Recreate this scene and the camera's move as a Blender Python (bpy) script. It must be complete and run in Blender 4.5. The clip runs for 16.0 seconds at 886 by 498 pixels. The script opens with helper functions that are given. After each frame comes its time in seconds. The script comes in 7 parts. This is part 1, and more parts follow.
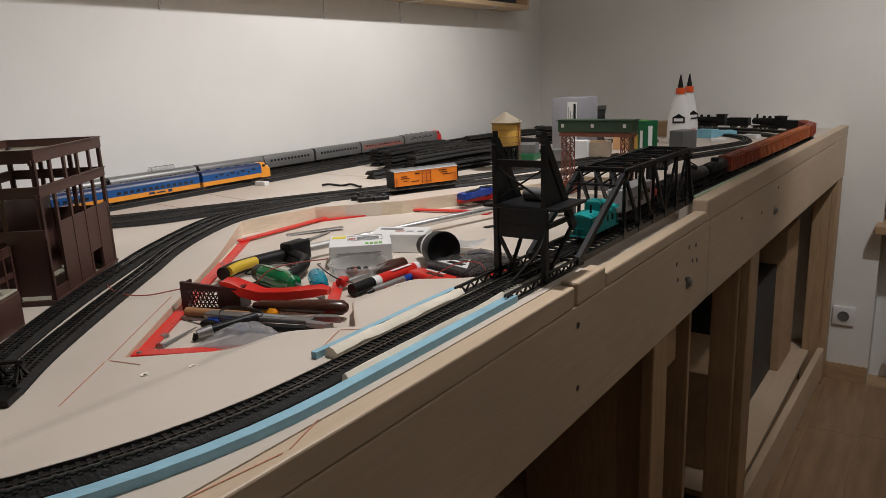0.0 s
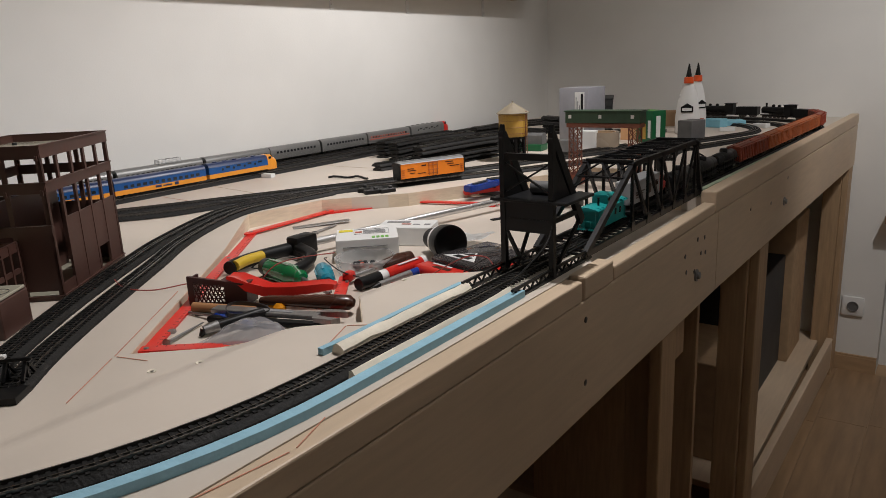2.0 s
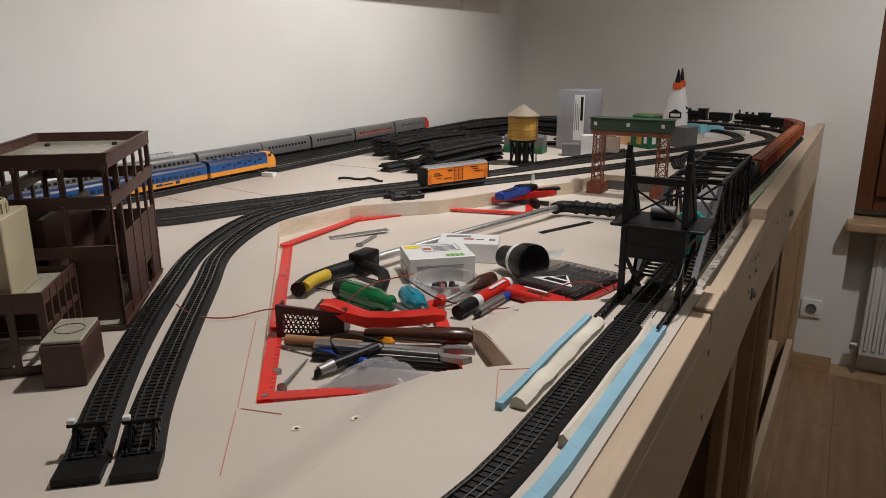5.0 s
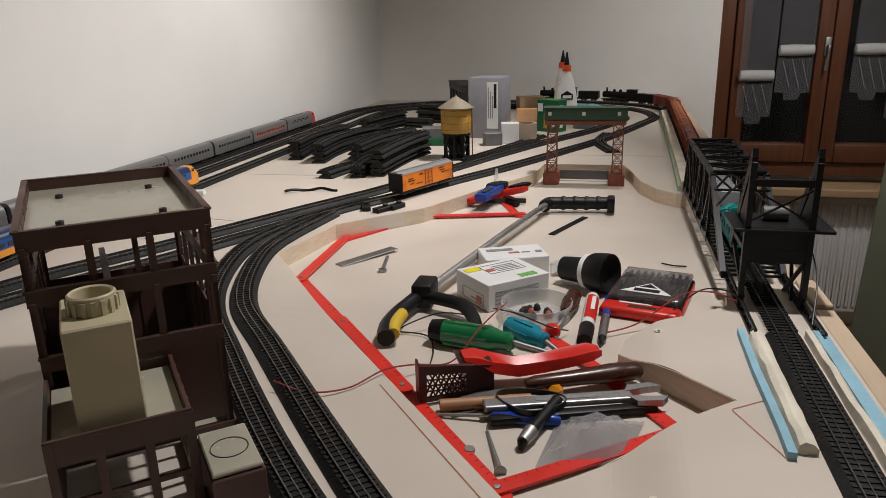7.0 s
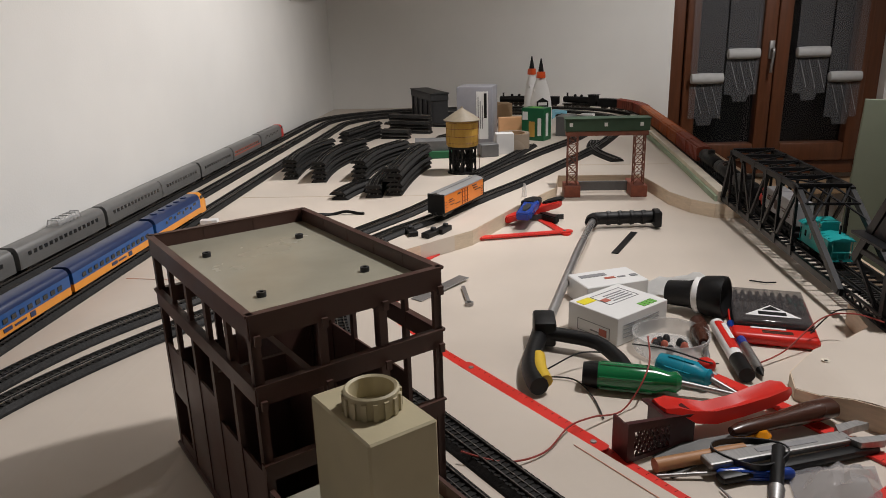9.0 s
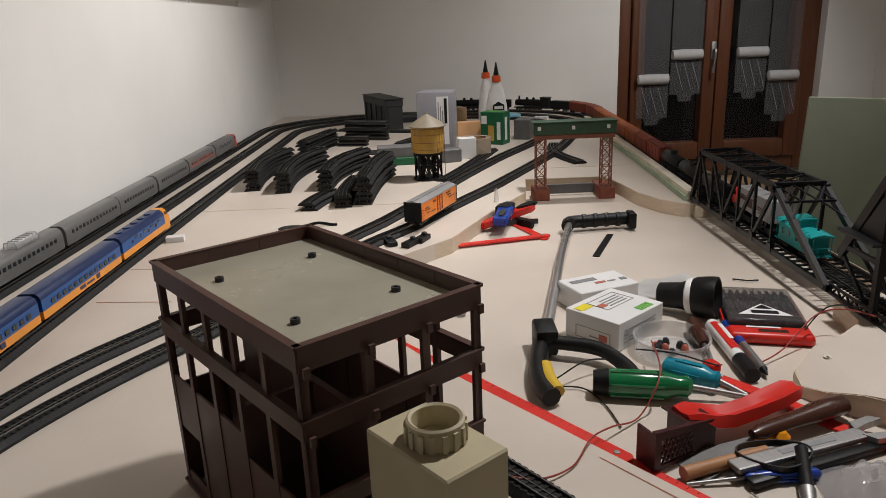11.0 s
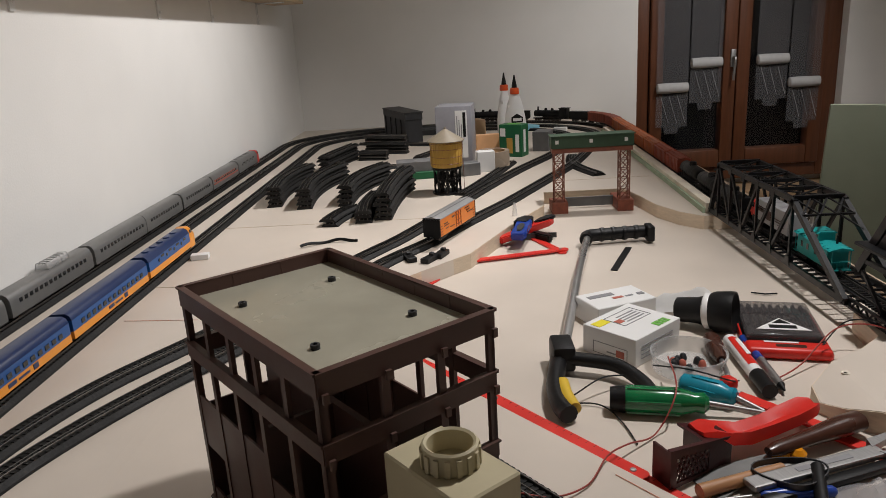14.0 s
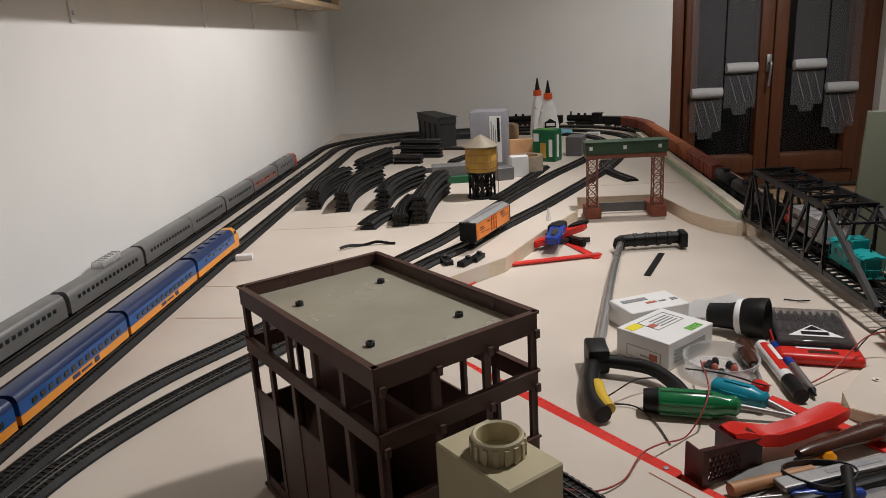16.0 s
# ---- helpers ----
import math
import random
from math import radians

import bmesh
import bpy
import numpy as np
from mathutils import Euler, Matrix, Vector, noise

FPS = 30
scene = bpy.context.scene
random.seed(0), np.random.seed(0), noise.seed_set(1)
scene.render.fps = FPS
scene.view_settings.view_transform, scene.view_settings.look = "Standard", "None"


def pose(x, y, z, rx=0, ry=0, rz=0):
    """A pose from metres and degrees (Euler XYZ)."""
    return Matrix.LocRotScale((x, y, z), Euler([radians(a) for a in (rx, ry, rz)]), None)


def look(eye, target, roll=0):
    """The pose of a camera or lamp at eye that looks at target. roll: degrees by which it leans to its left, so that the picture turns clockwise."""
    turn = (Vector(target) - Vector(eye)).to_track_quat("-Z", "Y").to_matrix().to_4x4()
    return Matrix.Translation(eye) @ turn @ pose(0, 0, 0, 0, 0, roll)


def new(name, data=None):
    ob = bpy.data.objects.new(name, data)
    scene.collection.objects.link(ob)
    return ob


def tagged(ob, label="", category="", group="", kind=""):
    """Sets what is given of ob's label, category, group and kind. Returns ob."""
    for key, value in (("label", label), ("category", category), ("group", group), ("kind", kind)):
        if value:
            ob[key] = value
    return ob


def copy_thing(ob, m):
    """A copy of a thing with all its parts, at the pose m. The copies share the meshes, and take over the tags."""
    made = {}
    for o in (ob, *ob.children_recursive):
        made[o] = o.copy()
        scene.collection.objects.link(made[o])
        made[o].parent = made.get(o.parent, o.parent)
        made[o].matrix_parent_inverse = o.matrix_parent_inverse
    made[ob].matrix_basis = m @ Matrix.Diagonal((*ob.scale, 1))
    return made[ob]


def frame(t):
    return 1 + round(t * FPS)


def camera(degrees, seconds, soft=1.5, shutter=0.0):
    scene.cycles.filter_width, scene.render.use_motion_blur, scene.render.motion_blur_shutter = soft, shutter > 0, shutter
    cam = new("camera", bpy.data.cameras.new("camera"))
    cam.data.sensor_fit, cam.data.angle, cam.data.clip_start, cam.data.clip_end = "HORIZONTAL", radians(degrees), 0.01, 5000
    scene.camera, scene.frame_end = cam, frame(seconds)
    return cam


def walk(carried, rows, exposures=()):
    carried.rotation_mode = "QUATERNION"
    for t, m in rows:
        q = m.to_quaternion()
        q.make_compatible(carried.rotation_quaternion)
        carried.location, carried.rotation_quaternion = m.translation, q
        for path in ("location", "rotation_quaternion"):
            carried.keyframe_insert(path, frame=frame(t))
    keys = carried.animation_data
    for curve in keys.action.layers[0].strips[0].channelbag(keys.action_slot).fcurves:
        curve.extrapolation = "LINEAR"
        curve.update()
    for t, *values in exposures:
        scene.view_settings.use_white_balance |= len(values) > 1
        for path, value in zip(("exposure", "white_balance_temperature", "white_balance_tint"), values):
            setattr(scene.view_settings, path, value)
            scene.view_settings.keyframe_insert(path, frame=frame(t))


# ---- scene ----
cam = camera(63.3, 16.0, soft=0.8)
PATH = [
    (0, (0.083, 0.209, 1.426), (-1.046, 1.792, 0.958), -2.3),
    (0.5, (0.084, 0.215, 1.427), (-1.049, 1.79, 0.944), -2.3),
    (1, (0.083, 0.218, 1.427), (-1.054, 1.788, 0.936), -2.4),
    (1.5, (0.084, 0.216, 1.429), (-1.052, 1.782, 0.923), -2.8),
    (2, (0.08, 0.214, 1.431), (-1.062, 1.78, 0.935), -2.6),
    (2.5, (0.077, 0.218, 1.428), (-1.062, 1.782, 0.92), -2.4),
    (3, (0.063, 0.216, 1.427), (-1.053, 1.786, 0.889), -1.9),
    (3.5, (0.03, 0.2, 1.433), (-1.067, 1.775, 0.872), 0.3),
    (4, (-0.035, 0.155, 1.455), (-1.088, 1.765, 0.907), 0.4),
    (4.2, (-0.066, 0.133, 1.468), (-1.088, 1.772, 0.952), 0.7),
    (6.3, (-0.369, 0.203, 1.451), (-1.077, 1.977, 0.856), -1.8),
    (6.5, (-0.418, 0.185, 1.464), (-1.032, 1.993, 0.87), -1.3),
    (7, (-0.546, 0.133, 1.495), (-0.975, 1.994, 0.901), -1.4),
    (7.5, (-0.632, 0.147, 1.503), (-0.98, 2.006, 0.853), -1.5),
    (8, (-0.686, 0.165, 1.501), (-1.014, 2.043, 0.896), -0.3),
    (8.5, (-0.737, 0.178, 1.507), (-0.952, 2.069, 0.894), -0.6),
    (9, (-0.821, 0.177, 1.518), (-0.986, 2.079, 0.922), -1.7),
    (11.3, (-0.888, 0.198, 1.525), (-0.882, 2.108, 0.933), -2.4),
    (11.5, (-0.883, 0.192, 1.527), (-0.883, 2.1, 0.927), -2.7),
    (12, (-0.883, 0.194, 1.526), (-0.883, 2.1, 0.919), -2.7),
    (12.5, (-0.878, 0.196, 1.526), (-0.864, 2.101, 0.916), -3.1),
    (13, (-0.875, 0.196, 1.531), (-0.867, 2.106, 0.937), -3.6),
    (13.5, (-0.876, 0.193, 1.538), (-0.916, 2.108, 0.963), -3.9),
    (14, (-0.882, 0.186, 1.539), (-0.945, 2.103, 0.972), -3.4),
    (14.5, (-0.886, 0.176, 1.546), (-0.997, 2.09, 0.978), -4.1),
    (15, (-0.884, 0.168, 1.548), (-0.991, 2.081, 0.977), -4.3),
    (15.5, (-0.889, 0.157, 1.553), (-1.0, 2.078, 1.009), -3.4),
    (16, (-0.894, 0.153, 1.552), (-1.036, 2.068, 0.995), -3.4),
]
walk(cam, [(t, look(eye, target, roll)) for t, eye, target, roll in PATH])

# ---- world and light ----
world = bpy.data.worlds.new("night")
scene.world = world
world.use_nodes = True
world.node_tree.nodes["Background"].inputs["Color"].default_value = (0.02, 0.025, 0.04, 1)
world.node_tree.nodes["Background"].inputs["Strength"].default_value = 0.15


def spot(name, eye, target, watts, colour, degrees, blend, size):
    data = bpy.data.lights.new(name, "SPOT")
    data.energy, data.color, data.spot_size, data.spot_blend = watts, colour, radians(degrees), blend
    data.shadow_soft_size = size
    ob = new(name, data)
    ob.matrix_world = look(eye, target)
    return ob


WARM = (1.0, 0.965, 0.955)
# two ceiling spots, placed after the shadows and the bright patch on the wall
spot("ceiling_spot", (-0.46, 1.95, 2.30), (-1.32, 1.92, 1.40), 63, WARM, 106, 1.0, 0.03)
spot("ceiling_spot", (-0.36, 1.06, 2.30), (-0.70, 0.78, 1.15), 40, WARM, 112, 0.9, 0.03)
# extra fill spot, added only to brighten the far wall and floor
spot("ceiling_spot", (0.35, 2.30, 2.30), (-0.15, 3.40, 0.7), 40, WARM, 90, 1.0, 0.03)
# soft fill light, added to lift the floor, front beam and right side
glow = bpy.data.lights.new("room_lamp", "POINT")
glow.energy, glow.color, glow.shadow_soft_size = 4.6, (1.0, 0.96, 0.95), 0.12
new("room_lamp", glow).location = (0.55, 1.60, 2.42)

# ---- heights and lines of the plan ----
ZB = 1.140          # sunken board
ZU = 1.168          # upper board
LEFT, FAR, RIGHT, BACK, TOP = -1.574, 3.675, 1.02, -1.7, 2.55
GROUND = 0.14        # the floor
FRONT = -0.278
TRACK_W, TRACK_H = 0.037, 0.009


def ease(a, b, v):
    t = min(max((v - a) / (b - a), 0.0), 1.0)
    return t * t * (3 - 2 * t)


def dip(x, y):
    """How far the upper board sags below ZU in its near middle field."""
    return -0.017 * ease(1.13, 0.90, y) * ease(-0.470, -0.535, x) * ease(-1.24, -1.10, x)


DEPTHS = ((1.35, 1.35), (1.60, 1.578), (1.833, 1.770), (2.834, 2.711), (3.675, 3.40))


def settle(y):
    """The true depth of a place whose depth on the first plan is y: the far half of the room is shorter."""
    for (a, a2), (b, b2) in zip(DEPTHS, DEPTHS[1:]):
        if a < y <= b:
            return a2 + (b2 - a2) * (y - a) / (b - a)
    return y if y < 2 else y + DEPTHS[-1][1] - DEPTHS[-1][0]


def unsettle(y):
    """The plan's depth of a true depth."""
    for (a2, a), (b2, b) in zip(DEPTHS, DEPTHS[1:]):
        if a < y <= b:
            return a2 + (b2 - a2) * (y - a) / (b - a)
    return y if y < 2 else y + DEPTHS[-1][0] - DEPTHS[-1][1]


def span(m, length):
    """The true length of a wagon that covers that length of the plan."""
    y = m.translation.y
    return settle(y + length / 2) - settle(y - length / 2)


# ---- materials ----
def mat(name, colour, rough=0.6, metal=0.0, var=0.12, scale=30.0, bump=0.1, bump_scale=200.0, coat=0.0, stain=0.0, stain_scale=3.0,
        stretch=(1, 1, 1), spec=0.5, per_object=0.0):
    m = bpy.data.materials.new(name)
    m.use_nodes = True
    nt = m.node_tree
    b = nt.nodes["Principled BSDF"]
    b.inputs["Roughness"].default_value, b.inputs["Metallic"].default_value = rough, metal
    b.inputs["Coat Weight"].default_value = coat
    b.inputs["Specular IOR Level"].default_value = spec
    tc = nt.nodes.new("ShaderNodeTexCoord")
    mp = nt.nodes.new("ShaderNodeMapping")
    mp.inputs["Scale"].default_value = stretch
    nt.links.new(tc.outputs["Object"], mp.inputs["Vector"])
    n1 = nt.nodes.new("ShaderNodeTexNoise")
    n1.inputs["Scale"].default_value, n1.inputs["Detail"].default_value = scale, 5
    nt.links.new(mp.outputs[0], n1.inputs["Vector"])
    ramp = nt.nodes.new("ShaderNodeMapRange")
    ramp.inputs["From Min"].default_value, ramp.inputs["From Max"].default_value = 0.3, 0.7
    ramp.inputs["To Min"].default_value, ramp.inputs["To Max"].default_value = 1 - var, 1 + var
    nt.links.new(n1.outputs["Fac"], ramp.inputs["Value"])
    value = ramp.outputs[0]
    n2 = nt.nodes.new("ShaderNodeTexNoise")
    n2.inputs["Scale"].default_value, n2.inputs["Detail"].default_value = stain_scale, 4
    nt.links.new(tc.outputs["Object"], n2.inputs["Vector"])
    r2 = nt.nodes.new("ShaderNodeMapRange")
    r2.inputs["From Min"].default_value, r2.inputs["From Max"].default_value = 0.35, 0.65
    r2.inputs["To Min"].default_value, r2.inputs["To Max"].default_value = 1 - stain, 1 + stain * 0.4
    nt.links.new(n2.outputs["Fac"], r2.inputs["Value"])
    mu = nt.nodes.new("ShaderNodeMath")
    mu.operation = "MULTIPLY"
    nt.links.new(value, mu.inputs[0])
    nt.links.new(r2.outputs[0], mu.inputs[1])
    value = mu.outputs[0]
    if per_object:
        oi = nt.nodes.new("ShaderNodeObjectInfo")
        r3 = nt.nodes.new("ShaderNodeMapRange")
        r3.inputs["To Min"].default_value, r3.inputs["To Max"].default_value = 1 - per_object, 1 + per_object
        nt.links.new(oi.outputs["Random"], r3.inputs["Value"])
        m3 = nt.nodes.new("ShaderNodeMath")
        m3.operation = "MULTIPLY"
        nt.links.new(value, m3.inputs[0])
        nt.links.new(r3.outputs[0], m3.inputs[1])
        value = m3.outputs[0]
    hv = nt.nodes.new("ShaderNodeHueSaturation")
    hv.inputs["Color"].default_value = (*colour, 1)
    nt.links.new(value, hv.inputs["Value"])
    nt.links.new(hv.outputs[0], b.inputs["Base Color"])
    rr = nt.nodes.new("ShaderNodeMapRange")
    rr.inputs["From Min"].default_value, rr.inputs["From Max"].default_value = 0.3, 0.7
    rr.inputs["To Min"].default_value, rr.inputs["To Max"].default_value = max(rough - 0.08, 0.02), min(rough + 0.08, 1)
    nt.links.new(n2.outputs["Fac"], rr.inputs["Value"])
    nt.links.new(rr.outputs[0], b.inputs["Roughness"])
    if bump:
        n3 = nt.nodes.new("ShaderNodeTexNoise")
        n3.inputs["Scale"].default_value, n3.inputs["Detail"].default_value = bump_scale, 3
        nt.links.new(mp.outputs[0], n3.inputs["Vector"])
        bp = nt.nodes.new("ShaderNodeBump")
        bp.inputs["Strength"].default_value, bp.inputs["Distance"].default_value = bump, 0.002
        nt.links.new(n3.outputs["Fac"], bp.inputs["Height"])
        nt.links.new(bp.outputs[0], b.inputs["Normal"])
    return m


def clear_mat(name, colour, rough=0.05, alpha=0.3):
    m = mat(name, colour, rough, 0, 0.03, 20, 0.05, 60)
    m.node_tree.nodes["Principled BSDF"].inputs["Alpha"].default_value = alpha
    return m


def glass_mat(name, colour=(1, 1, 1), rough=0.02):
    m = bpy.data.materials.new(name)
    m.use_nodes = True
    b = m.node_tree.nodes["Principled BSDF"]
    b.inputs["Base Color"].default_value = (*colour, 1)
    b.inputs["Roughness"].default_value, b.inputs["Transmission Weight"].default_value, b.inputs["IOR"].default_value = rough, 1.0, 1.45
    return m


M_WALL = mat("wall_paint", (0.80, 0.79, 0.76), 0.85, 0, 0.015, 6, 0.12, 260, stain=0.03, stain_scale=1.5)
M_CEIL = mat("ceiling_paint", (0.8, 0.8, 0.78), 0.9, 0, 0.02, 6, 0.1, 200)
M_BOARD = mat("cream_board", (0.635, 0.562, 0.485), 0.45, 0, 0.02, 8, 0.06, 70, stain=0.05, stain_scale=4)
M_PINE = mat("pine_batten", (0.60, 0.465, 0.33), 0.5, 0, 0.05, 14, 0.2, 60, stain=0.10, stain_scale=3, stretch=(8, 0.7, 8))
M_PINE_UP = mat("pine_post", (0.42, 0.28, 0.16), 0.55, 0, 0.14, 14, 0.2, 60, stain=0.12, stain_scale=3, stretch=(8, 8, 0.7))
M_PLY = mat("plywood_edge", (0.70, 0.58, 0.44), 0.6, 0, 0.08, 40, 0.25, 120, stretch=(1, 1, 6), stain=0.15)
M_FLOOR = mat("laminate", (0.30, 0.19, 0.105), 0.38, 0, 0.22, 6, 0.1, 80, stain=0.12, stain_scale=2, stretch=(5, 0.6, 1), per_object=0.14)
M_SKIRT = mat("skirting_wood", (0.42, 0.28, 0.16), 0.5, 0, 0.12, 10, 0.1, 60, stretch=(0.7, 4, 4))
M_WINDOW = mat("window_wood", (0.115, 0.040, 0.017), 0.38, 0, 0.16, 12, 0.1, 60, stretch=(6, 6, 0.6), coat=0.25)
M_BED = mat("track_roadbed", (0.0105, 0.0100, 0.0095), 0.62, 0, 0.25, 90, 0.5, 260, stain=0.15, stain_scale=12, spec=0.3)
M_SLEEPER = mat("track_sleeper", (0.011, 0.0105, 0.010), 0.6, 0, 0.2, 120, 0.3, 200, spec=0.3)
M_RAIL = mat("rail_steel", (0.22, 0.21, 0.20), 0.34, 1.0, 0.15, 60, 0.05, 200)
M_BLACK = mat("black_plastic", (0.006, 0.006, 0.0065), 0.45, 0, 0.15, 60, 0.08, 200, spec=0.3)
M_BLACKMETAL = mat("black_bridge_plastic", (0.005, 0.0055, 0.007), 0.4, 0, 0.2, 60, 0.1, 160, spec=0.4)
M_WHEEL = mat("wheel_metal", (0.10, 0.09, 0.085), 0.35, 0.9, 0.1, 60, 0)
M_RED = mat("red_plastic", (0.62, 0.022, 0.014), 0.33, 0, 0.06, 30, 0.05, 90)
M_DARKRED = mat("dark_red_metal", (0.045, 0.005, 0.006), 0.4, 0, 0.1, 40, 0.1, 160)
M_RULE = mat("red_rule_paint", (0.70, 0.028, 0.018), 0.38, 0, 0.05, 40, 0.05, 120, stain=0.06, stain_scale=15)
M_BLUEFOAM = mat("blue_foam", (0.28, 0.50, 0.62), 0.8, 0, 0.08, 40, 0.3, 240, stain=0.1, stain_scale=14)
M_PLASTER = mat("white_plaster", (0.78, 0.72, 0.60), 0.85, 0, 0.08, 20, 0.6, 90, stain=0.1, stain_scale=10)
M_GREENFOAM = mat("pale_green_foam", (0.38, 0.47, 0.34), 0.8, 0, 0.1, 30, 0.3, 200)
M_BROWNBLD = mat("brown_building_plastic", (0.085, 0.040, 0.031), 0.45, 0, 0.08, 30, 0.06, 120, stain=0.08, stain_scale=15)
M_ROOF = mat("pale_grey_roof_plastic", (0.40, 0.38, 0.30), 0.24, 0, 0.05, 20, 0.05, 90, stain=0.06, stain_scale=14)
M_BEIGE = mat("beige_plastic", (0.50, 0.44, 0.29), 0.5, 0, 0.05, 20, 0.08, 120, stain=0.05, stain_scale=20)
M_SILVER = mat("silver_coach", (0.21, 0.21, 0.205), 0.38, 0.45, 0.06, 40, 0.05, 160)
M_DARKWIN = mat("dark_window", (0.02, 0.022, 0.024), 0.15, 0, 0.05, 20, 0)
M_BLUE = mat("blue_coach", (0.008, 0.075, 0.26), 0.33, 0, 0.06, 30, 0)
M_NAVY = mat("navy_roof", (0.012, 0.028, 0.095), 0.36, 0, 0.08, 30, 0)
M_AMBER = mat("amber_coach", (0.76, 0.29, 0.03), 0.35, 0, 0.05, 30, 0)
M_ORANGE = mat("orange_reefer", (0.82, 0.23, 0.018), 0.4, 0, 0.05, 30, 0.05, 200)
M_GREYROOF = mat("grey_roof", (0.30, 0.30, 0.30), 0.45, 0.3, 0.08, 30, 0.05, 200)
M_OXIDE = mat("oxide_red_wagon", (0.27, 0.055, 0.028), 0.5, 0, 0.12, 40, 0.15, 200, stain=0.12, stain_scale=20, per_object=0.2)
M_RUST = mat("rust_orange_wagon", (0.42, 0.12, 0.04), 0.55, 0, 0.14, 40, 0.15, 200, stain=0.15, stain_scale=20, per_object=0.15)
M_TEAL = mat("teal_caboose", (0.010, 0.30, 0.30), 0.42, 0, 0.08, 40, 0.08, 160)
M_TRAILER = mat("grey_trailer", (0.36, 0.36, 0.37), 0.42, 0, 0.05, 30, 0.05, 120)
M_OCHRE = mat("ochre_tank", (0.52, 0.31, 0.055), 0.45, 0, 0.1, 30, 0.08, 160, stain=0.14, stain_scale=25)
M_TOWERROOF = mat("tower_roof", (0.26, 0.22, 0.16), 0.5, 0, 0.12, 40, 0.1, 160)
M_DKGREEN = mat("signal_green", (0.034, 0.075, 0.042), 0.5, 0, 0.12, 40, 0.08, 160, stain=0.15, stain_scale=25)
M_BRICKRED = mat("brick_plastic", (0.25, 0.072, 0.040), 0.6, 0, 0.2, 90, 0.3, 300)
M_LATTICE = mat("brown_lattice", (0.22, 0.075, 0.045), 0.5, 0, 0.15, 60, 0.1, 200)
M_GREYP = mat("grey_plastic", (0.14, 0.14, 0.14), 0.5, 0, 0.12, 40, 0.1, 160)
M_DGREY = mat("dark_grey_plastic", (0.024, 0.025, 0.027), 0.5, 0, 0.15, 60, 0.2, 200)
M_WHITE = mat("white_card", (0.76, 0.76, 0.75), 0.5, 0, 0.02, 20, 0.04, 120)
M_WHITEP = mat("white_plastic", (0.80, 0.80, 0.79), 0.3, 0, 0.02, 20, 0.03, 60)
M_SILVERCARD = mat("silver_card", (0.30, 0.30, 0.33), 0.4, 0.2, 0.08, 30, 0.05, 120)
M_CAPRED = mat("orange_cap", (0.75, 0.10, 0.02), 0.35, 0, 0.03, 30, 0)
M_BOXGREEN = mat("green_card", (0.006, 0.11, 0.04), 0.42, 0, 0.06, 30, 0.04, 120)
M_TAPE = mat("brown_tape", (0.36, 0.29, 0.22), 0.25, 0, 0.05, 30, 0)
M_PEACH = mat("peach_card", (0.72, 0.40, 0.20), 0.5, 0, 0.06, 30, 0.04, 120)
M_CARDB = mat("cardboard", (0.42, 0.28, 0.16), 0.75, 0, 0.1, 30, 0.15, 160)
M_YELLOW = mat("yellow_sticker", (0.78, 0.66, 0.02), 0.5, 0, 0.03, 30, 0)
M_YELLOWP = mat("yellow_rubber", (0.66, 0.44, 0.03), 0.5, 0, 0.06, 30, 0.05, 120)
M_INK = mat("grey_print", (0.24, 0.24, 0.25), 0.55, 0, 0.1, 60, 0)
M_INKGREEN = mat("green_print", (0.14, 0.42, 0.06), 0.55, 0, 0.08, 60, 0)
M_INKRED = mat("red_print", (0.45, 0.12, 0.08), 0.55, 0, 0.08, 60, 0)
M_STEEL = mat("brushed_steel", (0.34, 0.335, 0.33), 0.5, 1.0, 0.1, 60, 0.05, 300, stretch=(1, 8, 1))
M_BLADE = mat("dull_blade_steel", (0.17, 0.17, 0.165), 0.6, 0.7, 0.12, 50, 0.05, 200)
M_ALU = mat("aluminium_tube", (0.60, 0.60, 0.60), 0.34, 0.9, 0.06, 40, 0.03, 200)
M_HANDLEGREEN = mat("green_handle", (0.006, 0.16, 0.05), 0.18, 0, 0.08, 40, 0, coat=0.5)
M_HANDLEBROWN = mat("dark_brown_handle", (0.055, 0.018, 0.010), 0.3, 0, 0.2, 30, 0.05, 90, stretch=(6, 1, 6))
M_WOODHANDLE = mat("light_wood_handle", (0.40, 0.20, 0.09), 0.5, 0, 0.15, 30, 0.1, 90, stretch=(6, 1, 6))
M_TEALHANDLE = mat("petrol_handle", (0.01, 0.24, 0.34), 0.3, 0, 0.06, 30, 0)
M_BLUEP = mat("blue_plastic", (0.012, 0.05, 0.30), 0.3, 0, 0.06, 30, 0)
M_PALEBLUE = mat("pale_blue_foam", (0.22, 0.50, 0.62), 0.7, 0, 0.1, 30, 0.2, 160)
M_AMBERP = mat("amber_plastic", (0.70, 0.26, 0.01), 0.2, 0, 0.06, 30, 0)
M_CLEAR = clear_mat("clear_plastic", (0.75, 0.75, 0.74), 0.08, 0.34)
M_BAG = clear_mat("bag_film", (0.34, 0.34, 0.36), 0.16, 0.55)
M_CASE = clear_mat("case_lid", (0.10, 0.09, 0.09), 0.08, 0.5)
M_GLASS = glass_mat("window_glass")
M_PANEL = mat("pale_green_board", (0.36, 0.41, 0.31), 0.6, 0, 0.05, 10, 0.1, 120, stain=0.06)
M_RADIATOR = mat("radiator_enamel", (0.72, 0.72, 0.71), 0.4, 0, 0.02, 20, 0)
M_CURTAIN = clear_mat("sheer_curtain", (0.20, 0.20, 0.21), 0.9, 0.32)
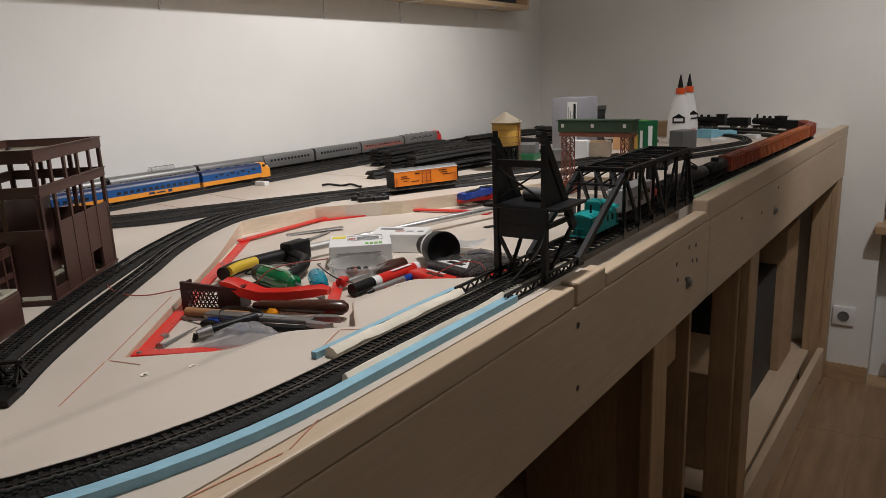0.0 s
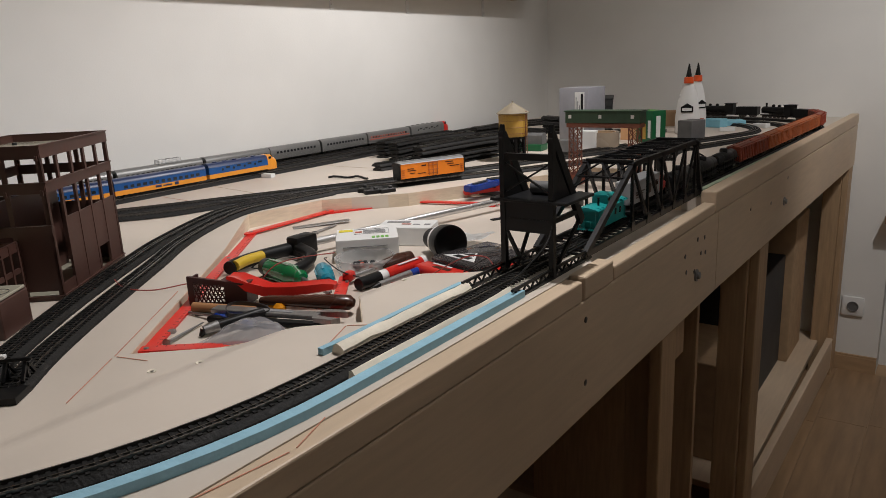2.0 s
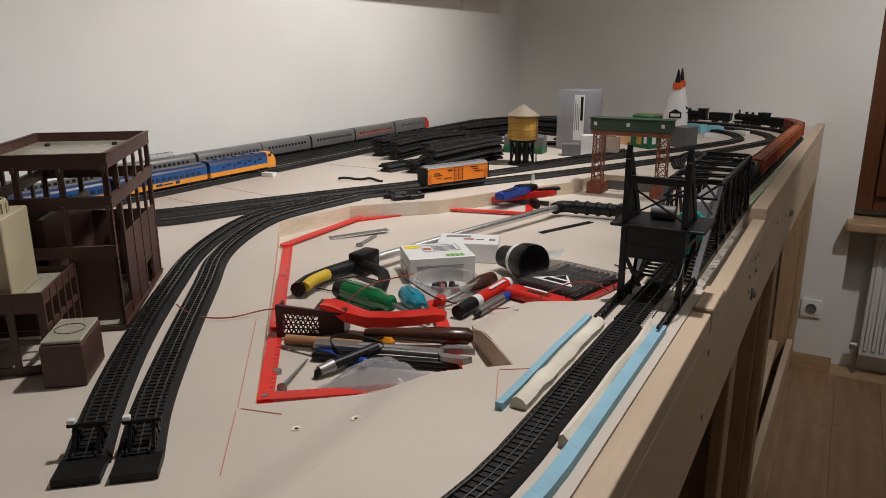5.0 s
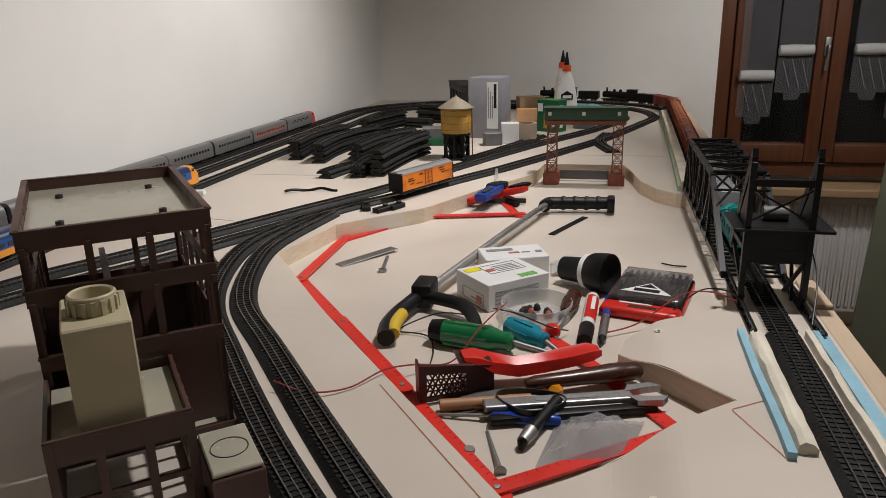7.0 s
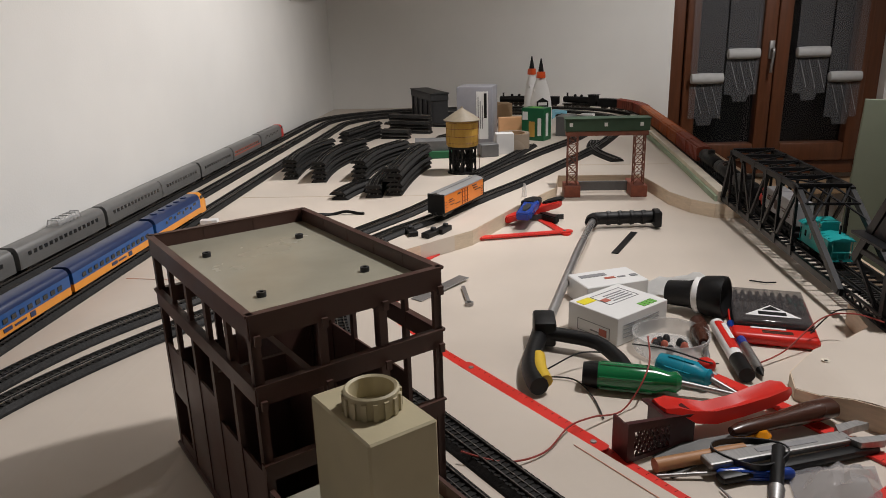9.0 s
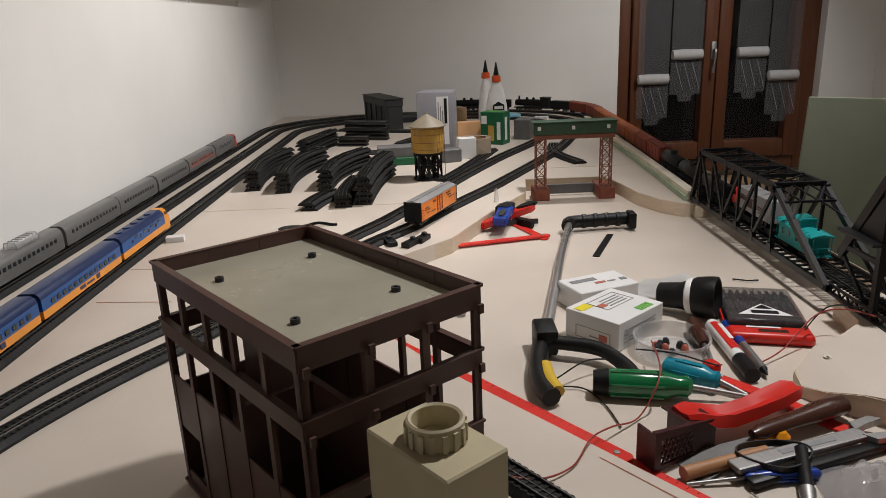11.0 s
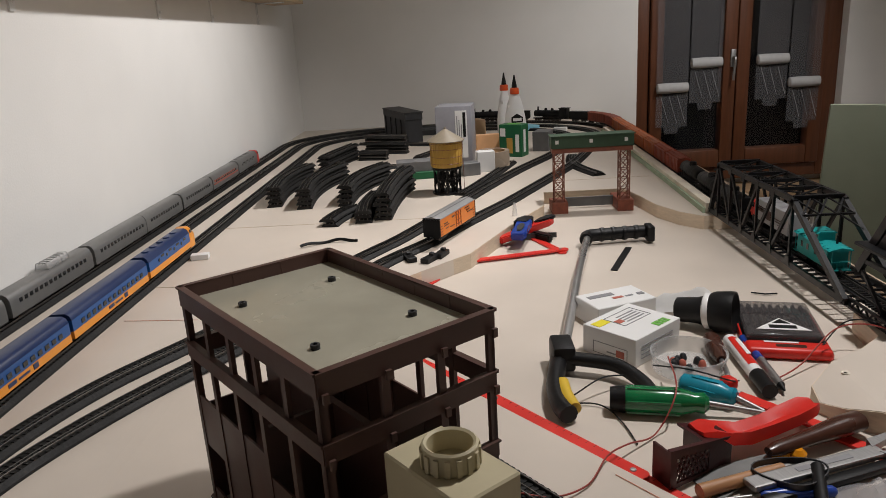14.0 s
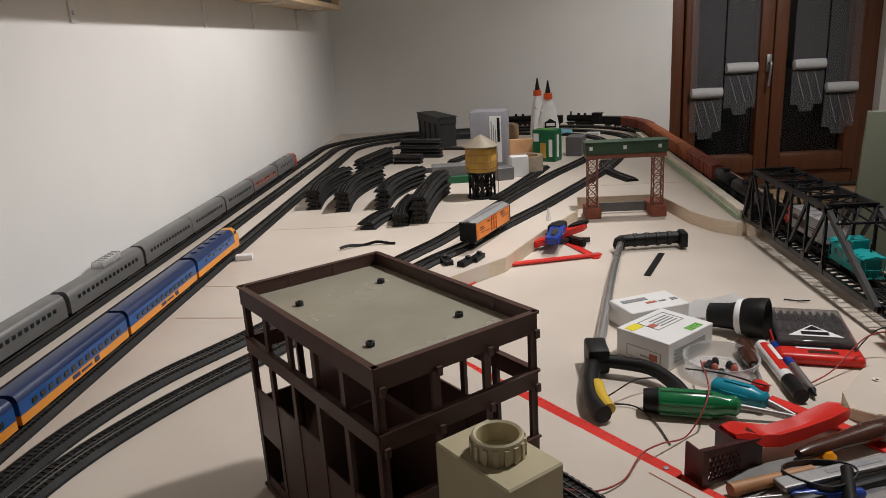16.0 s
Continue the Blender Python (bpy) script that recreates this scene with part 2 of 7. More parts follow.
M_BLIND = mat("rolled_blind", (0.46, 0.46, 0.455), 0.85, 0, 0.06, 40, 0.2, 160)
M_NIGHT = mat("night_outside", (0.008, 0.009, 0.012), 0.9, 0, 0.3, 2, 0)
M_WIRERED = mat("red_wire", (0.30, 0.05, 0.04), 0.45, 0, 0.05, 30, 0)
M_WIREBLACK = mat("black_wire", (0.012, 0.012, 0.012), 0.45, 0, 0.05, 30, 0)
M_PENCIL = mat("red_pencil", (0.60, 0.27, 0.18), 0.7, 0, 0.15, 200, 0)
M_SHELF = mat("shelf_pine", (0.56, 0.40, 0.24), 0.5, 0, 0.12, 14, 0.1, 60, stretch=(6, 0.7, 6), stain=0.08)


# ---- mesh helpers ----
def box(bm, x0, x1, y0, y1, z0, z1, m=None):
    vs = [Vector((x, y, z)) for z in (z0, z1) for y in (y0, y1) for x in (x0, x1)]
    if m is not None:
        vs = [m @ v for v in vs]
    v = [bm.verts.new(p) for p in vs]
    out = []
    for f in ((0, 2, 3, 1), (4, 5, 7, 6), (0, 1, 5, 4), (1, 3, 7, 5), (3, 2, 6, 7), (2, 0, 4, 6)):
        out.append(bm.faces.new([v[i] for i in f]))
    return v


def rbox(bm, x0, x1, y0, y1, z0, z1, r=0.002, seg=2, m=None):
    b2 = bmesh.new()
    box(b2, x0, x1, y0, y1, z0, z1)
    bmesh.ops.bevel(b2, geom=b2.edges[:], offset=r, segments=seg, affect="EDGES", profile=0.5)
    join(bm, b2, m)


def join(bm, other, m=None):
    if m is not None:
        bmesh.ops.transform(other, matrix=m, verts=other.verts[:])
    me = bpy.data.meshes.new("tmp")
    other.to_mesh(me)
    other.free()
    bm.from_mesh(me)
    bpy.data.meshes.remove(me)


def cyl(bm, p0, p1, r0, r1=None, n=16, caps=True):
    r1 = r0 if r1 is None else r1
    p0, p1 = Vector(p0), Vector(p1)
    q = (p1 - p0).to_track_quat("Z", "Y")
    rings = []
    for p, r in ((p0, r0), (p1, r1)):
        rings.append([bm.verts.new(p + q @ Vector((r * math.cos(2 * math.pi * i / n), r * math.sin(2 * math.pi * i / n), 0))) for i in range(n)])
    for i in range(n):
        bm.faces.new((rings[0][i], rings[0][(i + 1) % n], rings[1][(i + 1) % n], rings[1][i]))
    if caps:
        bm.faces.new(rings[0][::-1])
        bm.faces.new(rings[1])


def lathe(bm, profile, n=24, m=None, squash=1.0, caps=True):
    """Turns (radius, height) pairs round z; squash flattens y."""
    rings = []
    for r, z in profile:
        ring = []
        for i in range(n):
            a = 2 * math.pi * i / n
            p = Vector((r * math.cos(a), r * squash * math.sin(a), z))
            ring.append(bm.verts.new(m @ p if m is not None else p))
        rings.append(ring)
    for a, b in zip(rings, rings[1:]):
        for i in range(n):
            bm.faces.new((a[i], a[(i + 1) % n], b[(i + 1) % n], b[i]))
    if caps:
        bm.faces.new(rings[0][::-1])
        bm.faces.new(rings[-1])


def prism(bm, outline, z0, z1, m=None):
    """An upright prism over a convex or concave outline of (x, y)."""
    lo = [Vector((x, y, z0)) for x, y in outline]
    hi = [Vector((x, y, z1)) for x, y in outline]
    if m is not None:
        lo, hi = [m @ p for p in lo], [m @ p for p in hi]
    a, b = [bm.verts.new(p) for p in lo], [bm.verts.new(p) for p in hi]
    n = len(a)
    for i in range(n):
        bm.faces.new((a[i], a[(i + 1) % n], b[(i + 1) % n], b[i]))
    bm.faces.new(a[::-1])
    bm.faces.new(b)


def tube(bm, pts, r, n=6):
    pts = [Vector(p) for p in pts]
    rings = []
    for i, p in enumerate(pts):
        d = (pts[min(i + 1, len(pts) - 1)] - pts[max(i - 1, 0)]).normalized()
        q = d.to_track_quat("Z", "Y")
        rings.append([bm.verts.new(p + q @ Vector((r * math.cos(2 * math.pi * k / n), r * math.sin(2 * math.pi * k / n), 0))) for k in range(n)])
    for a, b in zip(rings, rings[1:]):
        for k in range(n):
            bm.faces.new((a[k], a[(k + 1) % n], b[(k + 1) % n], b[k]))
    bm.faces.new(rings[0][::-1])
    bm.faces.new(rings[-1])


def bar(bm, p0, p1, w, h):
    """A straight bar of w x h from p0 to p1."""
    p0, p1 = Vector(p0), Vector(p1)
    d = p1 - p0
    q = d.to_track_quat("Y", "Z")
    box(bm, -w / 2, w / 2, 0, d.length, -h / 2, h / 2, Matrix.Translation(p0) @ q.to_matrix().to_4x4())


def smooth_path(pts, n=8):
    """Points along a smooth curve through pts."""
    pts = [Vector(p) for p in pts]
    out = []
    for i in range(len(pts) - 1):
        p0, p1, p2, p3 = pts[max(i - 1, 0)], pts[i], pts[i + 1], pts[min(i + 2, len(pts) - 1)]
        for k in range(n):
            t = k / n
            out.append(0.5 * ((2 * p1) + (p2 - p0) * t + (2 * p0 - 5 * p1 + 4 * p2 - p3) * t * t + (3 * p1 - p0 - 3 * p2 + p3) * t ** 3))
    out.append(pts[-1])
    return out


def arc(cx, cy, r, a0, a1, step=5):
    n = max(2, int(abs(a1 - a0) / step))
    return [(cx + r * math.cos(radians(a0 + (a1 - a0) * i / n)), cy + r * math.sin(radians(a0 + (a1 - a0) * i / n))) for i in range(n + 1)]


def sweep(bm, path, section, z):
    """Sweeps a section of (across, up) along a flat path of (x, y)."""
    rings = []
    n = len(path)
    for i in range(n):
        a, b = Vector(path[max(i - 1, 0)]), Vector(path[min(i + 1, n - 1)])
        d = (b - a).normalized()
        side = Vector((d.y, -d.x))
        low = dip(*path[i]) if abs(z - ZU) < 0.0001 else 0.0
        rings.append([bm.verts.new((path[i][0] + side.x * s, path[i][1] + side.y * s, z + low + u)) for s, u in section])
    k = len(section)
    for a, b in zip(rings, rings[1:]):
        for i in range(k):
            bm.faces.new((a[i], a[(i + 1) % k], b[(i + 1) % k], b[i]))
    bm.faces.new(rings[0][::-1])
    bm.faces.new(rings[-1])


def on_plan(ob):
    """Whether an object is built in the plan's own coordinates."""
    while ob.parent:
        ob = ob.parent
    m = ob.matrix_basis
    return abs(m.translation.y) < 1e-6 and abs(m[0][1]) < 1e-6


def part(name, bm, material, parent=None, label="", smooth=False, placed=False):
    me = bpy.data.meshes.new(name)
    if not placed and (parent is None or on_plan(parent)):
        for v in bm.verts:
            v.co.y = settle(v.co.y)
    bmesh.ops.recalc_face_normals(bm, faces=bm.faces[:])
    bm.to_mesh(me)
    bm.free()
    me.materials.append(material)
    if smooth:
        me.polygons.foreach_set("use_smooth", [True] * len(me.polygons))
        me.set_sharp_from_angle(angle=radians(38))
    ob = new(name, me)
    ob.parent = parent
    if label:
        tagged(ob, label)
    return ob


def thing(name, m, label, category, group="", kind=""):
    ob = new(name)
    ob.empty_display_size = 0.02
    ob.matrix_world = Matrix.Translation((0, settle(m.translation.y) - m.translation.y, 0)) @ m
    return tagged(ob, label, category, group, kind)


def one(name, bm, material, label, category, group="", kind="", m=None, smooth=False):
    ob = part(name, bm, material, None, "", smooth, m is not None)
    if m is not None:
        ob.matrix_world = Matrix.Translation((0, settle(m.translation.y) - m.translation.y, 0)) @ m
    return tagged(ob, label, category, group, kind)


def quick(fill, *args, **kw):
    bm = bmesh.new()
    fill(bm, *args, **kw)
    return bm


# ---- the room ----
def slab(name, x0, x1, y0, y1, z0, z1, material, label):
    return one(name, quick(box, x0, x1, y0, y1, z0, z1), material, label, "wall", kind="structure")


slab("wall_left", LEFT - 0.15, LEFT, BACK, FAR, 0, TOP, M_WALL, "plain white painted wall behind the layout")
slab("wall_right", RIGHT, RIGHT + 0.15, BACK, FAR, 0, TOP, M_WALL, "plain white painted side wall")
slab("wall_back", LEFT - 0.15, RIGHT + 0.15, BACK - 0.15, BACK, 0, TOP, M_WALL, "plain white painted rear wall")
NICHE = Matrix.Translation((-0.0623, 0, 0)) @ Matrix.Diagonal((0.904, 1, 1, 1))     # the window's true place and width
WX0, WX1, WZ0, WZ1 = -0.103, 0.783, 0.84, 2.12
bm = bmesh.new()
box(bm, LEFT - 0.15, WX0, FAR, FAR + 0.24, 0, TOP)
box(bm, WX1, RIGHT + 0.15, FAR, FAR + 0.24, 0, TOP)
box(bm, WX0, WX1, FAR, FAR + 0.24, WZ1, TOP)
box(bm, WX0, WX1, FAR + 0.12, FAR + 0.24, 0, WZ0)
one("wall_far", bm, M_WALL, "white painted wall with a window niche", "wall", kind="structure")
one("ceiling", quick(box, LEFT - 0.15, RIGHT + 0.15, BACK - 0.15, FAR + 0.24, TOP, TOP + 0.1), M_CEIL, "plain white ceiling", "ceiling", kind="structure")
floor = one("floor", quick(box, LEFT - 0.15, RIGHT + 0.15, BACK - 0.15, FAR + 0.24, GROUND - 0.1, GROUND - 0.004), M_SKIRT, "brown wood laminate floor", "floor", kind="structure")
bm = bmesh.new()
box(bm, FRONT, WX0, FAR - 0.016, FAR, GROUND, GROUND + 0.06)
box(bm, FRONT, WX0, FAR - 0.011, FAR, GROUND + 0.06, GROUND + 0.068)
one("baseboard", bm, M_SKIRT, "light wooden skirting board along the wall", "baseboard", kind="structure")
bm = bmesh.new()
box(bm, RIGHT - 0.016, RIGHT, BACK, FAR, GROUND, GROUND + 0.06)
one("baseboard", bm, M_SKIRT, "light wooden skirting board along the wall", "baseboard", kind="structure")

# window with two casements
VX0, VX1 = -0.045, 0.935
win = thing("window_1", NICHE @ pose(0, FAR + 0.05, 0), "dark reddish-brown wooden window with two casements", "window", kind="structure")
bm = bmesh.new()
for x0, x1, z0, z1 in ((VX0, VX0 + 0.07, WZ0, WZ1), (VX1 - 0.07, VX1, WZ0, WZ1), (VX0 + 0.07, VX1 - 0.07, WZ0, WZ0 + 0.06), (VX0 + 0.07, VX1 - 0.07, WZ1 - 0.07, WZ1)):
    rbox(bm, x0, x1, 0, 0.07, z0, z1, 0.006)
part("window_frame", bm, M_WINDOW, win, smooth=True)
for x0, x1 in ((VX0 + 0.072, 0.437), (0.441, VX1 - 0.072)):
    bm = bmesh.new()
    for a, b, c, d in ((x0, x0 + 0.062, WZ0 + 0.062, WZ1 - 0.072), (x1 - 0.062, x1, WZ0 + 0.062, WZ1 - 0.072), (x0 + 0.062, x1 - 0.062, WZ0 + 0.062, WZ0 + 0.14), (x0 + 0.062, x1 - 0.062, WZ1 - 0.14, WZ1 - 0.072)):
        rbox(bm, a, b, -0.022, 0.045, c, d, 0.007)
    sash = part("casement", bm, M_WINDOW, win, smooth=True)
    part("pane", quick(box, x0 + 0.06, x1 - 0.06, 0.02, 0.026, WZ0 + 0.14, WZ1 - 0.14), M_GLASS, sash).visible_shadow = False
bm = bmesh.new()
rbox(bm, 0.405, 0.43, -0.034, -0.022, 1.34, 1.415, 0.004)
cyl(bm, (0.418, -0.03, 1.38), (0.418, -0.055, 1.38), 0.007, n=10)
tube(bm, smooth_path([(0.418, -0.055, 1.38), (0.416, -0.06, 1.36), (0.413, -0.058, 1.32), (0.412, -0.056, 1.285)], 4), 0.0065)
part("handle", bm, M_STEEL, win, "brushed metal window handle", True)
one("window_sill", quick(rbox, WX0 - 0.02, WX1 + 0.02, FAR - 0.10, FAR + 0.12, 0.775, 0.81, 0.006), M_SKIRT, "wooden window sill below the window", "window sill", kind="structure")
one("backdrop", quick(box, -3, 4, FAR + 1.2, FAR + 1.25, -1, 4), M_NIGHT, "dark night outside the window", "backdrop", kind="structure")
# sheer curtains on the panes, stepped, with rolled lower hems
for x0, x1, roll in ((0.052, 0.205, 1.265), (0.212, 0.362, 1.365), (0.525, 0.675, 1.365), (0.682, 0.83, 1.262)):
    c = thing("sheer_curtain", NICHE @ pose(0, FAR + 0.012, 0), "white sheer window curtain with a rolled band", "curtain", "curtains on the window")
    bm = bmesh.new()
    low = roll - 0.20
    n = 24
    cols = []
    for i in range(n + 1):
        x = x0 + (x1 - x0) * i / n
        y = 0.0012 * math.sin(i * 1.1)
        step = low if (0.25 * n < i < 0.75 * n) else low + 0.03
        cols.append([bm.verts.new((x, y, z)) for z in (step, roll, 2.0)])
    for a, b in zip(cols, cols[1:]):
        for k in range(2):
            bm.faces.new((a[k], b[k], b[k + 1], a[k + 1]))
    part("cloth", bm, M_CURTAIN, c, smooth=True)
    bm = bmesh.new()
    lathe(bm, [(0.010, 0), (0.021, 0.004), (0.023, 0.05), (0.021, (x1 - x0) - 0.004), (0.010, x1 - x0)], 14, Matrix.Translation((x0, -0.004, roll)) @ pose(0, 0, 0, 0, 90, 0))
    part("rolled_hem", bm, M_BLIND, c, smooth=True)
    bm = bmesh.new()
    for k in range(3):
        bar(bm, (x0 + 0.02 + 0.04 * k, -0.009, roll - 0.035), (x0 + 0.06 + 0.04 * k, -0.009, roll - 0.15), 0.0016, 0.001)
    part("stitching", bm, M_BLIND, c)

# radiator in the niche
rad = thing("radiator", NICHE @ pose(0, FAR, 0.09), "white ribbed panel radiator under the window sill", "radiator")
bm = bmesh.new()
rbox(bm, 0.06, 0.90, 0.03, 0.045, 0.14, 0.66, 0.004)
rbox(bm, 0.06, 0.90, 0.085, 0.10, 0.14, 0.66, 0.004)
box(bm, 0.06, 0.90, 0.045, 0.085, 0.648, 0.656)
part("panel", bm, M_RADIATOR, rad)
bm = bmesh.new()
for k in range(26):
    rbox(bm, 0.075 + k * 0.0315, 0.094 + k * 0.0315, 0.022, 0.032, 0.165, 0.635, 0.004, 1)
part("ribs", bm, M_RADIATOR, rad, smooth=True)
bm = bmesh.new()
cyl(bm, (0.05, 0.06, 0.16), (0.05, 0.06, 0.02), 0.009, n=10)
cyl(bm, (0.02, 0.06, 0.17), (0.05, 0.06, 0.17), 0.018, n=12)
part("valve", bm, M_STEEL, rad, "metal radiator valve and pipe", True)

socket = thing("wall_socket", pose(-0.205, FAR, 0.415), "white plastic wall power socket", "socket")
part("plate", quick(rbox, -0.04, 0.04, -0.011, 0, -0.04, 0.04, 0.005), M_WHITEP, socket, smooth=True)
bm = bmesh.new()
lathe(bm, [(0.021, 0), (0.021, 0.004), (0.018, 0.004), (0.017, 0.001)], 20, pose(0, -0.011, 0, 90, 0, 0))
part("insert", bm, M_GREYP, socket, smooth=True)

# big board leaning at the window, and a batten beside it
one("green_board", quick(rbox, 0, 0.31, 0, 0.012, GROUND + 0.001, 1.268, 0.002), M_PANEL, "pale green board leaning in the corner beside the window", "panel", m=pose(0.225, 2.60, 0.0, 0, 2.4, -12))
one("pine_batten", quick(rbox, 0, 0.03, 0, 0.02, GROUND + 0.001, 1.2, 0.003), M_PINE_UP, "pine batten leaning in the corner", "batten", m=pose(0.57, 2.62, 0.0, -3, 1, -14))

# wall shelf
shelf = thing("wall_shelf", pose(LEFT, 0, 0.015), "light wooden box shelf on metal brackets, half full", "shelf")
part("bottom_board", quick(rbox, 0.002, 0.12, 0.55, 3.27, 1.672, 1.690, 0.002), M_SHELF, shelf)
part("back_board", quick(box, 0.002, 0.008, 0.55, 3.27, 1.691, 1.98), M_SHELF, shelf)
part("top_board", quick(rbox, 0.002, 0.12, 0.55, 3.27, 1.982, 2.0, 0.002), M_SHELF, shelf)
for y in (0.55, 1.45, 2.35, 3.255):
    part("upright", quick(rbox, 0.009, 0.118, y, y + 0.016, 1.691, 1.981, 0.002), M_SHELF, shelf)
for y in (1.36, 2.02, 2.43, 2.98):
    bm = bmesh.new()
    box(bm, 0.0, 0.004, y - 0.008, y + 0.008, 1.60, 1.672)
    box(bm, 0.0, 0.10, y - 0.008, y + 0.008, 1.667, 1.671)
    cyl(bm, (0.004, y, 1.615), (0.008, y, 1.615), 0.004, n=8)
    part("bracket", bm, M_WHITEP, shelf, "white metal angle bracket")
for y, w, h, m_ in ((1.55, 0.22, 0.17, M_WHITE), (1.85, 0.28, 0.12, M_CARDB), (2.42, 0.25, 0.15, M_WHITE), (2.75, 0.42, 0.09, M_DGREY), (0.8, 0.3, 0.15, M_CARDB)):
    one("carton", quick(rbox, LEFT + 0.012, LEFT + 0.105, y, y + w, 1.7055, 1.7055 + h, 0.002), m_, "small flat carton standing on the wall shelf", "box", "cartons on the shelf")

# ---- the layout table ----
NEAR = -0.45
table = thing("layout_table", pose(0, 0, 0), "home-built pine and plywood table frame of a model railway", "table")
RECESS = [(-0.608, 0.590), (-1.030, 1.100), (-1.000, 1.270), (-0.875, 1.410), (-0.790, 1.610), (-0.705, 1.800), (-0.690, 1.945), (-0.500, 1.945),
          (-0.482, 1.850), (-0.468, 1.740), (-0.440, 1.655), (-0.405, 1.605), (-0.345, 1.600), (-0.300, 1.600), (-0.300, 1.075), (-0.385, 1.060), (-0.395, 0.985),
          (-0.430, 0.955), (-0.480, 0.925), (-0.515, 0.895), (-0.522, 0.862), (-0.508, 0.840), (-0.421, 0.750)]


def board_with_hole(outer, hole, z0, z1):
    bm = bmesh.new()
    (xa, ya), (xb, yb) = outer[0], outer[2]
    rows = sorted({round(y, 5) for _, y in hole} | {ya, yb, 1.62})
    ring = list(zip(hole, hole[1:] + hole[:1]))
    for y0, y1 in zip(rows, rows[1:]):
        mid = (y0 + y1) / 2
        cuts = [(p, q) for p, q in ring if min(p[1], q[1]) < mid < max(p[1], q[1])]

        def at(edge, y):
            (px, py), (qx, qy) = edge
            return px + (qx - px) * (y - py) / (qy - py)
        cuts.sort(key=lambda e: at(e, mid))
        low = [xa] + [at(e, y0) for e in cuts] + [xb]
        high = [xa] + [at(e, y1) for e in cuts] + [xb]
        for k in range(0, len(low), 2):
            ring_4 = [(low[k], y0), (low[k + 1], y0), (high[k + 1], y1), (high[k], y1)]
            corners = [c for i, c in enumerate(ring_4) if (Vector(c) - Vector(ring_4[i - 1])).length > 1e-5]
            if len(corners) > 2 and max(high[k + 1] - high[k], low[k + 1] - low[k]) > 1e-4:
                bm.faces.new([bm.verts.new((x, y, z1)) for x, y in corners])
    for k in range(12):
        for co, no in (((0, 0.90 + 0.021 * k, 0), (0, 1, 0)), ((-1.24 + 0.0125 * k, 0, 0), (1, 0, 0)), ((-0.535 + 0.0060 * k, 0, 0), (1, 0, 0))):
            bmesh.ops.bisect_plane(bm, geom=bm.verts[:] + bm.edges[:] + bm.faces[:], plane_co=co, plane_no=no, dist=0.00001)
    for v in bm.verts:
        v.co.z += dip(v.co.x, v.co.y)
    bmesh.ops.remove_doubles(bm, verts=bm.verts[:], dist=0.00002)
    faces = bm.faces[:]
    ext = bmesh.ops.extrude_face_region(bm, geom=faces)
    for v in ext["geom"]:
        if isinstance(v, bmesh.types.BMVert):
            v.co.z = z0
    return bm


OUTER = [(LEFT + 0.001, NEAR), (FRONT - 0.0225, NEAR), (FRONT - 0.0225, FAR - 0.001), (LEFT + 0.001, FAR - 0.001)]
part("upper_board", board_with_hole(OUTER, RECESS, ZB + 0.0005, ZU), M_BOARD, table, "cream painted plywood top with a cut-out")
# cut edge of the opening
bm = bmesh.new()
n = len(RECESS)
for i in range(n):
    if i in (12, 13, 14):
        continue
    a, b = Vector(RECESS[i]), Vector(RECESS[(i + 1) % n])
    d = (b - a).normalized()
    inn = Vector((d.y, -d.x)) * 0.0012
    steps = max(1, int((b - a).length / 0.03))
    cols = []
    for k in range(steps + 1):
        p = a + (b - a) * (k / steps)
        top = ZU - 0.0006 + dip(p.x, p.y)
        q = p + inn
        cols.append([bm.verts.new(v) for v in ((p.x, p.y, ZB), (p.x, p.y, top), (q.x, q.y, top), (q.x, q.y, ZB))])
    for u, w in zip(cols, cols[1:]):
        for k in range(4):
            bm.faces.new((u[k], w[k], w[(k + 1) % 4], u[(k + 1) % 4]))
    bm.faces.new(cols[0])
    bm.faces.new(cols[-1][::-1])
part("cut_edge", bm, M_PLY, table, "raw plywood edge of the cut-out")
part("lower_board", quick(box, LEFT + 0.001, FRONT - 0.024, NEAR, 2.2, ZB - 0.018, ZB), M_BOARD, table, "cream painted sunken board")
part("front_beam", quick(rbox, FRONT - 0.022, FRONT, NEAR, 1.618, 0.985, 1.140, 0.002), M_PINE, table)
part("front_beam", quick(rbox, FRONT - 0.022, FRONT, 1.62, FAR - 0.002, 0.985, 1.140, 0.002), M_PINE, table)
part("front_strip", quick(rbox, FRONT - 0.022, FRONT + 0.0005, NEAR, 0.99, 1.1415, ZU - 0.0002, 0.002), M_PINE, table)
part("front_strip", quick(rbox, FRONT - 0.022, FRONT + 0.0015, 0.995, 1.085, 1.1415, ZU + 0.004, 0.003), M_PINE, table)
part("front_strip", quick(rbox, FRONT - 0.022, FRONT + 0.0005, 1.09, 1.585, 1.1415, ZU - 0.006, 0.003), M_PINE, table)
part("front_strip", quick(rbox, FRONT - 0.028, FRONT + 0.001, 1.59, FAR - 0.003, 1.1415, ZU + 0.014, 0.003), M_PINE, table)
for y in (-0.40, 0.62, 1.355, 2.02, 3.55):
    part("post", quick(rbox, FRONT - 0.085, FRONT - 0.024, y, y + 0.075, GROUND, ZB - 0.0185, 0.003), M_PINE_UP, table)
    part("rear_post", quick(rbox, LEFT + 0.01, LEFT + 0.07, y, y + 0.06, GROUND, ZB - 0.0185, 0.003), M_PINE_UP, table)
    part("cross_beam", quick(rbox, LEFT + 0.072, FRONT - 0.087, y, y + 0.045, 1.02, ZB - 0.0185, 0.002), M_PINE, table)
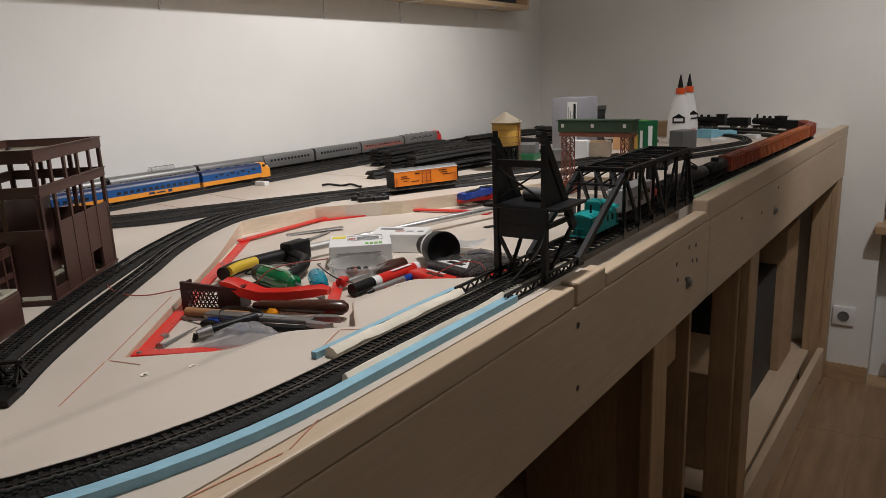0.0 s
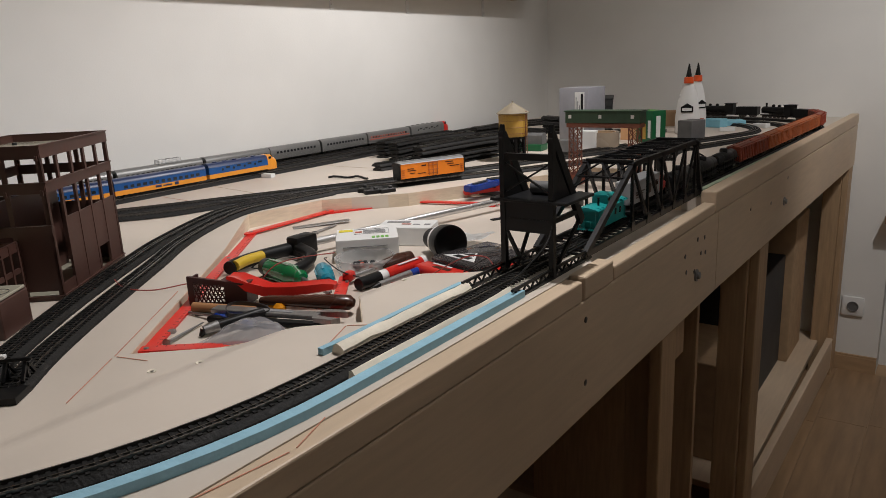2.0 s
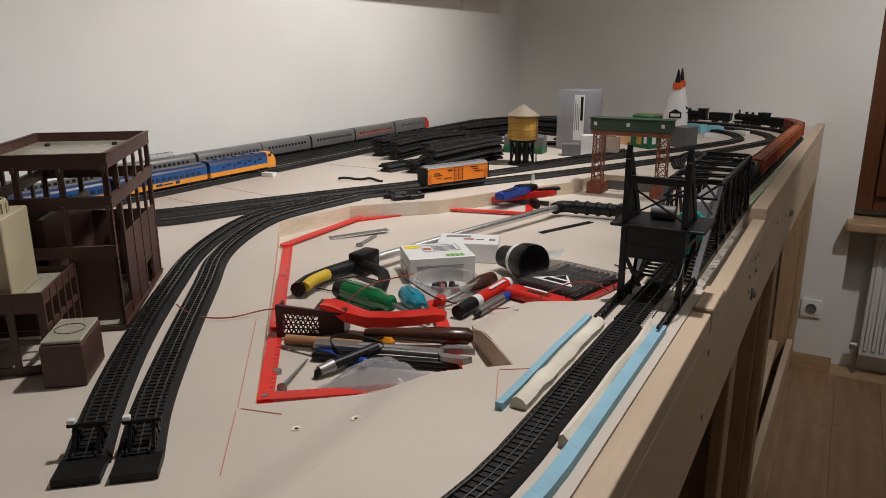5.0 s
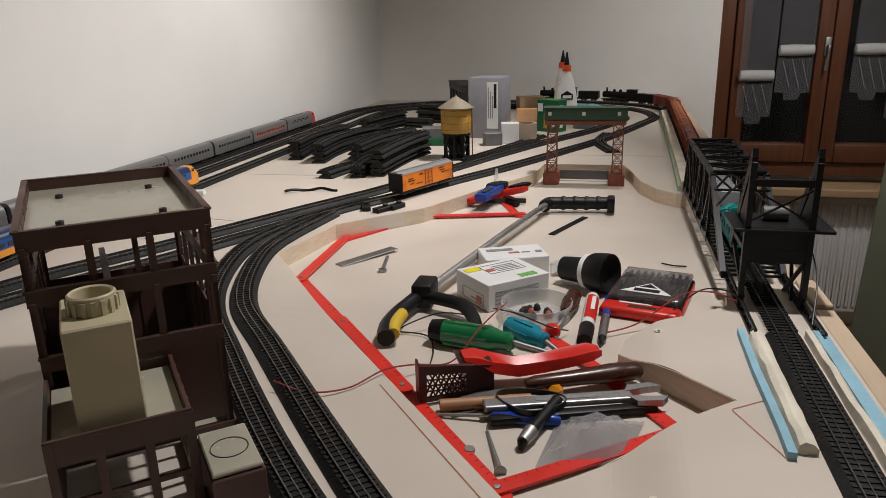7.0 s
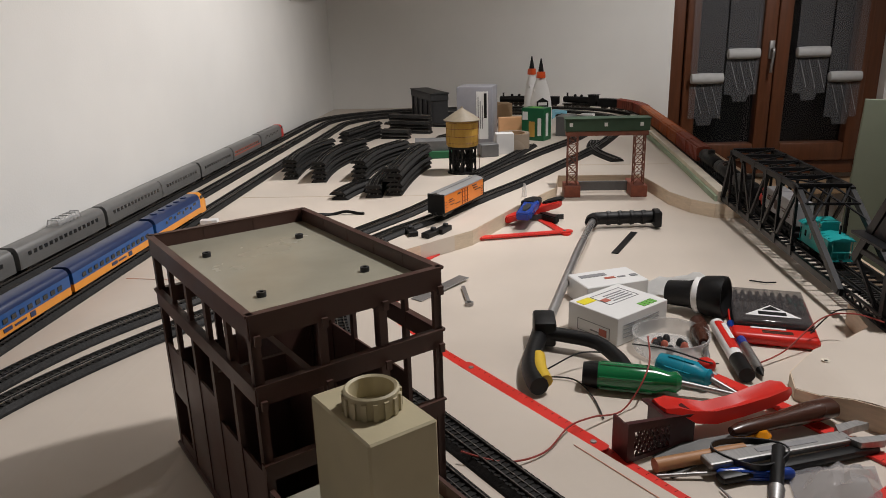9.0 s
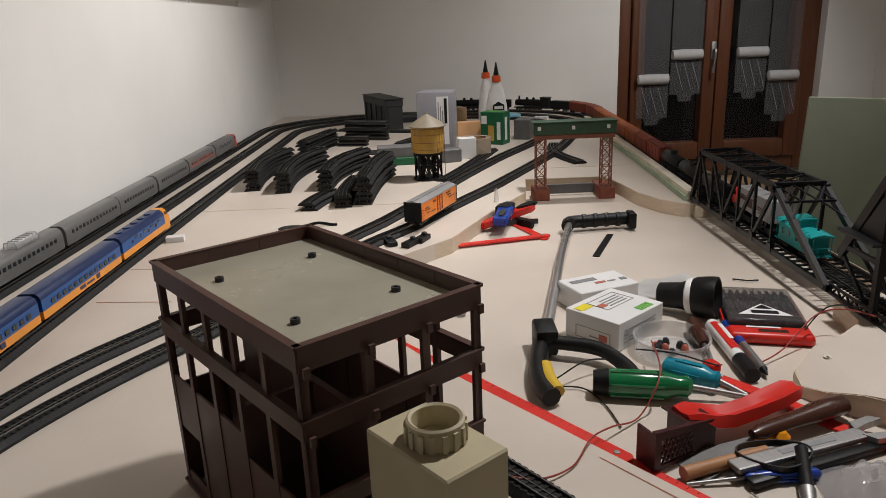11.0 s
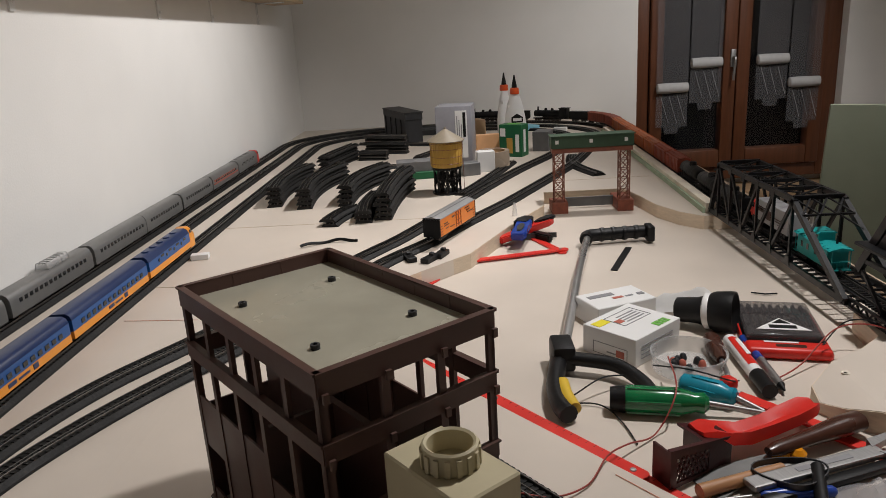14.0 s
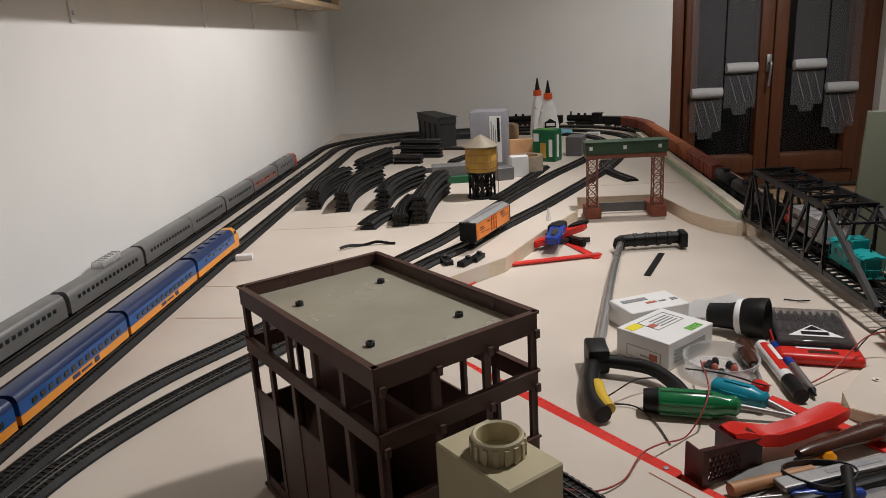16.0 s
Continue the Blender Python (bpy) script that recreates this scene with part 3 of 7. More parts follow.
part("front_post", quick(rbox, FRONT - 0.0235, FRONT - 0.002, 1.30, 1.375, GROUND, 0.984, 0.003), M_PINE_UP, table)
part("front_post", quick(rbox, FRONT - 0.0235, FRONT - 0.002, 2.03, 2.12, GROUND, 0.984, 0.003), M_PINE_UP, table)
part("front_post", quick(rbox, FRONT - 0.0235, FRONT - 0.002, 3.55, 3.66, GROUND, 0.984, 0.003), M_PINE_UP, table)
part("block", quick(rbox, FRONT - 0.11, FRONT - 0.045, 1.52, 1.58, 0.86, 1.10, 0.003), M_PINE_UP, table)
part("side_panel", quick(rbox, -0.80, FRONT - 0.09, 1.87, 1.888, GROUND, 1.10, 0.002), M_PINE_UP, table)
part("lower_shelf", quick(rbox, LEFT + 0.072, FRONT - 0.03, 2.13, FAR - 0.01, 0.26, 0.28, 0.002), M_PINE, table)
part("foot_rail", quick(rbox, FRONT - 0.026, FRONT - 0.003, 2.125, 3.548, 0.17, 0.30, 0.003), M_PINE, table)
part("lower_shelf", quick(rbox, LEFT + 0.072, FRONT - 0.09, 0.70, 1.29, 0.60, 0.62, 0.002), M_PINE, table)
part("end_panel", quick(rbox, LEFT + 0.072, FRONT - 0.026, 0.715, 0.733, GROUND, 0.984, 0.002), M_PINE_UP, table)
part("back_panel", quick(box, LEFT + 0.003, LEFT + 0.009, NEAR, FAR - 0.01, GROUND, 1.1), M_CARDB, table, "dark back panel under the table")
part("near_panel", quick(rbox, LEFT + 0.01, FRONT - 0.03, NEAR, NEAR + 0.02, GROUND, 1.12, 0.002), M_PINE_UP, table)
for y, z in ((1.473, 1.050), (2.25, 1.06)):
    bm = bmesh.new()
    lathe(bm, [(0.011, 0.0), (0.011, 0.003), (0.0065, 0.0032), (0.0065, 0.007), (0.0055, 0.008)], 18, pose(FRONT, y, z, 0, 90, 0))
    part("bolt", bm, M_STEEL, table, "steel bolt with washer")
for y, z in ((1.0, 1.115), (1.0, 1.03), (1.40, 1.10), (1.41, 1.07), (1.475, 1.115), (1.50, 1.085), (1.52, 1.11), (1.53, 1.08), (1.46, 1.06), (1.9, 1.10), (2.1, 1.08), (2.28, 1.115), (0.55, 1.06)):
    bm = bmesh.new()
    lathe(bm, [(0.0042, 0.0002), (0.0042, 0.0009), (0.002, 0.0011)], 10, pose(FRONT, y, z, 0, 90, 0))
    part("screw", bm, M_WHEEL, table)
# the front edge swings out a little towards the far end
for o in table.children_recursive:
    if o.name.split(".")[0] in ("front_beam", "front_strip", "front_post", "foot_rail", "upper_board", "lower_board", "bolt", "screw", "wood_patch", "post"):
        for v in o.data.vertices:
            if v.co.x > -0.37:
                v.co.x += 0.016 * max(0.0, v.co.y - 1.62)

# boxes stored under the table
for x, y, z, sx, sy, sz, m_, lab in ((-0.75, 2.25, 0.2805, 0.35, 0.34, 0.3, M_CARDB, "brown cardboard box stored under the table"), (-0.80, 2.75, 0.2805, 0.4, 0.45, 0.42, M_DGREY, "dark storage crate under the table"),
                                     (-0.62, 3.20, 0.2805, 0.25, 0.3, 0.55, M_CARDB, "tall cardboard box under the table"), (-0.44, 2.3, 0.2805, 0.10, 0.12, 0.17, M_WHITE, "small white carton under the table")):
    one("storage_box", quick(rbox, x, x + sx, y, y + sy, z, z + sz, 0.004), m_, lab, "box", "boxes under the table")

# ---- edging beside the front track ----
near_edge = arc(-0.852, 0.60, 0.536, -70, 0, 4) + [(-0.316, 0.80), (-0.316, 0.905)]
one("foam_strip", quick(sweep, near_edge, [(-0.006, 0.0), (0.006, 0.0), (0.006, 0.008), (-0.006, 0.008)], ZU), M_BLUEFOAM, "light blue foam strip beside the track", "foam strip")
bm = bmesh.new()
pts = [(-0.326, 0.63 + 0.03 * k) for k in range(10)]
sweep(bm, pts, [(-0.005, 0), (0.004, 0), (0.004, 0.007), (0.0, 0.011), (-0.004, 0.009)], ZU)
for v in bm.verts:
    v.co += 0.0018 * noise.noise_vector(v.co * 60)
one("plaster_bank", bm, M_PLASTER, "rough white plaster bank along the track", "plaster bank", smooth=True)
one("foam_strip", quick(sweep, [(-0.395, 0.66), (-0.3945, 0.70), (-0.396, 0.80), (-0.395, 0.90)], [(-0.0035, 0.0), (0.0035, 0.0), (0.0035, 0.007), (-0.0035, 0.007)], ZU), M_BLUEFOAM, "light blue foam strip beside the track", "foam strip")
bm = bmesh.new()
sweep(bm, [Vector(p) for p in [(-0.3815, 0.67 + 0.02 * k) for k in range(12)]], [(-0.008, 0.0), (0.008, 0.0), (0.0082, 0.006), (0.004, 0.010), (-0.002, 0.011), (-0.006, 0.008)], ZU)
for v in bm.verts:
    v.co += 0.002 * noise.noise_vector(v.co * 50)
one("plaster_bank", bm, M_PLASTER, "rough white plaster bank along the track", "plaster bank", smooth=True)
edge2 = [(-0.384, 1.63), (-0.372, 2.0), (-0.355, 2.6), (-0.346, 3.0)]
one("foam_edging", quick(sweep, edge2, [(-0.012, 0.0), (0.008, 0.0), (0.008, 0.020), (-0.012, 0.020)], ZU), M_PLASTER, "white foam edging beside the track", "foam strip")
one("foam_edging", quick(sweep, [(x - 0.0150, y) for x, y in edge2], [(-0.0025, 0.0), (0.0025, 0.0), (0.0025, 0.011), (-0.0025, 0.011)], ZU), M_GREENFOAM, "pale green foam edging beside the track", "foam strip")
one("foam_edging", quick(sweep, [(-0.315, 1.62), (-0.289, 2.5), (-0.274, 3.0)], [(-0.005, 0.0), (0.005, 0.0), (0.005, 0.012), (-0.005, 0.012)], ZU), M_GREENFOAM, "pale green foam edging beside the track", "foam strip")

# pencil lines on the board
def pencil(*points):
    for a, b in zip(points, points[1:]):
        bm = bmesh.new()
        bar(bm, Vector((*a, ZU + 0.0006 + dip(*a))), Vector((*b, ZU + 0.0006 + dip(*b))), 0.0009, 0.0004)
        one("pencil_line", bm, M_PENCIL, "thin red pencil line drawn on the board", "pencil line", "pencil lines on the board")


pencil((-0.757, 0.752), (-0.616, 0.578))
pencil((-0.612, 0.572), (-0.549, 0.492))
pencil((-0.612, 0.578), (-0.573, 0.588))
pencil((-0.301, 0.57), (-0.286, 0.526))
pencil((-0.286, 0.519), (-0.300, 0.422))
pencil((-0.428, 0.730), (-0.399, 0.662))
pencil((-0.428, 0.732), (-0.399, 0.752))
pencil((-1.383, 1.151), (-1.272, 1.142))
bm = bmesh.new()
for x, y in ((-0.480, 0.897), (-0.50, 0.60), (-0.36, 0.56), (-0.64, 0.50), (-0.545, 0.575), (-1.2, 0.62), (-0.45, 2.55), (-0.55, 2.75)):
    lathe(bm, [(0.0045, 0.0003), (0.0045, 0.0008), (0.002, 0.0003)], 12, Matrix.Translation((x, y, ZU + dip(x, y))))
one("screw_hole", bm, M_PLASTER, "filled screw holes in the cream board", "screw hole", kind="stuff")
bm = bmesh.new()
bar(bm, (-1.40, 1.30, ZU + 0.0004), (-1.13, 1.26, ZU + 0.0004), 0.0016, 0.0005)
bar(bm, (-1.40, 1.72, ZU + 0.0004), (-0.93, 1.72, ZU + 0.0004), 0.0012, 0.0005)
bar(bm, (-0.69, 2.08, ZU + 0.0004), (-0.40, 2.08, ZU + 0.0004), 0.0018, 0.0005)
one("board_seam", bm, M_PLY, "thin seam between two boards", "seam", kind="structure")


# ---- tracks ----
def dense(path, step=0.0075):
    """Even steps along a path of (x, y)."""
    pts = [Vector(p[:2]) for p in path]
    out, carry = [pts[0].copy()], 0.0
    for a, b in zip(pts, pts[1:]):
        d = (b - a).length
        t = step - carry
        while t <= d:
            out.append(a + (b - a) * (t / d))
            t += step
        carry = d - (t - step)
    return out


BED = [(-0.5 * TRACK_W, 0), (0.5 * TRACK_W, 0), (0.5 * TRACK_W - 0.001, 0.0025), (0.5 * TRACK_W - 0.006, TRACK_H - 0.002), (-0.5 * TRACK_W + 0.006, TRACK_H - 0.002), (-0.5 * TRACK_W + 0.001, 0.0025)]
RAILS = (-0.0083, 0.0083)


def lay(owner, path, z, sleepers=True):
    """Roadbed, rails and sleepers along a path, as parts of owner."""
    part("roadbed", quick(sweep, path, BED, z), M_BED, owner)
    for s in RAILS:
        part("rail", quick(sweep, path, [(s - 0.0006, TRACK_H - 0.002), (s + 0.0006, TRACK_H - 0.002), (s + 0.0006, TRACK_H + 0.0012), (s - 0.0006, TRACK_H + 0.0012)], z), M_RAIL, owner)
    part("centre_rail", quick(sweep, path, [(-0.0005, TRACK_H - 0.002), (0.0005, TRACK_H - 0.002), (0.0005, TRACK_H - 0.0006), (-0.0005, TRACK_H - 0.0006)], z), M_RAIL, owner)
    if sleepers:
        bm = bmesh.new()
        pts = dense(path)
        low = (lambda p: dip(p.x, p.y)) if abs(z - ZU) < 0.0001 else (lambda p: 0.0)
        for i in range(1, len(pts) - 1):
            d = pts[i + 1] - pts[i - 1]
            box(bm, -0.0125, 0.0125, -0.0016, 0.0016, 0, 0.0012, Matrix.Translation((*pts[i], z + low(pts[i]) + TRACK_H - 0.0022)) @ Matrix.Rotation(math.atan2(-d.x, d.y), 4, "Z"))
        tagged(part("sleeper_bed", bm, M_SLEEPER, owner), kind="stuff")


def track(path, label="dark grey model railway track on moulded roadbed"):
    t = thing("model_track", Matrix.Identity(4), label, "track", "tracks of the layout")
    lay(t, path, ZU)
    return t


def flat(pts, n=8):
    return [(p.x, p.y) for p in smooth_path([(*q, 0) for q in pts], n)]


LOOP = [(-0.352, 0.90)] + [(-0.352, 0.60)] + arc(-0.852, 0.60, 0.5, 0, -90)[1:] + arc(-1.052, 0.60, 0.5, -90, -180) + [(-1.552, 2.0)] + arc(-1.052, 3.05, 0.5, 180, 90) + arc(-0.812, 3.05, 0.5, 90, 0) + [(-0.330, 2.35), (-0.352, 1.62)]
track(LOOP, "long dark grey model railway loop round the board")
T2 = [(-1.49, 0.55), (-1.49, 2.0)] + arc(-1.05, 3.0, 0.44, 180, 90) + arc(-0.885, 2.94, 0.5, 90, -20) + flat([(-0.415, 2.769), (-0.548, 2.362), (-0.655, 2.114), (-0.824, 1.754), (-0.944, 1.501), (-1.012, 1.385), (-1.10, 1.205), (-1.205, 1.0), (-1.285, 0.848), (-1.328, 0.726), (-1.345, 0.58)])[1:]
track(T2)
T3 = [(-1.415, 0.35), (-1.415, 2.0)] + arc(-1.045, 2.95, 0.37, 180, 90) + arc(-0.905, 2.90, 0.42, 90, -20) + flat([(-0.510, 2.756), (-0.607, 2.496), (-0.737, 2.228), (-0.872, 1.905), (-0.985, 1.580), (-1.055, 1.429), (-1.15, 1.24), (-1.242, 1.062), (-1.32, 0.92), (-1.361, 0.776), (-1.375, 0.60)])[1:]
track(T3)
S1 = flat([(-0.650, 0.450), (-0.727, 0.526), (-0.831, 0.643), (-0.951, 0.795), (-1.038, 0.915), (-1.078, 1.02), (-1.088, 1.14), (-1.062, 1.29)])
S2 = flat([(-0.618, 0.474), (-0.684, 0.541), (-0.781, 0.656), (-0.903, 0.808), (-0.994, 0.922), (-1.036, 1.026), (-1.05, 1.144), (-1.03, 1.33)])
track(S1, "dark grey siding track with a buffer stop")
track(S2, "dark grey siding track with a buffer stop")
track(flat([(-0.885, 1.955), (-0.845, 2.06), (-0.785, 2.24), (-0.735, 2.40)]), "short dark grey spur track from a turnout")
track(flat([(-0.545, 2.46), (-0.560, 2.36), (-0.556, 2.24), (-0.525, 2.12)]), "loose dark grey curved track on the board")


def buffer_stop(x, y, turn):
    b = thing("buffer_stop", pose(x, y, ZU + TRACK_H + dip(x, y), 0, 0, turn), "black buffer stop with a small pale lamp", "buffer stop", "buffer stops")
    bm = bmesh.new()
    for s in (-0.009, 0.009):
        bar(bm, (s, 0.014, 0), (s, 0, 0.016), 0.003, 0.003)
        bar(bm, (s, -0.012, 0), (s, 0, 0.016), 0.003, 0.003)
        box(bm, s - 0.0015, s + 0.0015, -0.002, 0.002, 0, 0.018)
    part("frame", bm, M_BLACK, b)
    part("beam", quick(rbox, -0.015, 0.015, -0.002, 0.002, 0.0162, 0.0195, 0.001), M_BLACK, b)
    part("lamp", quick(rbox, -0.014, -0.008, -0.003, 0.003, 0.0196, 0.0235, 0.001), M_WHITE, b, "small pale signal lamp")
    bm = bmesh.new()
    for s in (-0.009, 0.009):
        cyl(bm, (s, 0, 0.012), (s, 0.010, 0.012), 0.003, n=10)
    part("buffers", bm, M_BLACK, b, smooth=True)
    bm = bmesh.new()
    prism(bm, [(-0.017, -0.045), (0.017, -0.045), (0.017, -0.016), (-0.017, -0.016)], -0.0085, -0.002)
    part("end_ramp", bm, M_BLACK, b)


buffer_stop(-0.662, 0.464, 41)
buffer_stop(-0.629, 0.489, 41)


# stacked spare track pieces
def track_piece(path, z, label="dark grey curved spare track piece in a stack"):
    t = thing("spare_track", Matrix.Identity(4), label, "track", "stacked spare track")
    lay(t, path, z, True)
    return t


def stack(pts, count, jitter=0.004, step=0.0105, lean=(0, 0)):
    path = flat(pts, 5)
    first = track_piece(path, ZU)
    for k in range(1, count):
        copy_thing(first, pose(random.uniform(-jitter, jitter) + lean[0] * k, random.uniform(-jitter, jitter) + lean[1] * k, k * step))


stack([(-1.335, 1.93), (-1.345, 2.06), (-1.335, 2.19), (-1.31, 2.28)], 5)
stack([(-1.255, 1.89), (-1.262, 2.02), (-1.25, 2.15), (-1.215, 2.27)], 5)
stack([(-1.295, 2.40), (-1.27, 2.52), (-1.235, 2.66)], 5)
stack([(-1.16, 1.90), (-1.155, 2.02), (-1.13, 2.13), (-1.09, 2.22)], 5)
stack([(-1.095, 1.70), (-1.10, 1.82), (-1.09, 1.94)], 3)
stack([(-1.055, 1.72), (-1.05, 1.86), (-1.038, 1.99), (-1.02, 2.08)], 6)
stack([(-1.165, 1.68), (-1.15, 1.76), (-1.125, 1.83)], 2, 0.008)
stack([(-1.20, 2.78), (-1.13, 2.74), (-1.06, 2.72)], 6)
stack([(-1.21, 2.62), (-1.12, 2.60)], 3)
stack([(-1.02, 2.58), (-0.96, 2.72), (-0.93, 2.86)], 1)
stack([(-1.25, 3.02), (-1.12, 2.94), (-0.98, 2.88)], 1)
stack([(-1.10, 2.42), (-1.0, 2.45), (-0.93, 2.50)], 1)
one("bent_sprue", quick(tube, [(x, y, ZU + 0.004 + 0.002 * math.sin(0.8 * i)) for i, (x, y) in enumerate(flat([(-1.195, 1.505), (-1.16, 1.530), (-1.125, 1.540), (-1.09, 1.536)], 5))], 0.003, 6), M_BLACK, "thin black curved plastic sprue on the board", "sprue")


# ---- rolling stock: each runs along its own y, wheels on z = 0 ----
def section_body(bm, outline, y0, y1):
    """Extrudes an (x, z) outline along y."""
    a = [bm.verts.new((x, y0, z)) for x, z in outline]
    b = [bm.verts.new((x, y1, z)) for x, z in outline]
    n = len(a)
    for i in range(n):
        bm.faces.new((a[i], a[(i + 1) % n], b[(i + 1) % n], b[i]))
    bm.faces.new(a[::-1])
    bm.faces.new(b)


def bogies(owner, half, z=0.0, frame_mat=None):
    for s in (-1, 1):
        bm = bmesh.new()
        for x in (-0.0115, 0.0115):
            rbox(bm, x - 0.0015, x + 0.0015, s * half - 0.016, s * half + 0.016, z + 0.003, z + 0.008, 0.0008, 1)
        box(bm, -0.0115, 0.0115, s * half - 0.003, s * half + 0.003, z + 0.004, z + 0.010)
        b = part("bogie", bm, frame_mat or M_BLACK, owner)
        for d in (-0.0105, 0.0105):
            bm = bmesh.new()
            for x in (-0.0083, 0.0083):
                cyl(bm, (x - 0.0012, s * half + d, z + 0.0058), (x + 0.0012, s * half + d, z + 0.0058), 0.0058, n=14)
            cyl(bm, (-0.009, s * half + d, z + 0.0058), (0.009, s * half + d, z + 0.0058), 0.001, n=6)
            part("wheelset", bm, M_WHEEL, b)


def couplers(owner, end, z=0.009):
    for s in (-1, 1):
        part("coupler", quick(rbox, -0.002, 0.002, min(s * (end - 0.003), s * (end + 0.006)), max(s * (end - 0.003), s * (end + 0.006)), z - 0.002, z + 0.002, 0.0006, 1), M_BLACK, owner)


def set_on(path_x, path_y, heading, z=ZU + TRACK_H + 0.001):
    return pose(path_x, path_y, z, 0, 0, heading)


def coach(m, length, kind_, label, group):
    """kind_: silver, silver_red, dome, blue."""
    c = thing("passenger_coach", m, label, "train car", group)
    h = span(m, length) / 2 - 0.002
    w = 0.0165
    if kind_ == "blue":
        part("lower_side", quick(section_body, [(-w, 0.008), (w, 0.008), (w, 0.0185), (-w, 0.0185)], -h, h), M_AMBER, c, "amber lower band")
        part("upper_side", quick(section_body, [(-w, 0.0186), (w, 0.0186), (w, 0.034), (-w, 0.034)], -h, h), M_BLUE, c, "bright blue upper band")
        part("roof", quick(section_body, [(-w, 0.0341), (w, 0.0341), (w - 0.002, 0.040), (w - 0.007, 0.0435), (-w + 0.007, 0.0435), (-w + 0.002, 0.040)], -h, h), M_NAVY, c, "dark navy roof", True)
        wz0, wz1, step = 0.022, 0.028, 0.0155
    else:
        part("body", quick(section_body, [(-w, 0.008), (w, 0.008), (w + 0.0004, 0.022), (w, 0.033), (w - 0.003, 0.040), (w - 0.008, 0.0435), (-w + 0.008, 0.0435), (-w + 0.003, 0.040), (-w, 0.033), (-w - 0.0004, 0.022)], -h, h), M_SILVER, c, smooth=True)
        bm = bmesh.new()
        for z in (0.010, 0.0125, 0.015, 0.0175, 0.020):
            for s in (-1, 1):
                box(bm, s * (w + 0.0004) - 0.0003, s * (w + 0.0004) + 0.0003, -h + 0.002, h - 0.002, z, z + 0.001)
        part("fluting", bm, M_SILVER, c)
        wz0, wz1, step = 0.0245, 0.0305, 0.0135
    for s in (-1, 1):
        bm = bmesh.new()
        y = -h + 0.022
        while y < h - 0.02:
            box(bm, s * (w + 0.0005) - 0.0004, s * (w + 0.0005) + 0.0004, y, y + step * 0.55, wz0, wz1)
            y += step
        tagged(part("window_row", bm, M_DARKWIN, c, "row of dark windows"), kind="stuff")
    bm = bmesh.new()
    for s in (-1, 1):
        box(bm, -0.008, 0.008, s * h - 0.0015, s * h + 0.0015, 0.010, 0.036)
    part("diaphragm", bm, M_BLACK, c)
    if kind_ == "dome":
        bm = bmesh.new()
        rbox(bm, -0.011, 0.011, -0.005, 0.062, 0.042, 0.0535, 0.004)
        part("dome", bm, M_CLEAR, c, "clear glazed observation dome", True)
        bm = bmesh.new()
        for k in range(7):
            for s in (-1, 1):
                bar(bm, (s * 0.0112, -0.003 + k * 0.0105, 0.043), (s * 0.0075, -0.003 + k * 0.0105, 0.054), 0.001, 0.001)
            bar(bm, (-0.0075, -0.003 + k * 0.0105, 0.054), (0.0075, -0.003 + k * 0.0105, 0.054), 0.001, 0.001)
        part("dome_ribs", bm, M_SILVER, c)
    if kind_ == "silver_red":
        bm = bmesh.new()
        for s in (-1, 1):
            box(bm, s * (w + 0.0006) - 0.0004, s * (w + 0.0006) + 0.0004, -h + 0.006, h - 0.006, 0.0190, 0.0225)
            for k in range(12):
                box(bm, s * (w + 0.0006) - 0.0004, s * (w + 0.0006) + 0.0004, -h + 0.012 + k * 0.016, -h + 0.02 + k * 0.016, 0.026, 0.031)
        part("red_stripe", bm, M_INKRED, c, "dull red stripe and lettering bars")
    if kind_ == "blue":
        bm = bmesh.new()
        for s in (-1, 1):
            for y0, y1, z0, z1 in ((-0.02, -0.005, 0.012, 0.0165), (0.0, 0.022, 0.0125, 0.015), (0.03, 0.04, 0.011, 0.0175)):
                box(bm, s * (w + 0.0005) - 0.0004, s * (w + 0.0005) + 0.0004, y0, y1, z0, z1)
        part("lettering_bars", bm, M_NAVY, c)
    part("underframe", quick(rbox, -0.009, 0.009, -h * 0.55, h * 0.55, 0.003, 0.0085, 0.001, 1), M_BLACK, c)
    bogies(c, h - 0.038)
    couplers(c, h + 0.001)
    return c


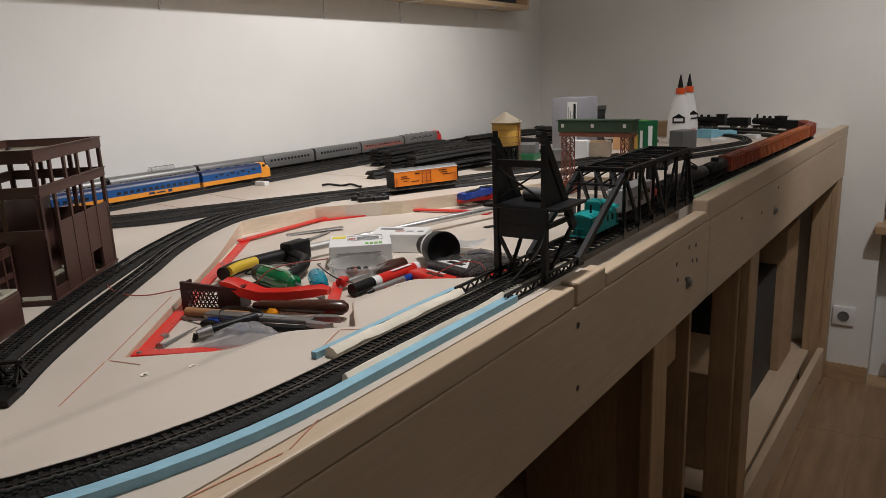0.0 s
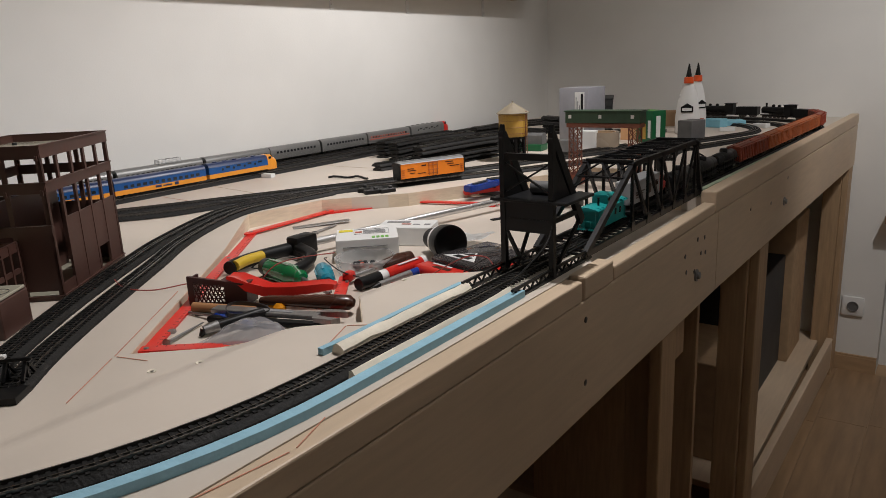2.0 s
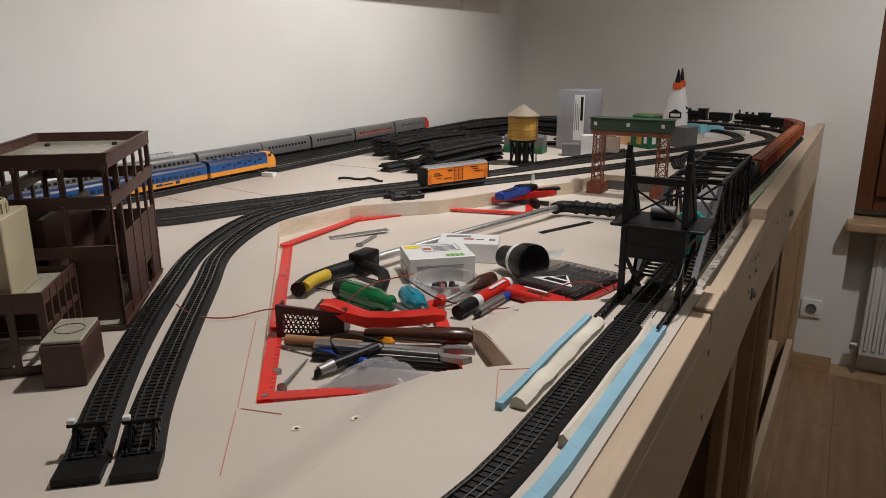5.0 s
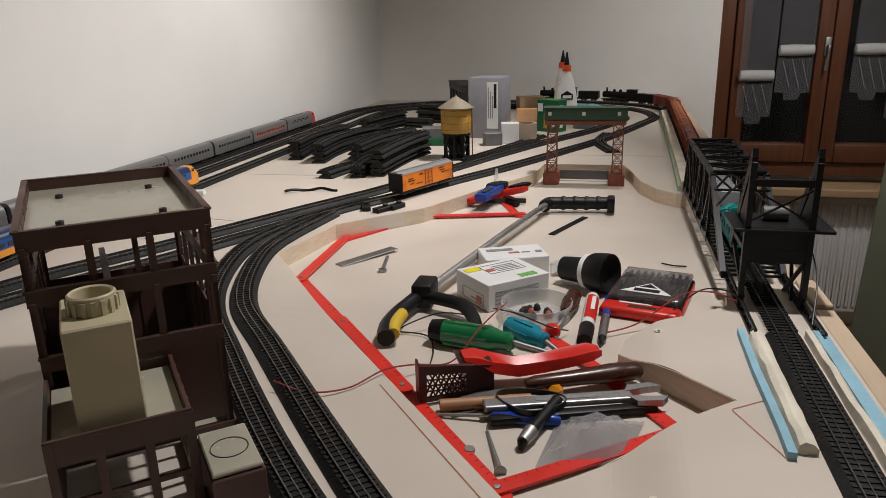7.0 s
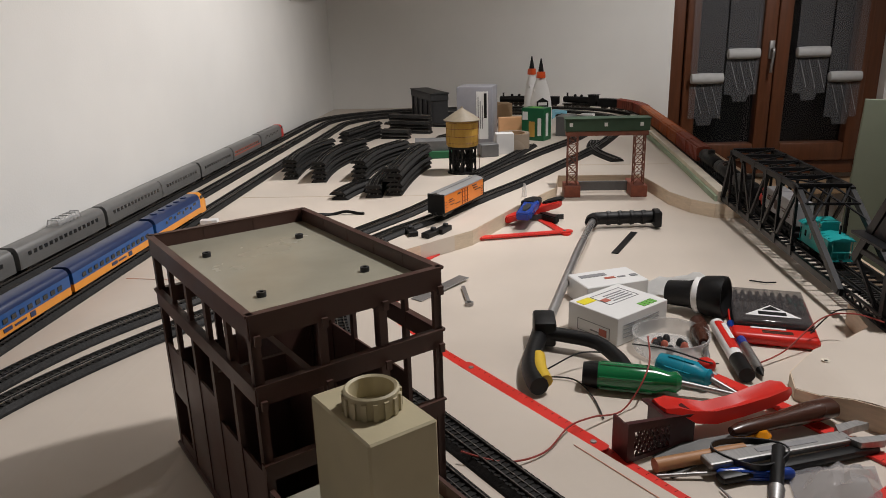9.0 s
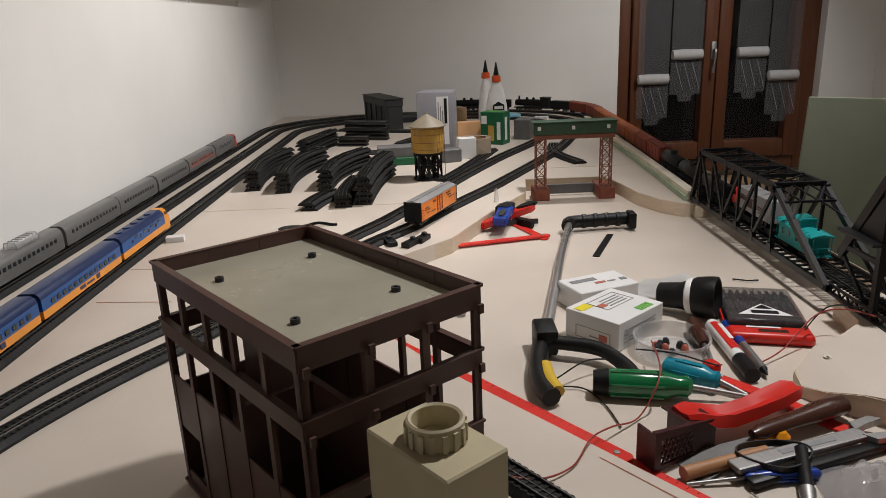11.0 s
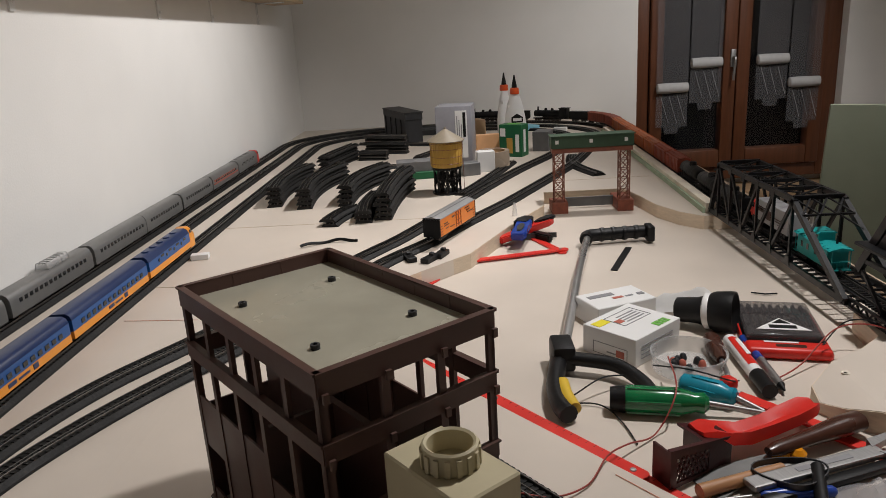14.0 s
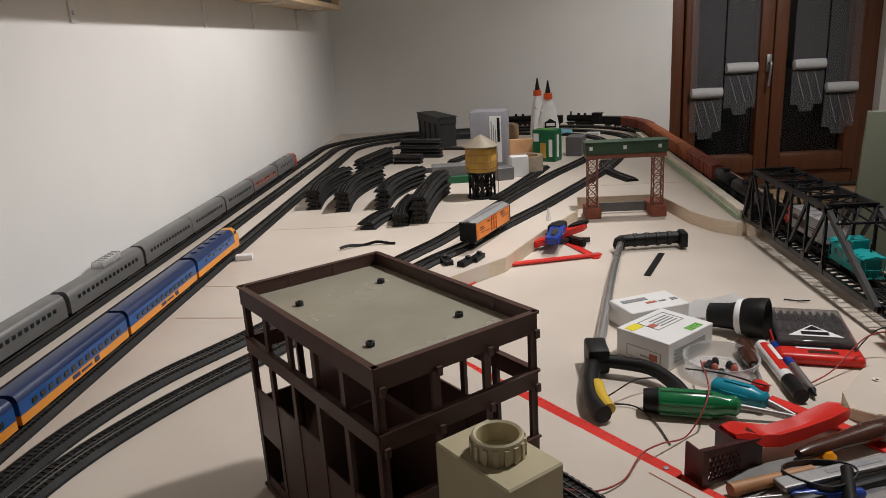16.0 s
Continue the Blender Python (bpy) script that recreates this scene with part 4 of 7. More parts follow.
def streamliner(m, length, nose_mat, body_mat, low_mat, top_mat, label, group):
    """A bulldog-nosed diesel; its nose points along +y."""
    c = thing("diesel_locomotive", m, label, "locomotive", group)
    h = span(m, length) / 2
    w = 0.0165
    full = [(-w, 0.008), (w, 0.008), (w, 0.034), (w - 0.003, 0.041), (w - 0.008, 0.0445), (-w + 0.008, 0.0445), (-w + 0.003, 0.041), (-w, 0.034)]
    if low_mat:
        part("lower_side", quick(section_body, [(-w, 0.008), (w, 0.008), (w, 0.0185), (-w, 0.0185)], -h, h - 0.034), low_mat, c)
        part("body", quick(section_body, [(-w, 0.0186), (w, 0.0186), (w, 0.0345), (-w, 0.0345)], -h, h - 0.034), body_mat, c)
        part("roof", quick(section_body, [(-w, 0.0346), (w, 0.0346), (w - 0.003, 0.041), (w - 0.008, 0.0445), (-w + 0.008, 0.0445), (-w + 0.003, 0.041)], -h, h - 0.034), top_mat, c, smooth=True)
    else:
        part("body", quick(section_body, full, -h, h - 0.034), body_mat, c, smooth=True)
    # nose in rings that shrink forwards
    bm = bmesh.new()
    rings = []
    for k, (y, top, sx) in enumerate(((-0.034, 0.0445, 1.0), (-0.026, 0.0455, 1.0), (-0.018, 0.0445, 0.99), (-0.0135, 0.0365, 0.97), (-0.006, 0.0345, 0.90), (-0.001, 0.030, 0.74), (0.001, 0.023, 0.5))):
        ring = []
        for x, z in full:
            zz = 0.006 + (z - 0.008) * (top - 0.006) / (0.0445 - 0.008)
            ring.append(bm.verts.new((x * sx, h + y, zz)))
        rings.append(ring)
    n = len(full)
    for a, b in zip(rings, rings[1:]):
        for i in range(n):
            bm.faces.new((a[i], a[(i + 1) % n], b[(i + 1) % n], b[i]))
    bm.faces.new(rings[0][::-1])
    bm.faces.new(rings[-1])
    nose = part("nose", bm, nose_mat, c, smooth=True)
    bm = bmesh.new()
    for s in (-1, 1):
        box(bm, s * 0.0105 - 0.0025 if s > 0 else -0.0125, s * 0.0105 + 0.002 if s > 0 else -0.008, h - 0.0165, h - 0.0145, 0.037, 0.0425)
        box(bm, s * 0.0168 - 0.0004, s * 0.0168 + 0.0004, h - 0.030, h - 0.022, 0.034, 0.040)
    part("cab_window", bm, M_DARKWIN, nose)
    bm = bmesh.new()
    cyl(bm, (0, h - 0.004, 0.031), (0, h + 0.001, 0.031), 0.003, n=12)
    part("headlight", bm, M_WHITEP, nose, smooth=True)
    bm = bmesh.new()
    for s in (-1, 1):
        for k in range(4):
            lathe(bm, [(0.003, 0), (0.003, 0.0006)], 12, Matrix.Translation((s * (w + 0.0001), -h + 0.04 + k * 0.034, 0.027)) @ pose(0, 0, 0, 0, 90, 0))
            box(bm, s * w - 0.0004, s * w + 0.0005, -h + 0.05 + k * 0.034, -h + 0.062 + k * 0.034, 0.029, 0.033)
    part("portholes", bm, M_DARKWIN, c)
    bm = bmesh.new()
    for k in range(5):
        lathe(bm, [(0.006, 0.0440), (0.006, 0.0462), (0.005, 0.0466)], 14, Matrix.Translation((0, -h + 0.03 + k * 0.03, 0)))
    part("roof_fan", bm, top_mat or body_mat, c, smooth=True)
    part("underframe", quick(rbox, -0.010, 0.010, -h * 0.4, h * 0.3, 0.003, 0.0085, 0.001, 1), M_BLACK, c)
    bogies(c, h - 0.045)
    couplers(c, h - 0.001)
    return c


X1 = -1.552
GS = "silver train on the layout"
streamliner(set_on(X1, 2.49, 0), 0.25, M_RED, M_SILVER, None, None, "silver model diesel locomotive with a red nose", GS)
coach(set_on(X1, 2.235, 0), 0.245, "silver_red", "silver model diesel unit with dull red stripe", GS)
coach(set_on(X1, 1.996, 0), 0.228, "silver", "silver fluted model baggage car", GS)
coach(set_on(X1, 1.76, 0), 0.24, "silver", "silver fluted model passenger coach", GS)
coach(set_on(X1, 1.512, 0), 0.248, "silver", "silver fluted model passenger coach", GS)
coach(set_on(X1, 1.258, 0), 0.248, "dome", "silver fluted model coach with a glazed dome", GS)
coach(set_on(X1, 1.004, 0), 0.248, "silver", "silver fluted model passenger coach", GS)
coach(set_on(X1, 0.75, 0), 0.248, "silver", "silver fluted model passenger coach", GS)
GB = "blue and amber train on the layout"
streamliner(set_on(-1.415, 1.408, 0), 0.234, M_AMBER, M_BLUE, M_AMBER, M_NAVY, "blue model diesel locomotive with an amber nose", GB)
coach(set_on(-1.415, 1.166, 0), 0.240, "blue", "blue and amber model passenger coach", GB)
coach(set_on(-1.415, 0.922, 0), 0.240, "blue", "blue and amber model passenger coach", GB)
coach(set_on(-1.415, 0.678, 0), 0.240, "blue", "blue and amber model passenger coach", GB)
one("paper_scrap", quick(rbox, -0.016, 0.016, -0.009, 0.009, 0.0, 0.010, 0.001), M_WHITE, "small white paper block beside the track", "paper", m=pose(-1.375, 1.465, ZU, 0, 0, 10))


def reefer(m):
    c = thing("refrigerator_wagon", m, "orange model refrigerator wagon with grey roof and black ends", "train car")
    h, w = 0.083, 0.0165
    part("side_body", quick(box, -w, w, -h, h, 0.010, 0.0425), M_ORANGE, c)
    for s in (-1, 1):
        part("end_wall", quick(box, -w - 0.0005, w + 0.0005, s * h + min(0, s * 0.003), s * h + max(0, s * 0.003), 0.009, 0.045), M_BLACK, c, "black end wall")
    bm = bmesh.new()
    section_body(bm, [(-w - 0.001, 0.0426), (w + 0.001, 0.0426), (w, 0.044), (0, 0.0475), (-w, 0.044)], -h - 0.003, h + 0.003)
    box(bm, -0.003, 0.003, -h - 0.003, h + 0.003, 0.0475, 0.0482)
    part("roof", bm, M_GREYROOF, c, "light grey roof")
    bm = bmesh.new()
    for s in (-1, 1):
        x = s * (w + 0.0004)
        for y0, y1, z0, z1 in ((0.032, 0.054, 0.0365, 0.0382), (0.038, 0.056, 0.0315, 0.0332), (0.044, 0.070, 0.0265, 0.0282), (-0.066, -0.050, 0.030, 0.0318), (-0.066, -0.044, 0.026, 0.0275), (-0.03, -0.018, 0.034, 0.037), (-0.060, -0.048, 0.020, 0.0215), (-0.040, -0.020, 0.018, 0.0195)):
            box(bm, x - 0.0003, x + 0.0003, min(s * y0, s * y1), max(s * y0, s * y1), z0, z1)
    part("lettering_bars", bm, M_HANDLEBROWN, c, "dark lettering bars")
    bm = bmesh.new()
    for s in (-1, 1):
        x = s * (w + 0.0006)
        for y in (-0.011, 0.0, 0.011):
            box(bm, x - 0.0006, x + 0.0006, y - 0.0005, y + 0.0005, 0.012, 0.041)
        for z in (0.016, 0.024, 0.034, 0.040):
            box(bm, x - 0.0006, x + 0.0006, -0.014, 0.014, z, z + 0.0009)
        for y in (-h + 0.006, h - 0.006):
            for z in (0.014, 0.019, 0.024, 0.029):
                box(bm, x - 0.0006, x + 0.0008, y - 0.004, y + 0.004, z, z + 0.0006)
    part("door_hardware", bm, M_RUST, c)
    part("underframe", quick(rbox, -0.012, 0.012, -h, h, 0.005, 0.0095, 0.001, 1), M_BLACK, c)
    bogies(c, h - 0.024)
    couplers(c, h + 0.003)


reefer(set_on(-0.908, 1.548, -23.5))


# freight train standing on the loop
def on_loop(way):
    """Pose on the loop, by the way along its middle line from the near end of the front straight, northwards."""
    line = [Vector((x, settle(y))) for x, y in LOOP[::-1]]
    line = line[:line.index(min(line, key=lambda p: abs(p.x + 1.052) + abs(p.y - settle(3.55)))) + 1]
    line.insert(0, Vector((-0.352, 0.90)))
    at = 0.90
    for p, q in zip(line, line[1:]):
        d = q - p
        if at + d.length >= way or q is line[-1]:
            c = p + d * ((way - at) / d.length)
            return set_on(c.x, unsettle(c.y), math.degrees(math.atan2(-d.x, d.y)))
        at += d.length


def caboose(m):
    c = thing("caboose", m, "teal green model caboose with roof cupola", "train car", "freight train")
    h, w = 0.046, 0.0155
    part("body", quick(rbox, -w, w, -h, h, 0.010, 0.038, 0.0008, 1), M_TEAL, c)
    bm = bmesh.new()
    section_body(bm, [(-w - 0.002, 0.038), (w + 0.002, 0.038), (w, 0.040), (0, 0.043), (-w, 0.040)], -h - 0.011, h + 0.011)
    for k in range(9):
        box(bm, -w - 0.001, w + 0.001, -h + k * 0.0115 - 0.0003, -h + k * 0.0115 + 0.0003, 0.0395, 0.0412)
    part("roof", bm, M_TEAL, c)
    bm = bmesh.new()
    rbox(bm, -0.0125, 0.0125, -0.012, 0.014, 0.040, 0.053, 0.0008, 1)
    section_body(bm, [(-0.0145, 0.053), (0.0145, 0.053), (0.011, 0.0555), (-0.011, 0.0555)], -0.014, 0.016)
    cup = part("cupola", bm, M_TEAL, c)
    bm = bmesh.new()
    for y in (-0.006, 0.006):
        box(bm, -0.0128, 0.0128, y - 0.003, y + 0.003, 0.045, 0.0505)
    part("cupola_window", bm, M_DARKWIN, cup)
    bm = bmesh.new()
    for y in (-0.03, -0.012, 0.012, 0.03):
        box(bm, -w - 0.0004, w + 0.0004, y - 0.003, y + 0.003, 0.022, 0.031)
    part("side_window", bm, M_DARKWIN, c)
    bm = bmesh.new()
    for s in (-1, 1):
        box(bm, -w, w, min(s * h, s * (h + 0.011)), max(s * h, s * (h + 0.011)), 0.009, 0.0105)
        for x in (-0.013, 0.013, -0.005, 0.005):
            box(bm, x - 0.0005, x + 0.0005, s * (h + 0.010) - 0.0005, s * (h + 0.010) + 0.0005, 0.010, 0.022 if abs(x) < 0.01 else 0.038)
        box(bm, -0.013, 0.013, s * (h + 0.010) - 0.0006, s * (h + 0.010) + 0.0006, 0.0215, 0.0227)
    part("platform_rail", bm, M_TEAL, c)
    bm = bmesh.new()
    cyl(bm, (0.006, -0.03, 0.041), (0.006, -0.03, 0.054), 0.0017, n=8)
    part("chimney", bm, M_BLACK, c)
    part("underframe", quick(box, -0.010, 0.010, -h, h, 0.006, 0.0098), M_BLACK, c)
    bogies(c, h - 0.014)
    couplers(c, h + 0.011)


def trailer_flat(m):
    c = thing("flat_wagon", m, "black model flat wagon carrying a lorry", "train car", "freight train")
    h = 0.098
    part("deck", quick(rbox, -0.0155, 0.0155, -h, h, 0.009, 0.0145, 0.0008, 1), M_BLACK, c)
    part("side_sill", quick(box, -0.0165, 0.0165, -h * 0.7, h * 0.7, 0.006, 0.0095), M_BLACK, c)
    bogies(c, h - 0.022)
    couplers(c, h)
    t = thing("toy_lorry", m @ pose(0, 0, 0.0145), "grey model box trailer with a red lorry cab", "toy lorry", "freight train")
    part("trailer", quick(rbox, -0.0145, 0.0145, -0.088, 0.040, 0.007, 0.044, 0.001, 1), M_TRAILER, t, "light grey box trailer")
    bm = bmesh.new()
    for s in (-1, 1):
        x = s * 0.0149
        for y0, y1, z0, z1 in ((0.0, 0.030, 0.024, 0.030), (0.004, 0.026, 0.031, 0.033), (-0.022, -0.004, 0.016, 0.032), (-0.072, -0.032, 0.024, 0.026), (-0.072, -0.040, 0.020, 0.022), (-0.072, -0.048, 0.016, 0.0175)):
            box(bm, x - 0.0003, x + 0.0003, y0, y1, z0, z1)
    part("lettering_bars", bm, M_HANDLEBROWN, t, "dark brown lettering bars")
    bm = bmesh.new()
    rbox(bm, -0.0135, 0.0135, 0.046, 0.064, 0.006, 0.036, 0.002)
    rbox(bm, -0.011, 0.011, 0.063, 0.082, 0.006, 0.022, 0.002)
    cab = part("cab", bm, M_RED, t, "red lorry cab", True)
    bm = bmesh.new()
    box(bm, -0.0115, 0.0115, 0.0635, 0.0646, 0.024, 0.033)
    box(bm, -0.0139, 0.0139, 0.050, 0.060, 0.024, 0.032)
    part("cab_window", bm, M_DARKWIN, cab)
    for y in (-0.075, -0.062, 0.030, 0.050, 0.074):
        bm = bmesh.new()
        for x in (-0.0115, 0.0115):
            cyl(bm, (x - 0.0025, y, 0.0055), (x + 0.0025, y, 0.0055), 0.0055, n=14)
        part("wheel_pair", bm, M_BLACK, t, smooth=True)


def tank_car(m):
    c = thing("tank_wagon", m, "black model tank wagon with a dome", "train car", "freight train")
    h = 0.062
    bm = bmesh.new()
    lathe(bm, [(0.004, -h), (0.0115, -h + 0.001), (0.0145, -h + 0.005), (0.0145, h - 0.005), (0.0115, h - 0.001), (0.004, h)], 22, Matrix.Translation((0, 0, 0.0275)) @ pose(0, 0, 0, -90, 0, 0))
    tank = part("tank", bm, M_BLACK, c, smooth=True)
    bm = bmesh.new()
    lathe(bm, [(0.0085, 0.036), (0.0085, 0.0465), (0.007, 0.049), (0.002, 0.050)], 16)
    part("dome", bm, M_BLACK, tank, smooth=True)
    bm = bmesh.new()
    for y in (-0.035, 0.0, 0.035):
        lathe(bm, [(0.0148, -0.0012), (0.0151, 0), (0.0148, 0.0012)], 22, Matrix.Translation((0, y, 0.0275)) @ pose(0, 0, 0, -90, 0, 0), caps=False)
    part("tank_band", bm, M_DGREY, tank)
    bm = bmesh.new()
    rbox(bm, -0.012, 0.012, -h - 0.004, h + 0.004, 0.009, 0.0135, 0.001, 1)
    for s in (-1, 1):
        for k in range(8):
            y = -h + 0.008 + k * 0.0155
            box(bm, s * 0.0175 - 0.0004, s * 0.0175 + 0.0004, y - 0.0004, y + 0.0004, 0.012, 0.026)
        box(bm, s * 0.0175 - 0.0004, s * 0.0175 + 0.0004, -h + 0.008, h - 0.006, 0.0255, 0.0263)
        box(bm, min(s * 0.012, s * 0.018), max(s * 0.012, s * 0.018), -h, h, 0.0115, 0.0125)
    part("frame_and_rail", bm, M_BLACK, c)
    bogies(c, h - 0.018)
    couplers(c, h + 0.004)


def hopper(m, material, label, loaded=True):
    c = thing("box_wagon", m, label, "train car", "freight train")
    h, w = 0.060, 0.0155
    part("body", quick(rbox, -w, w, -h, h, 0.010, 0.041, 0.0006, 1), material, c)
    bm = bmesh.new()
    for s in (-1, 1):
        for k in range(9):
            y = -h + 0.004 + k * (2 * h - 0.008) / 8
            box(bm, s * (w + 0.0005) - 0.0006, s * (w + 0.0005) + 0.0006, y - 0.0008, y + 0.0008, 0.010, 0.041)
        box(bm, s * (w + 0.0004) - 0.0006, s * (w + 0.0004) + 0.0008, -h, h, 0.0395, 0.0415)
        box(bm, s * (w + 0.0004) - 0.0006, s * (w + 0.0004) + 0.0008, -h, h, 0.0095, 0.0115)
    part("rib", bm, material, c)
    bm = bmesh.new()
    section_body(bm, [(-w - 0.0008, 0.0411), (w + 0.0008, 0.0411), (w - 0.001, 0.0425), (0, 0.0448), (-w + 0.001, 0.0425)], -h - 0.001, h + 0.001)
    for k in range(13):
        y = -h + 0.004 + k * (2 * h - 0.008) / 12
        box(bm, -w, w, y - 0.0004, y + 0.0004, 0.0425, 0.0436)
    box(bm, -0.0035, 0.0035, -h, h, 0.0448, 0.0456)
    part("roof", bm, material, c)
    part("underframe", quick(box, -0.011, 0.011, -h, h, 0.006, 0.0098), M_BLACK, c)
    bogies(c, h - 0.017)
    couplers(c, h)


def members(owner, name, material, rows):
    """Straight bars, each a part: rows of (from, to, width, height)."""
    for p0, p1, w, h in rows:
        part(name, quick(bar, p0, p1, w, h), material, owner)


def steam_engine(m):
    c = thing("steam_locomotive", m, "black model steam locomotive with tender", "locomotive", "freight train")
    bm = bmesh.new()
    lathe(bm, [(0.006, 0.128), (0.0125, 0.126), (0.013, 0.11), (0.014, 0.03), (0.014, 0.0)], 20, Matrix.Translation((0, 0, 0.029)) @ pose(0, 0, 0, -90, 0, 0))
    part("boiler", bm, M_BLACK, c, smooth=True)
    bm = bmesh.new()
    lathe(bm, [(0.004, 0.04), (0.0035, 0.054), (0.005, 0.056)], 12, Matrix.Translation((0, 0.112, 0)))
    for y in (0.045, 0.075):
        lathe(bm, [(0.006, 0.040), (0.006, 0.048), (0.003, 0.051)], 12, Matrix.Translation((0, y, 0)))
    part("chimney_and_domes", bm, M_BLACK, c, smooth=True)
    bm = bmesh.new()
    rbox(bm, -0.0155, 0.0155, -0.028, 0.006, 0.012, 0.052, 0.002)
    rbox(bm, -0.017, 0.017, -0.032, 0.008, 0.051, 0.0535, 0.001)
    part("cab", bm, M_BLACK, c)
    bm = bmesh.new()
    rbox(bm, -0.0155, 0.0155, -0.125, -0.040, 0.010, 0.040, 0.001)
    part("tender", bm, M_BLACK, c)
    bm = bmesh.new()
    box(bm, -0.013, 0.013, -0.12, 0.13, 0.008, 0.012)
    box(bm, -0.016, 0.016, 0.01, 0.125, 0.0175, 0.0187)
    part("running_board", bm, M_BLACK, c)
    for k in range(4):
        bm = bmesh.new()
        for x in (-0.0085, 0.0085):
            cyl(bm, (x - 0.0012, 0.015 + k * 0.021, 0.010), (x + 0.0012, 0.015 + k * 0.021, 0.010), 0.0098, n=18)
        part("driving_wheels", bm, M_WHEEL, c)
    bm = bmesh.new()
    for y in (-0.11, -0.098, -0.068, -0.056, 0.105, 0.118):
        for x in (-0.0085, 0.0085):
            cyl(bm, (x - 0.0012, y, 0.0058), (x + 0.0012, y, 0.0058), 0.0058, n=14)
    part("small_wheels", bm, M_WHEEL, c)


BY = 1.222
caboose(on_loop(BY))
trailer_flat(on_loop(BY + 0.170))
tank_car(on_loop(BY + 0.350))
tank_car(on_loop(BY + 0.492))
tank_car(on_loop(BY + 0.634))
s = BY + 0.768
for k in range(9):
    if k in (0, 1, 7, 8):
        hopper(on_loop(s), M_OXIDE, "oxide red model covered goods wagon")
    else:
        hopper(on_loop(s), M_RUST, "rust orange model covered goods wagon")
    s += 0.129
steam_engine(on_loop(s + 0.075))
steam_engine(on_loop(s + 0.345))

# ---- truss bridge ----
bx, by0, by1, ty0, ty1 = -0.352, 1.075, 1.625, 1.245, 1.575
bridge = thing("truss_bridge", pose(bx, 0, 0), "black plastic model railway truss bridge", "bridge")
ZD, ZT = ZU + 0.004, 1.279
HB = 0.037
panels = 5
xs = [ty0 + (ty1 - ty0) * k / panels for k in range(panels + 1)]
for s_ in (-1, 1):
    x = s_ * HB
    members(bridge, "chord", M_BLACKMETAL, [((x, by0, ZD + 0.004), (x, by1, ZD + 0.004), 0.005, 0.009), ((x, ty0, ZT - 0.004), (x, ty1, ZT - 0.004), 0.006, 0.008)])
    members(bridge, "end_post", M_BLACKMETAL, [((x, by0 + 0.004, ZD + 0.004), (x, ty0 + 0.002, ZT - 0.004), 0.007, 0.009), ((x, by1 - 0.004, ZD + 0.004), (x, ty1 - 0.002, ZT - 0.004), 0.007, 0.009)])
    for k, y in enumerate(xs):
        members(bridge, "hanger", M_BLACKMETAL, [((x, y, ZD + 0.006), (x, y, ZT - 0.006), 0.0042, 0.0042)])
        if k < panels:
            a, b = (xs[k], xs[k + 1]) if k < panels / 2 else (xs[k + 1], xs[k])
            members(bridge, "diagonal", M_BLACKMETAL, [((x, a, ZT - 0.006), (x, b, ZD + 0.008), 0.0038, 0.006)])
        bm = bmesh.new()
        prism(bm, [(-0.009, -0.006), (0.009, -0.006), (0.006, 0.008), (-0.006, 0.008)], -0.0035, 0.0035, Matrix.Translation((x, y, ZD + 0.008)) @ pose(0, 0, 0, 90, 0, 90))
        part("gusset_plate", bm, M_BLACKMETAL, bridge)
        bm = bmesh.new()
        prism(bm, [(-0.007, -0.006), (0.007, -0.006), (0.008, 0.005), (-0.008, 0.005)], -0.0035, 0.0035, Matrix.Translation((x, y, ZT - 0.007)) @ pose(0, 0, 0, 90, 0, 90))
        part("gusset_plate", bm, M_BLACKMETAL, bridge)
for k in range(panels + 1):
    y = xs[k]
    members(bridge, "top_strut", M_BLACKMETAL, [((-HB, y, ZT - 0.002), (HB, y, ZT - 0.002), 0.004, 0.006)])
    if k < panels:
        members(bridge, "top_brace", M_BLACKMETAL, [((-HB, y, ZT - 0.001), (HB, xs[k + 1], ZT - 0.001), 0.003, 0.002), ((HB, y, ZT - 0.003), (-HB, xs[k + 1], ZT - 0.003), 0.003, 0.002)])
for y, dy in ((ty0, -1), (ty1, 1)):
    rows = [((-HB, y, ZT + 0.0008), (HB, y, ZT + 0.0008), 0.007, 0.003), ((-HB, y + dy * 0.034, ZT - 0.020), (HB, y + dy * 0.034, ZT - 0.020), 0.004, 0.003)]
    for k in range(3):
        x0, x1 = -HB + 2 * HB * k / 3, -HB + 2 * HB * (k + 1) / 3
        rows += [((x0, y, ZT - 0.002), (x1, y + dy * 0.034, ZT - 0.020), 0.0028, 0.002), ((x1, y, ZT - 0.002), (x0, y + dy * 0.034, ZT - 0.020), 0.0028, 0.002)]
    rows += [((-HB, y + dy * 0.062, ZT - 0.037), (-HB * 0.4, y + dy * 0.034, ZT - 0.020), 0.0028, 0.002), ((HB, y + dy * 0.062, ZT - 0.037), (HB * 0.4, y + dy * 0.034, ZT - 0.020), 0.0028, 0.002)]
    members(bridge, "portal_brace", M_BLACKMETAL, rows)
for k in range(30):
    y = by0 + 0.008 + k * (by1 - by0 - 0.016) / 29
    members(bridge, "cross_tie", M_BLACKMETAL, [((-HB, y, ZD + 0.002), (HB, y, ZD + 0.002), 0.003, 0.003)])
members(bridge, "stringer", M_BLACKMETAL, [((x, by0, ZD + 0.004), (x, by1, ZD + 0.004), 0.003, 0.004) for x in (-0.014, 0.014)])
btrack = thing("model_track", Matrix.Identity(4), "dark model track laid on the bridge deck", "track", "tracks of the layout")
